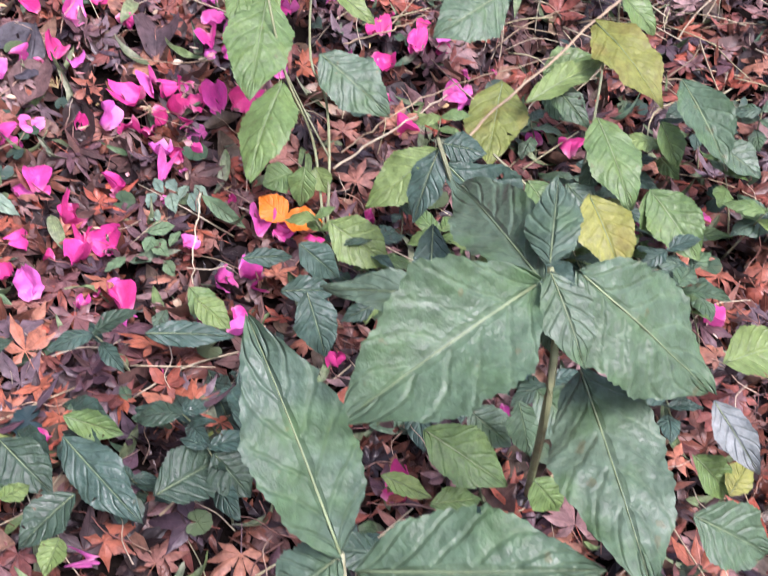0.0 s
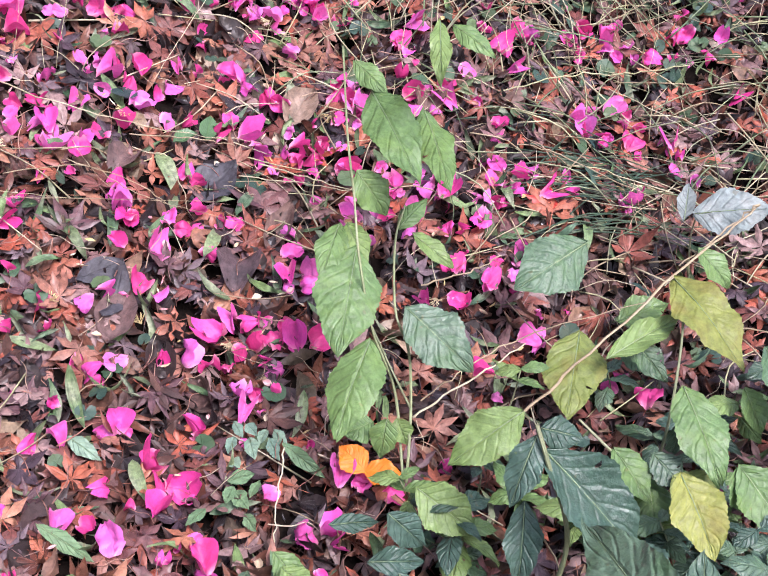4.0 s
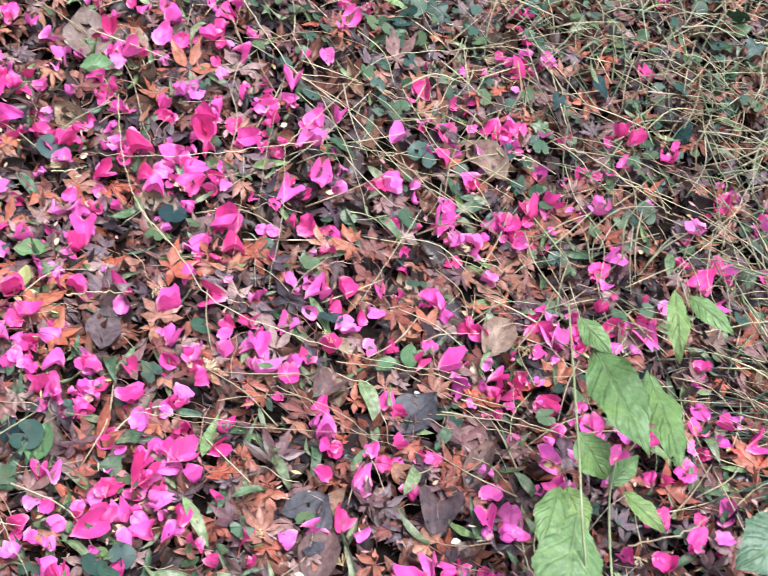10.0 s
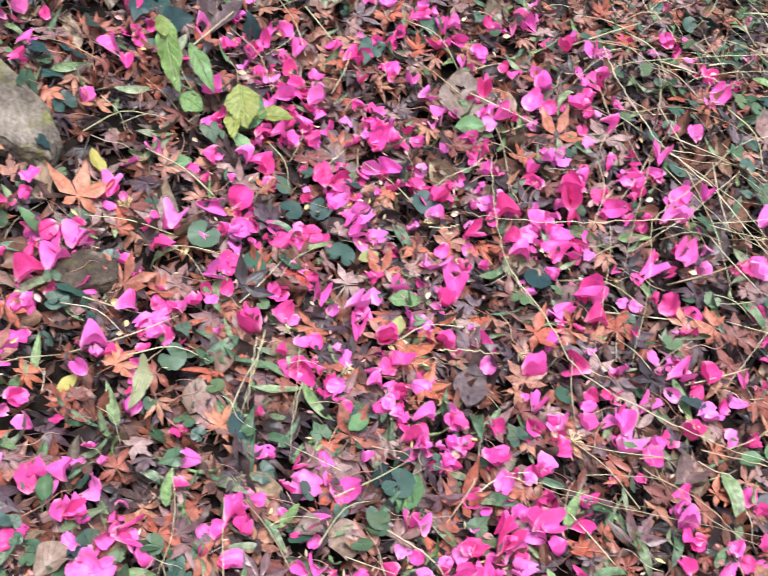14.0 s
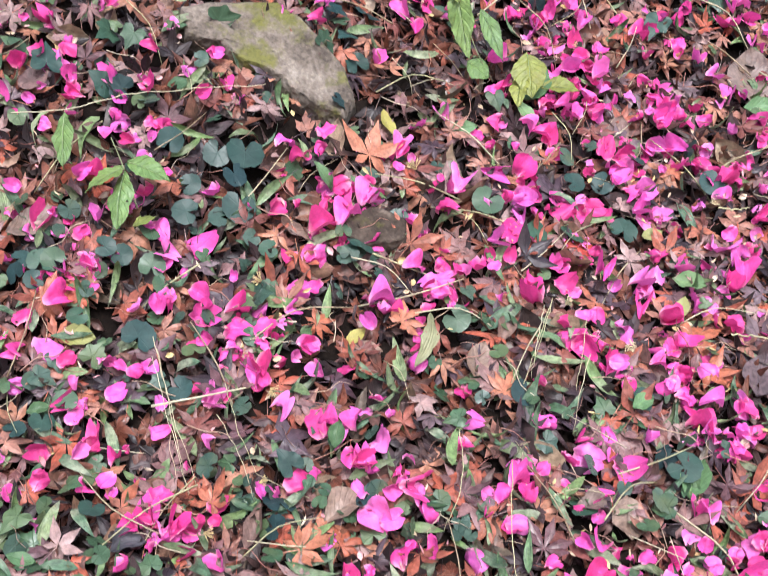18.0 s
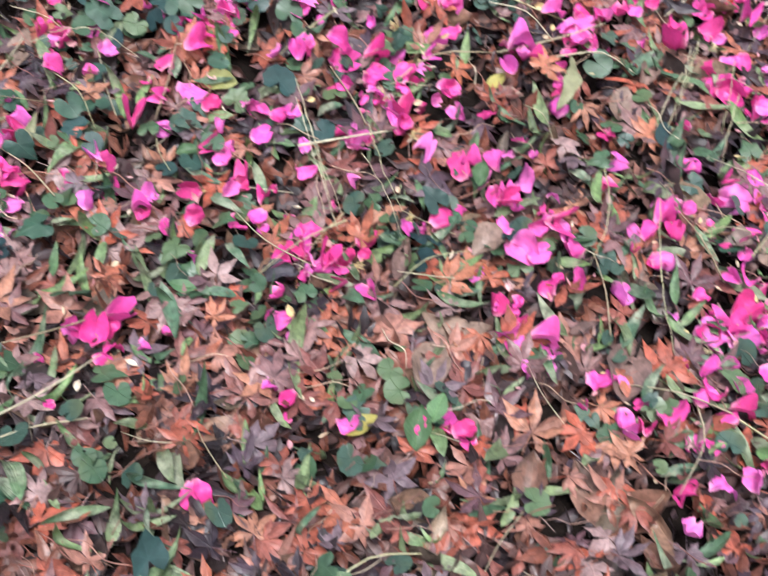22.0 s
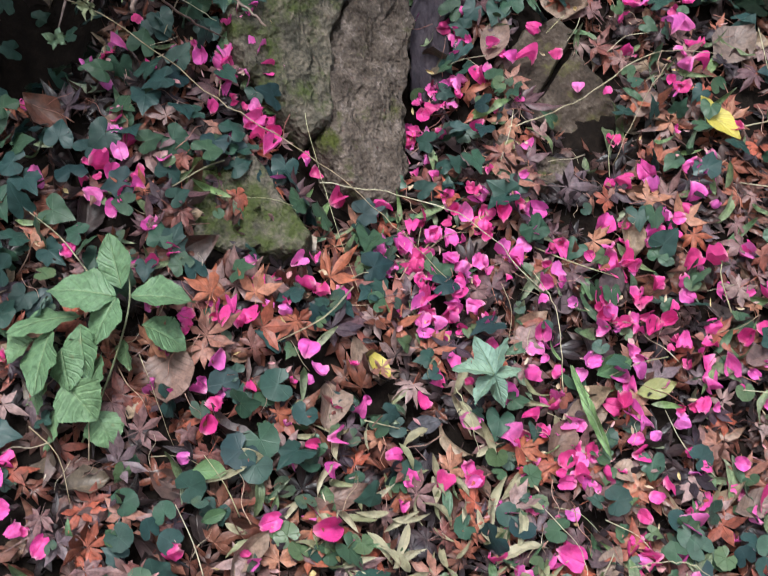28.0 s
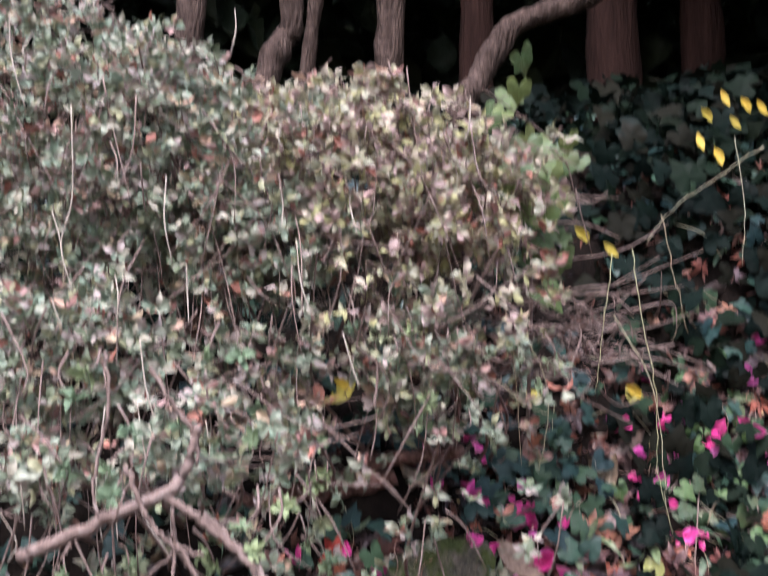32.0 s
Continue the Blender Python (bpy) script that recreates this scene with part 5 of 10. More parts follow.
IVY_AT_1 = [
    (-0.564, 1.530, 166, 48), (-0.226, 1.622, 109, 42), (-0.499, 1.356, 120, 34), (-0.204, 1.726, 343, 57), (-0.924, 1.475, 318, 39), (-0.747, 1.585, 149, 47),
    (-0.839, 1.453, 353, 46), (-0.900, 1.405, 203, 44), (-0.859, 1.560, 266, 39), (-0.217, 2.041, 294, 54), (-0.248, 1.976, 309, 57), (-0.336, 1.425, 217, 41),
    (-0.943, 1.373, 14, 43), (-1.457, 1.173, 94, 48), (-1.478, 1.232, 182, 44), (-1.380, 1.166, 1, 42), (-1.346, 1.220, 124, 35), (-1.325, 1.190, 180, 45),
    (-1.296, 1.211, 199, 60), (-1.335, 1.140, 308, 34), (-1.294, 1.180, 234, 40), (-1.324, 1.112, 104, 43), (-1.288, 1.133, 104, 34), (-1.435, 0.952, 137, 30),
]
IVY_AT_2 = [
    (-1.458, 0.946, 49, 33), (-1.366, 1.032, 275, 33), (-1.329, 1.042, 19, 39), (-1.372, 0.949, 146, 31), (-1.300, 0.969, 5, 49), (-1.016, 1.367, 161, 52),
    (-0.985, 1.190, 256, 42), (-1.229, 0.946, 263, 38), (-1.259, 1.489, 352, 60), (-1.258, 1.553, 174, 60), (-1.296, 1.451, 276, 40), (-1.281, 1.401, 11, 53),
    (-1.280, 1.449, 100, 39), (-1.225, 1.629, 192, 57), (-1.338, 0.832, 211, 34), (-0.748, 1.229, 95, 37), (-0.879, 1.148, 165, 42), (-1.236, 0.783, 189, 33),
    (-1.055, 0.862, 66, 34), (-0.887, 1.504, 144, 39), (-1.273, 1.155, 191, 52), (-1.218, 1.134, 127, 31), (-1.330, 0.865, 10, 33), (-0.681, 1.168, 250, 49),
]
IVY_AT_3 = [
    (-0.774, 1.053, 297, 42), (-0.572, 1.028, 167, 37), (-0.555, 1.021, 35, 30), (-0.544, 1.045, 340, 36), (-0.584, 0.902, 342, 39), (-1.603, 0.884, 317, 44),
    (-1.516, 0.917, 193, 40), (-1.489, 0.900, 277, 35), (-1.461, 0.963, 323, 31), (-1.520, 0.891, 91, 35), (-1.429, 0.982, 70, 35), (-1.466, 0.790, 98, 37),
    (-1.439, 0.783, 291, 31), (-1.357, 0.808, 339, 30), (-1.386, 1.027, 291, 34), (-1.756, 0.823, 206, 53), (-1.757, 0.852, 316, 42), (-1.637, 0.807, 112, 41),
    (-1.669, 0.773, 183, 41), (-1.388, 0.513, 177, 37), (-1.353, 0.527, 240, 38), (-1.486, 0.591, 5, 30), (-1.450, 0.552, 93, 30), (-1.437, 0.621, 159, 36),
]
IVY_AT_4 = [
    (-1.550, 0.987, 331, 39), (-2.079, 0.547, 37, 46), (-2.073, 0.521, 213, 39), (-2.050, 0.555, 79, 43), (-2.121, 0.668, 17, 60), (-2.099, 0.584, 341, 38),
    (-2.089, 0.730, 249, 55), (-2.036, 0.727, 6, 60), (-2.030, 0.834, 333, 56), (-1.940, 0.776, 296, 58), (-1.992, 0.811, 236, 60), (-1.938, 0.674, 102, 43),
    (-1.953, 0.540, 26, 46), (-1.923, 0.577, 293, 39), (-1.899, 0.550, 248, 56), (-1.888, 0.608, 195, 39), (-1.846, 0.784, 150, 38), (-1.832, 0.779, 149, 32),
    (-1.837, 0.698, 312, 37), (-1.823, 0.704, 149, 31), (-1.835, 0.681, 350, 32), (-1.705, 1.107, 344, 59), (-1.834, 0.992, 160, 45), (-1.747, 1.105, 212, 47),
]
IVY_AT_5 = [
    (-1.655, 1.122, 174, 47), (-1.728, 1.027, 217, 44), (-1.641, 1.094, 59, 48), (-1.475, 1.165, 85, 50), (-1.918, 0.427, 61, 35), (-1.898, 0.420, 103, 36),
    (-1.918, 0.407, 62, 32), (-1.933, 0.377, 267, 39), (-1.898, 0.340, 359, 34), (-1.895, 0.376, 36, 35), (-1.885, 0.319, 221, 33), (-1.537, 0.921, 106, 33),
    (-1.502, 0.915, 77, 39), (-1.441, 0.973, 22, 39), (-1.689, 0.768, 133, 36), (-1.714, 0.716, 157, 36), (-1.787, 0.695, 94, 37), (-1.906, 0.525, 174, 54),
    (-1.888, 0.533, 200, 49), (-1.484, 0.805, 248, 40), (-1.461, 0.824, 34, 36), (-1.858, 0.590, 187, 37), (-1.950, 0.397, 336, 38), (-1.917, 0.462, 337, 45),
]
IVY_AT_6 = [
    (-1.792, 0.564, 334, 34), (-2.251, 0.674, 29, 60), (-2.277, 0.714, 248, 60), (-2.248, 0.743, 353, 55), (-2.223, 0.637, 2, 54), (-2.257, 0.601, 125, 50),
    (-2.202, 0.619, 218, 57), (-2.200, 0.558, 173, 60), (-2.164, 0.590, 332, 45), (-2.198, 0.508, 66, 60), (-2.123, 0.654, 214, 60), (-2.107, 0.689, 113, 43),
    (-2.125, 0.593, 31, 50), (-2.008, 0.814, 287, 60), (-1.953, 0.781, 342, 60), (-2.038, 0.566, 67, 45), (-2.118, 0.483, 189, 48), (-2.199, 0.428, 1, 54),
    (-2.279, 0.432, 125, 60), (-2.226, 0.451, 63, 60), (-2.225, 0.407, 274, 60), (-2.189, 0.472, 277, 59), (-2.346, 0.501, 94, 60), (-2.243, 0.469, 254, 60),
]
IVY_AT_7 = [
    (-2.281, 0.484, 303, 57), (-2.191, 0.402, 98, 59), (-1.944, 0.686, 160, 43), (-1.970, 0.652, 22, 52), (-2.216, 0.727, 11, 54), (-2.224, 0.759, 215, 44),
    (-2.211, 0.775, 354, 40), (-2.056, 1.117, 169, 50), (-2.086, 1.104, 351, 50), (-2.031, 1.132, 192, 55), (-2.047, 1.066, 225, 44), (-2.026, 1.038, 287, 37),
    (-1.964, 1.036, 98, 45), (-1.985, 0.993, 89, 45), (-1.996, 0.978, 92, 45), (-1.946, 1.017, 200, 43), (-1.935, 0.984, 242, 49), (-1.959, 0.960, 330, 38),
    (-1.945, 0.970, 71, 41), (-1.965, 0.926, 310, 41), (-1.730, 1.121, 209, 48), (-1.879, 1.311, 323, 48), (-1.825, 1.436, 346, 60), (-1.794, 1.431, 111, 45),
]
IVY_AT_8 = [
    (-1.920, 0.592, 148, 51), (-2.186, 0.583, 249, 52), (-2.217, 0.589, 285, 49), (-2.206, 0.535, 8, 48), (-2.157, 0.656, 149, 39), (-2.126, 0.681, 20, 52),
    (-2.240, 0.520, 30, 54), (-2.286, 0.511, 127, 50), (-2.353, 0.466, 61, 60), (-2.162, 0.447, 260, 49), (-2.146, 0.480, 97, 44), (-2.155, 0.379, 10, 54),
    (-2.153, 0.405, 185, 48), (-2.078, 0.699, 55, 49), (-2.041, 1.153, 350, 46), (-1.833, 1.211, 325, 31), (-2.248, 0.653, 23, 55), (-2.209, 0.674, 5, 50),
    (-2.167, 0.644, 251, 50), (-2.267, 0.470, 127, 60), (-2.373, 0.460, 286, 60), (-2.400, 0.414, 274, 60), (-2.260, 0.437, 233, 56), (-2.311, 0.393, 319, 58),
]
IVY_AT_9 = [
    (-2.290, 0.498, 182, 53), (-2.408, 0.493, 321, 60), (-2.559, 0.489, 293, 60), (-2.487, 0.433, 265, 60), (-2.628, 0.562, 75, 60), (-2.655, 0.517, 244, 60),
    (-2.658, 0.595, 249, 60), (-2.753, 0.552, 190, 60), (-2.300, 0.884, 316, 46), (-2.396, 0.891, 118, 60), (-2.383, 0.985, 257, 60), (-2.322, 0.852, 254, 60),
    (-2.342, 1.014, 178, 60), (-2.442, 0.876, 128, 54), (-2.305, 0.939, 113, 51), (-2.289, 1.100, 193, 60), (-2.335, 1.087, 27, 60), (-2.297, 1.144, 115, 60),
    (-2.260, 1.190, 186, 60), (-2.217, 1.243, 67, 60), (-2.227, 1.156, 32, 60), (-2.189, 1.175, 3, 60), (-2.191, 1.142, 239, 60), (-2.386, 1.135, 287, 60),
]
IVY_AT_10 = [
    (-2.361, 1.172, 266, 60), (-2.444, 1.082, 205, 60), (-2.210, 1.287, 170, 60), (-2.137, 1.165, 346, 52), (-2.142, 1.125, 275, 47), (-2.293, 1.176, 136, 51),
    (-2.078, 1.475, 187, 60), (-2.106, 1.414, 345, 59), (-2.039, 1.381, 214, 60), (-2.005, 1.490, 349, 58), (-1.974, 1.564, 315, 51), (-2.035, 1.475, 196, 56),
    (-1.967, 1.480, 155, 53), (-2.004, 1.607, 170, 60), (-2.023, 1.560, 22, 54), (-2.148, 0.544, 137, 55), (-2.070, 0.558, 17, 50), (-2.077, 0.735, 157, 52),
    (-1.971, 0.999, 307, 38), (-2.318, 0.935, 83, 60), (-2.373, 0.929, 283, 60), (-2.415, 0.911, 10, 60), (-2.377, 1.056, 2, 60), (-2.317, 1.159, 328, 56),
]
IVY_AT_11 = [
    (-2.262, 1.210, 136, 54), (-2.235, 1.237, 172, 60), (-2.221, 1.173, 157, 53), (-2.162, 1.146, 273, 58), (-2.184, 1.257, 199, 60), (-2.118, 0.641, 356, 59),
    (-2.034, 0.746, 36, 60), (-2.101, 0.496, 65, 45), (-2.198, 0.664, 183, 45), (-2.208, 0.714, 60, 46), (-1.935, 0.761, 191, 47), (-1.942, 0.952, 75, 41),
    (-2.041, 1.083, 178, 44), (-1.982, 1.071, 349, 44), (-2.054, 1.098, 102, 43), (-2.512, 0.474, 278, 60), (-2.432, 0.490, 322, 56), (-2.417, 0.451, 88, 60),
    (-2.336, 0.432, 108, 60), (-2.344, 0.400, 87, 60), (-2.283, 0.419, 339, 50), (-2.314, 0.371, 84, 60),
]
IVY_AT = IVY_AT_1 + IVY_AT_2 + IVY_AT_3 + IVY_AT_4 + IVY_AT_5 + IVY_AT_6 + IVY_AT_7 + IVY_AT_8 + IVY_AT_9 + IVY_AT_10 + IVY_AT_11
YELLOW_AT_1 = [
    (-0.803, 1.468, 317, 48), (-0.736, 1.381, 357, 49), (-1.166, 1.367, 224, 58), (-1.080, 1.104, 335, 42), (-1.361, 0.931, 290, 57), (-1.034, 0.671, 319, 52),
    (-1.344, 0.463, 320, 59), (-1.874, 0.722, 265, 55), (-1.631, 1.004, 316, 67), (-1.863, 1.134, 202, 82), (-1.732, 1.270, 257, 105), (-2.085, 1.017, 305, 32),
    (-1.878, 0.998, 261, 65), (-1.914, 1.029, 315, 34), (-2.574, 1.008, 329, 80), (-2.331, 1.246, 275, 47), (-2.212, 1.381, 236, 62), (-2.060, 1.215, 226, 69),
]
YELLOW_AT = YELLOW_AT_1
GREEN_AT_1 = [
    (-0.736, 1.421, 268, 50), (-0.710, 1.742, 292, 59), (-0.663, 1.164, 357, 64), (-0.414, 1.306, 286, 40), (-1.083, 1.443, 304, 43), (-1.478, 0.531, 315, 39),
    (-1.350, 0.841, 314, 29), (-1.264, 0.701, 286, 33), (-1.913, 0.487, 307, 44), (-1.829, 0.311, 331, 60), (-1.886, 0.471, 335, 34), (-1.684, 0.981, 325, 54),
]
GREEN_AT = GREEN_AT_1
TUFT_AT_1 = [
    (-0.135, 1.600, 121, 28), (-0.045, 1.448, 162, 30), (-0.398, 1.100, 298, 19), (-0.198, 1.067, 159, 24), (-0.303, 1.089, 41, 22), (-0.336, 1.390, 141, 27),
    (0.069, 1.145, 148, 27), (-0.734, 1.560, 82, 24), (-0.650, 1.296, 168, 26), (-0.784, 1.290, 246, 22), (-0.872, 1.306, 299, 21), (-0.480, 1.296, 336, 27),
    (-0.988, 1.686, 134, 26), (-0.564, 1.393, 236, 24), (-1.115, 1.342, 59, 25), (-1.214, 1.100, 104, 21), (-1.091, 0.899, 296, 18), (-1.133, 0.997, 246, 21),
    (-1.115, 0.822, 275, 19), (-0.753, 0.917, 117, 18),
]
TUFT_AT = TUFT_AT_1
HERB_AT_1 = [
    (-0.256, 1.371, 305, 44), (-0.224, 1.403, 351, 53), (-0.204, 1.416, 290, 32), (-0.749, 1.218, 330, 39), (-1.024, 1.575, 358, 81), (-1.019, 1.531, 247, 45),
    (-1.041, 0.981, 16, 35), (-0.599, 0.882, 348, 37), (-0.574, 0.906, 37, 27), (-0.980, 0.697, 20, 49), (-0.972, 0.722, 2, 44),
]
HERB_AT = HERB_AT_1
BAMBOO_AT_1 = [
    (-1.802, 0.417, 197, 59), (-1.761, 0.434, 207, 59), (-1.755, 0.474, 218, 58), (-1.738, 0.506, 259, 53), (-1.707, 0.528, 262, 70), (-1.686, 0.563, 203, 51),
    (-1.697, 0.621, 270, 46), (-1.707, 0.659, 239, 43), (-1.749, 0.642, 202, 52), (-1.761, 0.621, 262, 50), (-1.758, 0.708, 217, 51), (-1.709, 0.772, 19, 58),
    (-1.699, 0.736, 237, 47), (-1.654, 0.757, 333, 73), (-1.777, 0.797, 250, 63), (-1.612, 0.648, 259, 61), (-1.629, 0.617, 190, 57), (-1.517, 0.965, 4, 48),
    (-1.772, 0.379, 272, 49), (-1.792, 0.614, 298, 47), (-1.614, 0.759, 359, 57), (-1.623, 0.700, 329, 60), (-1.786, 0.356, 280, 49), (-1.759, 0.513, 217, 46),
]
BAMBOO_AT_2 = [
    (-1.785, 0.484, 260, 51),
]
BAMBOO_AT = BAMBOO_AT_1 + BAMBOO_AT_2


# ---- builders for the things ----
def thing(name, label, category, group="", at=(0, 0, 0)):
    ob = new(name)
    ob.location = at
    return tagged(ob, label, category, group)


def part(name, mesh, parent, label=""):
    ob = new(name, mesh)
    ob.parent = parent
    if label:
        ob["label"] = label
    return ob


def axes_pose(base, tip, hint):
    b, t = Vector(base), Vector(tip)
    y = (t - b).normalized()
    z = Vector(hint)
    z = (z - y * z.dot(y)).normalized()
    x = y.cross(z)
    m = Matrix((x, y, z)).transposed().to_4x4()
    m.translation = b
    return m


LEAF_COUNT = [0]
midrib_mat = leaf_material("leaf_midrib", [(0.15, 0.21, 0.11), (0.19, 0.25, 0.13)], False, ribs=1, vein=0.0, blotch_amount=0.2, clear=0.0)


def leaf_part(parent, base, tip, width, kind):
    LEAF_COUNT[0] += 1
    n = LEAF_COUNT[0]
    r = np.random.default_rng(n + 500)
    length = (Vector(tip) - Vector(base)).length
    shape = rib_leaf(length, width / 2, arch=r.uniform(0.02, 0.08), rib=0.022 if kind == "G" and width > 0.05 else 0.012, ribs=6, seed=n)
    ob = part("leaf", mesh_of("leaf", shape, LEAFMATS[kind]), parent)
    hint = (r.uniform(-0.25, 0.1), -0.5 + r.uniform(-0.15, 0.15), 0.8)
    ob.matrix_basis = axes_pose(base, tip, hint)
    if length > 0.02:
        line = shape[0].reshape(41, 11, 3)[::4, 5] + np.array((0, 0, 0.0003))
        thick = min(0.0008, 0.008 * length)
        part("midrib", mesh_of("midrib", strip(line, (thick, thick * 0.6, thick * 0.15), 5), midrib_mat), ob, "pale raised midrib")
    return ob


def smooth_line(points, steps=7):
    p = np.array(points, float)
    if len(p) < 3:
        return np.linspace(p[0], p[-1], steps)
    q = np.concatenate([[2 * p[0] - p[1]], p, [2 * p[-1] - p[-2]]])
    out = []
    for i in range(1, len(q) - 2):
        for t in np.linspace(0, 1, steps, endpoint=False):
            a, b, c, d = q[i - 1 : i + 3]
            out.append(0.5 * (2 * b + (c - a) * t + (2 * a - 5 * b + 4 * c - d) * t * t + (3 * b - a - 3 * c + d) * t**3))
    return np.array(out + [p[-1]])


def stem_part(parent, points, r0, r1):
    return part("stem", mesh_of("stem", strip(smooth_line(points), (r0 * 0.7, r1 * 0.65), 6), green_stem_mat), parent)


def stalk(name, label, points, radius, mat=None):
    p = smooth_line(points)
    k = np.random.default_rng(int(abs(p[0, 0]) * 1e4))
    p[1:-1] += k.normal(0, min(radius * 0.8, 0.0012), p[1:-1].shape)
    p[1:-1] += (k.normal(0, 0.0012, p[1:-1].shape) if mat else 0)
    radius = radius if mat or name == "twig" else radius * 0.62
    m = mat or {"twig": twig_mat, "vine": straw_mat}.get(name, straw_mat)
    ob = new(name, mesh_of(name, strip(p, (radius, radius * 0.9, radius * 0.6), 5), m))
    return tagged(ob, label, {"twig": "twig", "vine": "vine"}.get(name, "dry stalk"), group=name + "s over the ground" if name == "dry_stalk" else "")


def fall(name, label, category, shapes, mat, table, lift, tilt, seed, stretch=1.0, group=""):
    """Single fallen things on the slope, one object each, sharing their meshes."""
    r = np.random.default_rng(seed)
    meshes = [mesh_of(name, s, mat) for s in shapes]
    a = np.array(table, float)
    a = a[off_stones(a[:, 0], a[:, 1])]
    n = len(a)
    m = ground_pose(a[:, 0], a[:, 1], a[:, 2], a[:, 3] / 1000 * stretch, r.uniform(lift[0], lift[1], n), r.normal(0, tilt, n), r.normal(0, tilt, n))
    for i in range(n):
        ob = new(name, meshes[int(r.integers(len(meshes)))])
        ob.matrix_world = Matrix(m[i].tolist())
        tagged(ob, label, category, group)


def tuft_shape(seed):
    """A spray of fine stamens that stay joined at their base."""
    r = np.random.default_rng(seed)
    out = []
    for k in range(16):
        a, e = r.uniform(-1.1, 1.1), r.uniform(0.1, 0.7)
        d = np.array([math.sin(a) * math.cos(e), math.cos(a) * math.cos(e), math.sin(e)])
        out.append(strip([(0, -0.4, 0.03), d * 0.35 + (0, -0.3, 0), d * r.uniform(0.75, 1.0) + (0, -0.35, 0)], (0.03, 0.018, 0.035), 4))
    return joined(out)


fall("camellia_petal", "bright magenta-pink fallen camellia petal on the leaf litter", "petal", PETALS, petal_mat, PETAL_AT[:330], (0.027, 0.036), 24, 31, 0.80, "fallen camellia petals")
m = ground_pose(*np.array(PETAL_AT[330:], float).T[:3], np.array(PETAL_AT[330:], float)[:, 3] / 1000 * 0.78, 0.031, RNG.normal(0, 24, len(PETAL_AT) - 330), RNG.normal(0, 14, len(PETAL_AT) - 330))
tagged(new("petal_scatter", mesh_of("petal_scatter", drift(PETALS, m), petal_drift)), "loose magenta-pink petals scattered over leaves and ivy", "petals", kind="stuff")
# torn and crumpled petals lying close round the whole ones
pr = np.random.default_rng(61)
near_petal = np.array(PETAL_AT, float)[pr.integers(0, len(PETAL_AT), 1700)]
near_petal = near_petal[(near_petal[:, 1] > 1.25) | (near_petal[:, 0] < -0.5) | (pr.uniform(0, 1, 1700) < 0.3)]
n = len(near_petal)
px, py = near_petal[:, 0] + pr.normal(0, 0.032, n), near_petal[:, 1] + pr.normal(0, 0.032, n)
m = ground_pose(px, py, pr.uniform(0, 360, n), pr.uniform(0.012, 0.027, n), pr.uniform(0.020, 0.034, n), pr.normal(0, 34, n), pr.normal(0, 34, n))
tagged(new("petal_pieces", mesh_of("petal_pieces", drift(PETALS, m), petal_drift)), "small crumpled magenta petal pieces among the whole petals", "petals", kind="stuff")
# cream petal bases and loose stamens
near_petal = np.array(PETAL_AT, float)[pr.integers(0, len(PETAL_AT), 800)]
n = len(near_petal)
px, py = near_petal[:, 0] + pr.normal(0, 0.03, n), near_petal[:, 1] + pr.normal(0, 0.03, n)
m = ground_pose(px, py, pr.uniform(0, 360, n), pr.uniform(0.007, 0.016, n), pr.uniform(0.024, 0.036, n), pr.normal(0, 25, n), pr.normal(0, 25, n))
cream_drift = leaf_material("cream_petal_base", [(0.58, 0.44, 0.30), (0.62, 0.36, 0.36), (0.66, 0.55, 0.42), (0.55, 0.26, 0.28), (0.60, 0.46, 0.22)], True, rough=0.5, ribs=1, vein=0.0, blotch_amount=0.2, clear=0.2)
tagged(new("petal_bases", mesh_of("petal_bases", drift([blade(oval(w, 0.5, 0.7), 3, cup=0.8, curl=0.3, wave=0.04, seed=140 + i) for i, w in enumerate((0.16, 0.3, 0.1))], m), cream_drift)), "tiny cream petal bases and loose stamens", "petals", kind="stuff")
fall("maple_leaf", "rust-brown fallen maple leaf with pointed lobes on the litter", "leaf", MAPLES, maple_mat, MAPLE_AT, (0.022, 0.03), 9, 32, 1.08, "fallen maple leaves")
fall("maple_leaf", "dark purple-brown wet maple leaf on the litter", "leaf", MAPLES, dark_maple_mat, DARK_MAPLE_AT, (0.02, 0.027), 9, 33, 1.08, "fallen maple leaves")
fall("maple_leaf", "bright orange-brown maple leaf on the litter", "leaf", MAPLES, orange_maple_mat, ORANGE_MAPLE_AT, (0.024, 0.032), 9, 34, 1.0, "fallen maple leaves")
fall("maple_leaf", "vivid red maple leaf on the litter", "leaf", MAPLES, red_maple_mat, RED_MAPLE_AT, (0.024, 0.032), 9, 35, 1.0, "fallen maple leaves")
fall("dead_leaf", "pale tan curled dead leaf with brown spots", "leaf", OVALS, tan_mat, TAN_AT, (0.022, 0.03), 9, 36, 0.95, "fallen oval leaves")
fall("dead_leaf", "dark wet decaying oval leaf on the soil", "leaf", OVALS, dark_leaf_mat, DARK_LEAF_AT, (0.02, 0.028), 8, 37, 0.95, "fallen oval leaves")
fall("lance_leaf", "narrow blotchy green leaf lying on the litter", "leaf", LANCES, lance_mat, LANCE_AT, (0.024, 0.032), 12, 38, 1.0, "narrow green leaves")
on_bank = [q for q in IVY_AT if -0.72 * q[0] + 0.69 * q[1] > 1.80]
on_slope = [q for q in IVY_AT if -0.72 * q[0] + 0.69 * q[1] <= 1.80]
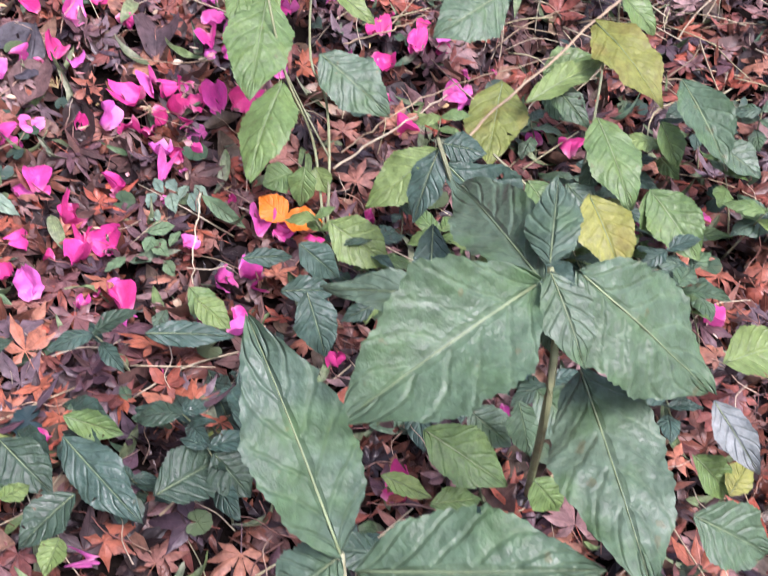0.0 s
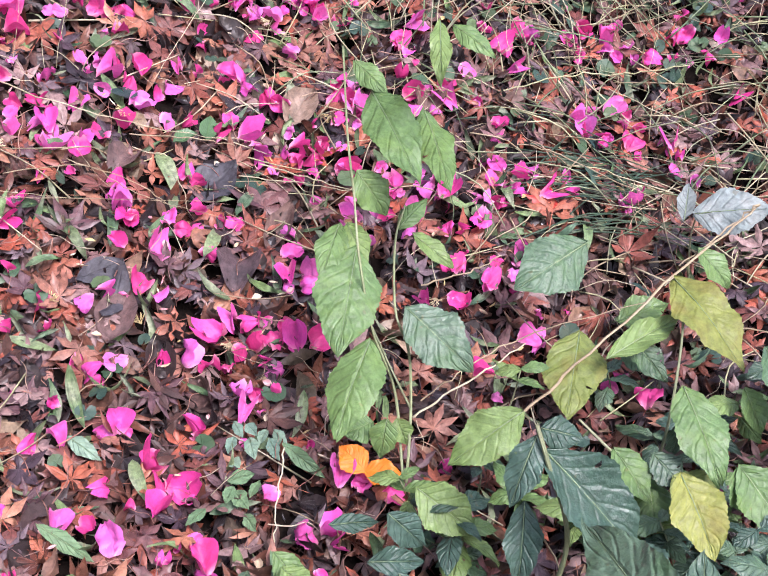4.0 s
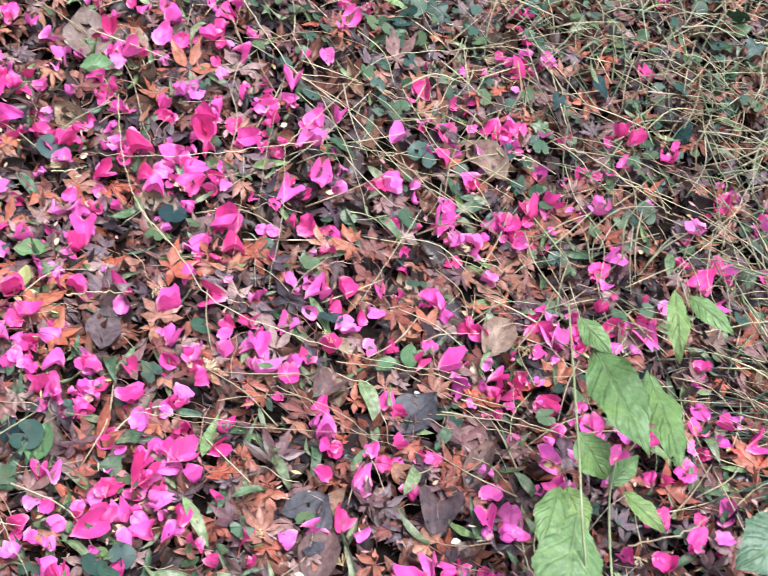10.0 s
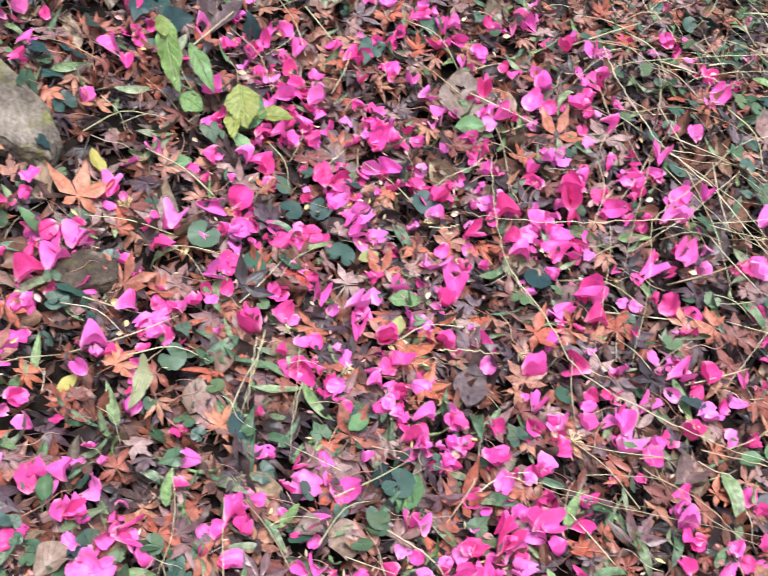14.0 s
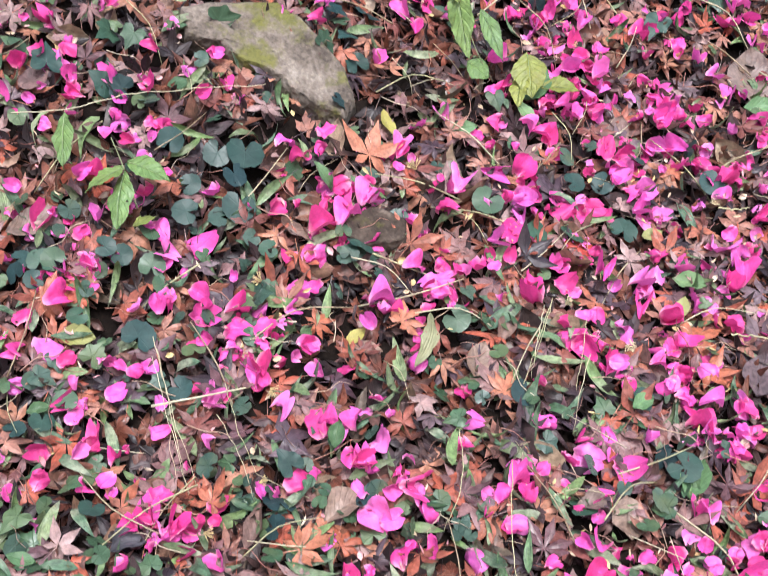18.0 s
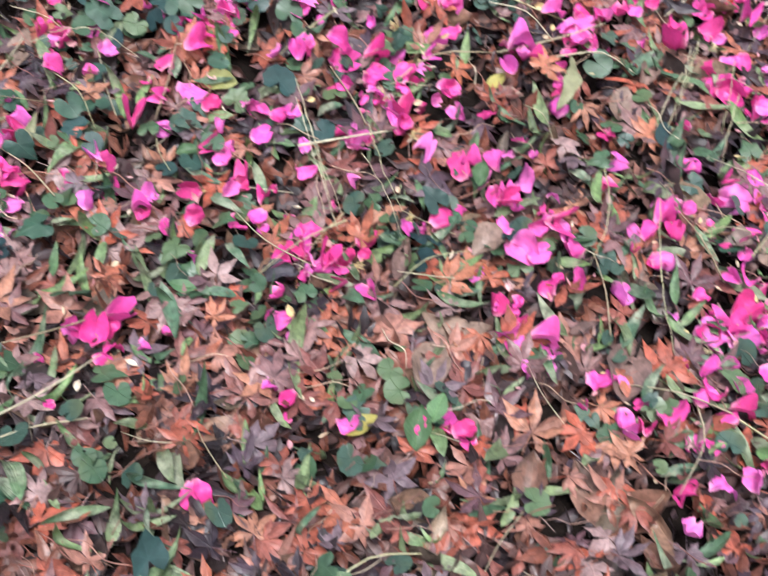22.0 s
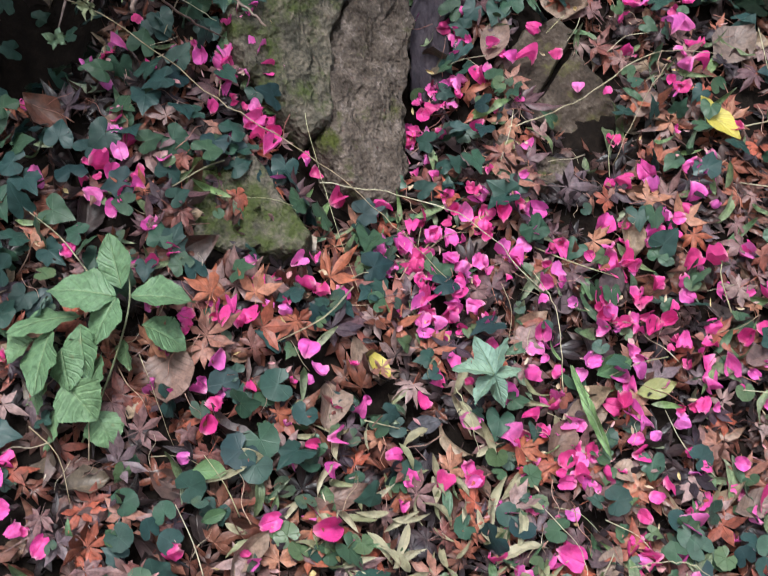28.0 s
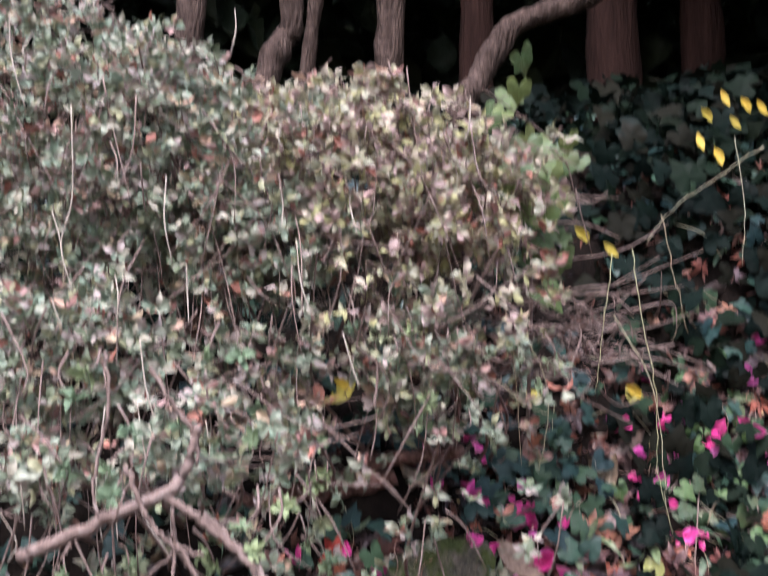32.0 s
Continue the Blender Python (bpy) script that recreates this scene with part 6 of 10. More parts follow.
fall("ivy_leaf", "dark green ivy leaf with pale veins", "leaf", IVIES, ivy_mat, on_bank, (0.03, 0.045), 20, 39, 0.74, "ivy leaves")
fall("ground_cover_leaf", "round dark green creeping leaf with a notched base", "leaf", ROUNDS, ivy_mat, on_slope, (0.028, 0.038), 14, 39, 0.86, "round creeping leaves")
fall("yellow_leaf", "olive-yellow fallen leaf on the litter", "leaf", OVALS[:2], yellow_mat, YELLOW_AT, (0.024, 0.03), 9, 40, 0.8, "yellow leaves")
fall("green_leaf", "smooth grey-green oval leaf on the litter", "leaf", OVALS[:2], herb_mat, GREEN_AT, (0.024, 0.03), 9, 41, 0.95)
fall("stamen_tuft", "pale yellow tuft of camellia stamens", "flower part", [tuft_shape(i) for i in range(3)], stamen_mat, TUFT_AT, (0.026, 0.032), 15, 42, 0.65, "stamen tufts")
fall("herb_leaf", "small fresh green weed leaf close to the ground", "leaf", OVALS[:2], herb_mat, HERB_AT, (0.03, 0.04), 12, 43, 0.95)
fall("bamboo_leaf", "pale dry pointed bamboo leaf on the litter", "leaf", LANCES, bamboo_mat, BAMBOO_AT, (0.022, 0.03), 14, 44, 1.0, "dry bamboo leaves")

RUST_AT = [(-0.304, 0.694, 28, 56), (-0.285, 0.648, 46, 45), (-0.187, 0.700, 43, 52), (-0.264, 0.610, 184, 48), (-0.146, 0.623, 86, 56), (-0.122, 0.595, 342, 42), (-0.164, 0.618, 157, 45), (-0.238, 0.795, 128, 40), (-0.280, 0.562, 310, 38), (-0.209, 0.631, 108, 36), (-0.060, 0.795, 310, 47), (-0.358, 0.864, 18, 47), (0.032, 0.861, 297, 43), (0.134, 0.785, 348, 36), (-0.036, 0.690, 81, 34), (-0.312, 0.622, 220, 40), (-0.142, 0.873, 326, 38), (0.379, 0.762, 201, 41), (0.281, 0.520, 260, 35)]
fall("maple_leaf", "large rust-red maple leaf beside the herbs", "leaf", MAPLES[:3] + MAPLES[6:8], orange_maple_mat, RUST_AT, (0.03, 0.036), 12, 45, 1.1, "fallen maple leaves")
fall("maple_leaf", "large wet purple maple leaf beside the herbs", "leaf", MAPLES[:3], dark_maple_mat, [(-0.263, 0.741, 190, 68), (-0.205, 0.549, 278, 51), (-0.243, 0.675, 227, 51), (-0.277, 0.797, 257, 40)], (0.028, 0.034), 9, 46, 1.1, "fallen maple leaves")

PETALS_BACK = [(-2.236, 0.909, 293, 33), (-2.249, 0.966, 41, 30), (-2.270, 0.913, 248, 26), (-2.251, 0.806, 133, 25), (-2.251, 1.105, 18, 44), (-2.281, 0.780, 0, 21), (-2.320, 0.742, 74, 28), (-2.188, 1.111, 339, 31), (-2.286, 1.060, 300, 24), (-2.567, 0.934, 240, 25), (-2.157, 1.119, 191, 39)]
RUST_BACK = [(-2.253, 0.740, 163, 63), (-2.246, 0.766, 11, 49), (-2.277, 0.851, 139, 43), (-2.128, 1.128, 250, 70), (-2.606, 0.778, 101, 66), (-2.266, 1.003, 211, 46), (-2.279, 0.765, 275, 35), (-2.302, 1.210, 276, 50), (-2.242, 0.899, 349, 40)]
fall("camellia_petal", "bright magenta-pink camellia petal lying on the bank behind the stone", "petal", PETALS, petal_mat, PETALS_BACK, (0.03, 0.04), 24, 51, 1.0, "fallen camellia petals")
fall("maple_leaf", "rust-red maple leaf lying among the ivy on the bank", "leaf", MAPLES, orange_maple_mat, RUST_BACK, (0.03, 0.04), 15, 52, 0.85, "fallen maple leaves")

IVY_BACK = [(-2.359, 0.73, 116, 42), (-2.302, 0.725, 192, 35), (-2.263, 0.732, 98, 33), (-2.271, 0.703, 43, 35), (-2.261, 0.765, 126, 44), (-2.263, 0.822, 107, 42), (-2.337, 0.75, 328, 33), (-2.259, 0.8, 235, 44), (-2.255, 0.853, 232, 42), (-2.248, 0.897, 253, 47), (-2.268, 0.978, 98, 45), (-2.505, 0.745, 45, 48), (-2.376, 0.706, 119, 34), (-2.448, 0.718, 358, 41), (-2.233, 0.709, 266, 40), (-2.248, 0.686, 242, 40), (-2.238, 0.748, 58, 38), (-2.243, 0.843, 49, 35), (-2.298, 1.062, 197, 53), (-2.331, 1.142, 193, 41), (-2.278, 1.077, 338, 38), (-2.252, 1.086, 173, 42), (-2.235, 1.127, 353, 39), (-2.268, 1.198, 254, 55)]
fall("ivy_leaf", "dark green ivy leaf on the bank behind the standing stone", "leaf", IVIES, ivy_mat, IVY_BACK, (0.045, 0.055), 22, 53, 0.95, "ivy leaves")

# ---- growing weeds: stems and leaves from base to tip ----
herb = thing("herb_plant", "tall green herb with large deeply ribbed oval leaves", "plant")
stem_part(herb, [(0.143, 0.499, -0.400), (0.096, 0.349, -0.118), (0.099, 0.356, -0.059), (0.097, 0.373, -0.018)], 0.0045, 0.003)
leaf_part(herb, (0.088, 0.368, -0.025), (-0.023, 0.316, -0.058), 0.078, "G")
leaf_part(herb, (0.114, 0.368, -0.021), (0.186, 0.336, -0.091), 0.073, "G")
leaf_part(herb, (0.092, 0.373, -0.026), (0.069, 0.498, -0.050), 0.048, "G")
leaf_part(herb, (0.097, 0.375, -0.016), (0.114, 0.428, -0.001), 0.031, "G")
leaf_part(herb, (0.095, 0.365, -0.015), (0.107, 0.328, -0.051), 0.029, "G")
leaf_part(herb, (0.071, 0.387, -0.051), (-0.024, 0.426, -0.065), 0.029, "G")
leaf_part(herb, (0.126, 0.380, -0.111), (0.128, 0.238, -0.130), 0.066, "G")
leaf_part(herb, (0.093, 0.369, -0.030), (0.101, 0.362, -0.074), 0.019, "G")
herb = thing("herb_plant", "tall green herb leaning towards the path with broad smooth leaves", "plant")
stem_part(herb, [(-0.060, 0.315, -0.405), (-0.036, 0.198, -0.062), (-0.034, 0.202, -0.005)], 0.004, 0.003)
leaf_part(herb, (-0.034, 0.202, -0.005), (-0.061, 0.267, 0.069), 0.044, "G")
leaf_part(herb, (-0.027, 0.196, -0.010), (0.063, 0.171, 0.010), 0.050, "G")
leaf_part(herb, (-0.035, 0.201, -0.006), (-0.063, 0.194, -0.025), 0.030, "G")
herb = thing("weed_stem", "slender weed with drooping ovate leaves on thin pale stems", "plant")
stem_part(herb, [(0.002, 0.864, -0.381), (0.012, 0.915, -0.319), (0.015, 0.966, -0.276), (0.003, 0.994, -0.241), (0.014, 1.097, -0.215), (0.034, 1.169, -0.210)], 0.0028, 0.002)
stem_part(herb, [(-0.001, 0.869, -0.382), (-0.004, 0.935, -0.307), (-0.026, 0.961, -0.242), (-0.037, 0.993, -0.166), (-0.038, 1.045, -0.117), (-0.041, 1.087, -0.067), (-0.036, 1.211, -0.016)], 0.0026, 0.0018)
stem_part(herb, [(0.012, 0.915, -0.319), (-0.011, 0.949, -0.275), (-0.026, 0.967, -0.240)], 0.002, 0.0015)
leaf_part(herb, (-0.038, 1.025, -0.177), (-0.067, 0.912, -0.232), 0.072, "E")
leaf_part(herb, (-0.054, 1.058, -0.162), (-0.079, 0.989, -0.190), 0.035, "E")
leaf_part(herb, (-0.045, 1.060, -0.164), (-0.029, 1.011, -0.194), 0.032, "E")
leaf_part(herb, (-0.032, 0.923, -0.226), (-0.075, 0.833, -0.278), 0.061, "E")
leaf_part(herb, (0.015, 0.985, -0.232), (0.079, 0.922, -0.274), 0.064, "G")
leaf_part(herb, (-0.006, 1.181, -0.059), (0.033, 1.042, -0.106), 0.058, "E")
leaf_part(herb, (0.053, 1.159, -0.075), (0.065, 1.026, -0.110), 0.041, "E")
leaf_part(herb, (-0.024, 1.203, -0.031), (0.011, 1.167, -0.056), 0.028, "E")
leaf_part(herb, (-0.030, 1.098, -0.119), (0.001, 1.080, -0.167), 0.042, "E")
leaf_part(herb, (0.024, 1.143, -0.226), (0.063, 1.182, -0.210), 0.028, "E")
leaf_part(herb, (0.039, 1.135, -0.229), (0.088, 1.111, -0.268), 0.027, "E")
leaf_part(herb, (0.240, 1.078, -0.221), (0.149, 1.028, -0.245), 0.075, "G")
leaf_part(herb, (-0.031, 0.916, -0.335), (-0.062, 0.908, -0.343), 0.038, "E")
leaf_part(herb, (-0.016, 0.902, -0.320), (-0.025, 0.884, -0.358), 0.032, "E")
leaf_part(herb, (-0.004, 0.910, -0.328), (0.005, 0.892, -0.349), 0.027, "E")
leaf_part(herb, (0.068, 1.154, 0.033), (0.057, 1.065, -0.004), 0.024, "E")
leaf_part(herb, (0.082, 1.147, 0.030), (0.122, 1.106, 0.008), 0.026, "E")
herb = thing("pale_weed", "weed with a broad pale grey-green leaf held over the grass", "plant")
stem_part(herb, [(0.420, 1.170, -0.344), (0.415, 1.175, -0.285), (0.415, 1.170, -0.245)], 0.002, 0.0015)
leaf_part(herb, (0.412, 1.170, -0.245), (0.500, 1.135, -0.222), 0.069, "W")
leaf_part(herb, (0.396, 1.163, -0.250), (0.421, 1.224, -0.232), 0.024, "W")
herb = thing("herb_plant", "low herb with yellowing leaves among green ones", "plant")
stem_part(herb, [(0.267, 0.837, -0.386), (0.283, 0.854, -0.315), (0.316, 0.930, -0.269), (0.348, 1.020, -0.253)], 0.003, 0.002)
stem_part(herb, [(0.267, 0.837, -0.386), (0.205, 0.812, -0.299), (0.177, 0.836, -0.277)], 0.003, 0.002)
leaf_part(herb, (0.337, 1.028, -0.244), (0.381, 0.906, -0.286), 0.070, "Y")
leaf_part(herb, (0.228, 1.019, -0.309), (0.190, 0.914, -0.346), 0.071, "Y")
leaf_part(herb, (0.289, 0.849, -0.254), (0.300, 0.750, -0.297), 0.057, "E")
leaf_part(herb, (0.252, 0.741, -0.269), (0.268, 0.672, -0.312), 0.056, "Y")
leaf_part(herb, (0.240, 0.949, -0.293), (0.343, 1.006, -0.285), 0.034, "E")
leaf_part(herb, (0.277, 0.979, -0.289), (0.314, 0.945, -0.330), 0.034, "G")
leaf_part(herb, (0.386, 1.085, -0.242), (0.421, 1.056, -0.282), 0.036, "E")
leaf_part(herb, (0.210, 0.812, -0.299), (0.236, 0.762, -0.330), 0.040, "E")
leaf_part(herb, (0.248, 0.800, -0.298), (0.272, 0.768, -0.318), 0.035, "G")
leaf_part(herb, (0.245, 0.793, -0.327), (0.240, 0.747, -0.349), 0.045, "E")
leaf_part(herb, (0.319, 0.761, -0.288), (0.336, 0.730, -0.327), 0.044, "E")
leaf_part(herb, (0.280, 0.827, -0.284), (0.281, 0.826, -0.325), 0.031, "G")
leaf_part(herb, (0.369, 0.871, -0.281), (0.383, 0.842, -0.320), 0.032, "E")
leaf_part(herb, (0.395, 0.895, -0.247), (0.414, 0.792, -0.291), 0.054, "G")
leaf_part(herb, (0.427, 0.843, -0.299), (0.462, 0.810, -0.319), 0.042, "G")
leaf_part(herb, (0.323, 0.763, -0.287), (0.358, 0.702, -0.330), 0.054, "E")
leaf_part(herb, (0.263, 0.773, -0.306), (0.302, 0.738, -0.327), 0.055, "Y")
leaf_part(herb, (0.289, 1.056, -0.323), (0.352, 1.067, -0.309), 0.042, "E")
leaf_part(herb, (0.279, 1.016, -0.326), (0.314, 0.981, -0.348), 0.035, "G")
herb = thing("herb_plant", "dark green herb with narrow ribbed leaves hanging over the litter", "plant")
stem_part(herb, [(0.107, 0.672, -0.392), (0.123, 0.671, -0.270), (0.103, 0.697, -0.191), (0.097, 0.719, -0.169)], 0.004, 0.003)
leaf_part(herb, (0.104, 0.707, -0.191), (0.183, 0.644, -0.272), 0.065, "D")
leaf_part(herb, (0.097, 0.715, -0.180), (0.070, 0.681, -0.229), 0.033, "D")
leaf_part(herb, (0.104, 0.725, -0.180), (0.141, 0.719, -0.190), 0.031, "D")
leaf_part(herb, (0.095, 0.723, -0.271), (0.083, 0.674, -0.331), 0.035, "D")
leaf_part(herb, (0.166, 0.686, -0.291), (0.215, 0.610, -0.314), 0.058, "D")
leaf_part(herb, (0.124, 0.864, -0.287), (0.045, 0.844, -0.336), 0.055, "E")
leaf_part(herb, (0.002, 0.782, -0.304), (0.055, 0.750, -0.339), 0.049, "E")
leaf_part(herb, (-0.031, 0.742, -0.294), (0.003, 0.737, -0.337), 0.033, "D")
leaf_part(herb, (-0.088, 0.749, -0.311), (-0.039, 0.760, -0.324), 0.019, "D")
leaf_part(herb, (-0.030, 0.663, -0.285), (-0.019, 0.633, -0.338), 0.040, "D")
leaf_part(herb, (0.053, 0.653, -0.289), (0.096, 0.620, -0.341), 0.044, "D")
leaf_part(herb, (-0.053, 0.711, -0.324), (0.000, 0.717, -0.336), 0.028, "D")
leaf_part(herb, (-0.182, 0.678, -0.330), (-0.102, 0.673, -0.341), 0.027, "D")
leaf_part(herb, (-0.142, 0.741, -0.335), (-0.115, 0.710, -0.359), 0.029, "E")
leaf_part(herb, (0.033, 0.682, -0.327), (0.000, 0.676, -0.338), 0.018, "D")
leaf_part(herb, (-0.242, 0.550, -0.316), (-0.182, 0.478, -0.345), 0.042, "D")
leaf_part(herb, (-0.167, 0.491, -0.329), (-0.113, 0.533, -0.342), 0.048, "D")
leaf_part(herb, (-0.119, 0.519, -0.322), (-0.095, 0.498, -0.353), 0.040, "D")
leaf_part(herb, (-0.289, 0.542, -0.301), (-0.253, 0.511, -0.336), 0.040, "D")
leaf_part(herb, (-0.228, 0.487, -0.312), (-0.270, 0.454, -0.328), 0.034, "D")
leaf_part(herb, (-0.244, 0.573, -0.315), (-0.200, 0.570, -0.342), 0.025, "E")
leaf_part(herb, (-0.094, 0.542, -0.324), (-0.084, 0.616, -0.331), 0.034, "D")
leaf_part(herb, (-0.282, 0.484, -0.304), (-0.265, 0.504, -0.315), 0.019, "E")
leaf_part(herb, (-0.238, 0.453, -0.320), (-0.247, 0.424, -0.323), 0.022, "E")
leaf_part(herb, (0.052, 0.497, -0.295), (0.111, 0.462, -0.331), 0.047, "E")
leaf_part(herb, (0.013, 0.473, -0.314), (0.051, 0.463, -0.337), 0.018, "E")
leaf_part(herb, (0.050, 0.457, -0.338), (0.092, 0.464, -0.349), 0.024, "E")
leaf_part(herb, (0.129, 0.445, -0.306), (0.149, 0.436, -0.336), 0.031, "E")
leaf_part(herb, (0.146, 0.511, -0.279), (0.179, 0.475, -0.303), 0.047, "G")
leaf_part(herb, (0.123, 0.487, -0.261), (0.129, 0.466, -0.301), 0.027, "G")
leaf_part(herb, (0.277, 0.472, -0.269), (0.299, 0.421, -0.298), 0.030, "W")
leaf_part(herb, (0.226, 0.372, -0.271), (0.283, 0.358, -0.309), 0.050, "G")
leaf_part(herb, (0.309, 0.525, -0.285), (0.366, 0.540, -0.285), 0.045, "E")
leaf_part(herb, (0.288, 0.431, -0.336), (0.314, 0.459, -0.332), 0.024, "Y")
leaf_part(herb, (0.262, 0.453, -0.310), (0.292, 0.443, -0.353), 0.032, "E")
leaf_part(herb, (-0.135, 0.714, -0.326), (-0.106, 0.694, -0.350), 0.028, "E")
leaf_part(herb, (0.091, 0.513, -0.296), (0.121, 0.493, -0.320), 0.036, "G")
herb = thing("seedling", "young weed with three pale green pointed leaves", "plant")
stem_part(herb, [(-1.354, 1.064, 0.037), (-1.377, 1.065, 0.111), (-1.408, 1.085, 0.139)], 0.0015, 0.001)
leaf_part(herb, (-1.377, 1.065, 0.111), (-1.399, 1.017, 0.091), 0.037, "E")
leaf_part(herb, (-1.376, 1.073, 0.115), (-1.327, 1.089, 0.093), 0.032, "E")
leaf_part(herb, (-1.375, 1.064, 0.106), (-1.351, 1.010, 0.052), 0.033, "E")
leaf_part(herb, (-1.349, 1.038, 0.048), (-1.333, 1.067, 0.053), 0.018, "Y")
leaf_part(herb, (-1.458, 1.063, 0.170), (-1.436, 1.025, 0.112), 0.027, "E")
herb = thing("seedling", "upright weed with two long pale leaves and a lobed yellow-green leaf", "plant")
stem_part(herb, [(-1.067, 1.543, 0.144), (-1.092, 1.519, 0.205), (-1.140, 1.566, 0.278)], 0.0015, 0.001)
leaf_part(herb, (-1.134, 1.551, 0.281), (-1.088, 1.489, 0.190), 0.039, "E")
leaf_part(herb, (-1.091, 1.544, 0.247), (-1.044, 1.515, 0.182), 0.025, "E")
leaf_part(herb, (-1.142, 1.553, 0.283), (-1.118, 1.523, 0.258), 0.021, "Y")
leaf_part(herb, (-1.023, 1.564, 0.185), (-0.999, 1.521, 0.135), 0.050, "Y")
leaf_part(herb, (-1.025, 1.551, 0.161), (-1.014, 1.504, 0.123), 0.029, "Y")
leaf_part(herb, (-0.996, 1.559, 0.141), (-0.944, 1.588, 0.133), 0.029, "Y")
leaf_part(herb, (-1.097, 1.516, 0.176), (-1.067, 1.520, 0.156), 0.036, "E")
herb = thing("star_seedling", "small seedling with a whorl of silvery green pointed leaves", "plant")
stem_part(herb, [(-1.746, 0.811, 0.163), (-1.739, 0.804, 0.193)], 0.0015, 0.001)
leaf_part(herb, (-1.739, 0.804, 0.193), (-1.773, 0.763, 0.201), 0.028, "S")
leaf_part(herb, (-1.739, 0.804, 0.193), (-1.779, 0.809, 0.232), 0.028, "S")
leaf_part(herb, (-1.739, 0.804, 0.193), (-1.750, 0.842, 0.228), 0.028, "S")
leaf_part(herb, (-1.739, 0.804, 0.193), (-1.722, 0.835, 0.196), 0.025, "S")
leaf_part(herb, (-1.739, 0.804, 0.193), (-1.737, 0.766, 0.164), 0.028, "S")
leaf_part(herb, (-1.739, 0.804, 0.193), (-1.716, 0.797, 0.158), 0.026, "S")
herb = thing("herb_plant", "pale green leafy weed with a dry stem beside the bank", "plant")
stem_part(herb, [(-2.021, 0.385, 0.142), (-1.998, 0.416, 0.228), (-2.006, 0.452, 0.301), (-2.029, 0.468, 0.352)], 0.002, 0.0015)
leaf_part(herb, (-2.020, 0.452, 0.321), (-2.052, 0.459, 0.378), 0.043, "P")
leaf_part(herb, (-2.017, 0.440, 0.313), (-2.072, 0.386, 0.319), 0.061, "P")
leaf_part(herb, (-2.005, 0.458, 0.312), (-1.965, 0.515, 0.300), 0.058, "P")
leaf_part(herb, (-2.011, 0.439, 0.312), (-2.006, 0.401, 0.261), 0.053, "P")
leaf_part(herb, (-2.047, 0.410, 0.288), (-2.095, 0.339, 0.271), 0.054, "P")
leaf_part(herb, (-2.050, 0.374, 0.279), (-2.030, 0.336, 0.214), 0.061, "P")
leaf_part(herb, (-2.031, 0.401, 0.283), (-2.002, 0.391, 0.228), 0.046, "P")
leaf_part(herb, (-2.033, 0.376, 0.259), (-2.007, 0.369, 0.218), 0.046, "P")
leaf_part(herb, (-1.996, 0.464, 0.276), (-1.972, 0.503, 0.243), 0.054, "P")
leaf_part(herb, (-1.998, 0.438, 0.264), (-1.989, 0.438, 0.230), 0.038, "P")
leaf_part(herb, (-2.018, 0.370, 0.223), (-1.989, 0.388, 0.183), 0.061, "P")
leaf_part(herb, (-2.077, 0.362, 0.262), (-2.090, 0.336, 0.235), 0.046, "P")
leaf_part(herb, (-1.997, 0.389, 0.218), (-2.004, 0.411, 0.253), 0.038, "P")
leaf_part(herb, (-2.046, 0.349, 0.227), (-2.041, 0.343, 0.186), 0.030, "P")
leaf_part(herb, (-2.138, 0.330, 0.395), (-2.103, 0.319, 0.340), 0.034, "P")
leaf_part(herb, (-2.159, 0.335, 0.412), (-2.180, 0.286, 0.389), 0.054, "P")
leaf_part(herb, (-2.160, 0.305, 0.389), (-2.165, 0.264, 0.362), 0.053, "P")
leaf_part(herb, (-2.033, 0.363, 0.189), (-2.028, 0.342, 0.145), 0.046, "P")
leaf_part(herb, (-2.000, 0.395, 0.184), (-1.977, 0.401, 0.145), 0.046, "P")

herb = thing("tall_grass", "single broad fresh green grass blade standing over the litter", "grass")
leaf_part(herb, (-1.610, 0.886, 0.092), (-1.700, 0.912, 0.186), 0.015, "F")
herb = thing("low_weed", "low weed with small pale grey-green leaflets over the litter", "plant")
leaf_part(herb, (-0.185, 0.951, -0.352), (-0.176, 0.929, -0.357), 0.012, "S")
leaf_part(herb, (-0.171, 0.948, -0.355), (-0.160, 0.933, -0.359), 0.014, "S")
leaf_part(herb, (-0.185, 0.929, -0.356), (-0.192, 0.906, -0.358), 0.013, "S")
leaf_part(herb, (-0.168, 0.929, -0.358), (-0.163, 0.899, -0.363), 0.017, "S")
leaf_part(herb, (-0.149, 0.941, -0.359), (-0.157, 0.918, -0.361), 0.012, "S")
leaf_part(herb, (-0.146, 0.929, -0.361), (-0.136, 0.898, -0.366), 0.015, "S")
leaf_part(herb, (-0.141, 0.941, -0.360), (-0.127, 0.918, -0.365), 0.014, "S")
leaf_part(herb, (-0.187, 0.898, -0.360), (-0.179, 0.887, -0.362), 0.014, "S")
leaf_part(herb, (-0.186, 0.860, -0.363), (-0.194, 0.838, -0.364), 0.015, "P")
leaf_part(herb, (-0.184, 0.853, -0.364), (-0.170, 0.830, -0.367), 0.018, "P")
leaf_part(herb, (-0.168, 0.845, -0.366), (-0.157, 0.868, -0.366), 0.011, "P")
leaf_part(herb, (-0.173, 0.823, -0.367), (-0.162, 0.800, -0.369), 0.014, "P")
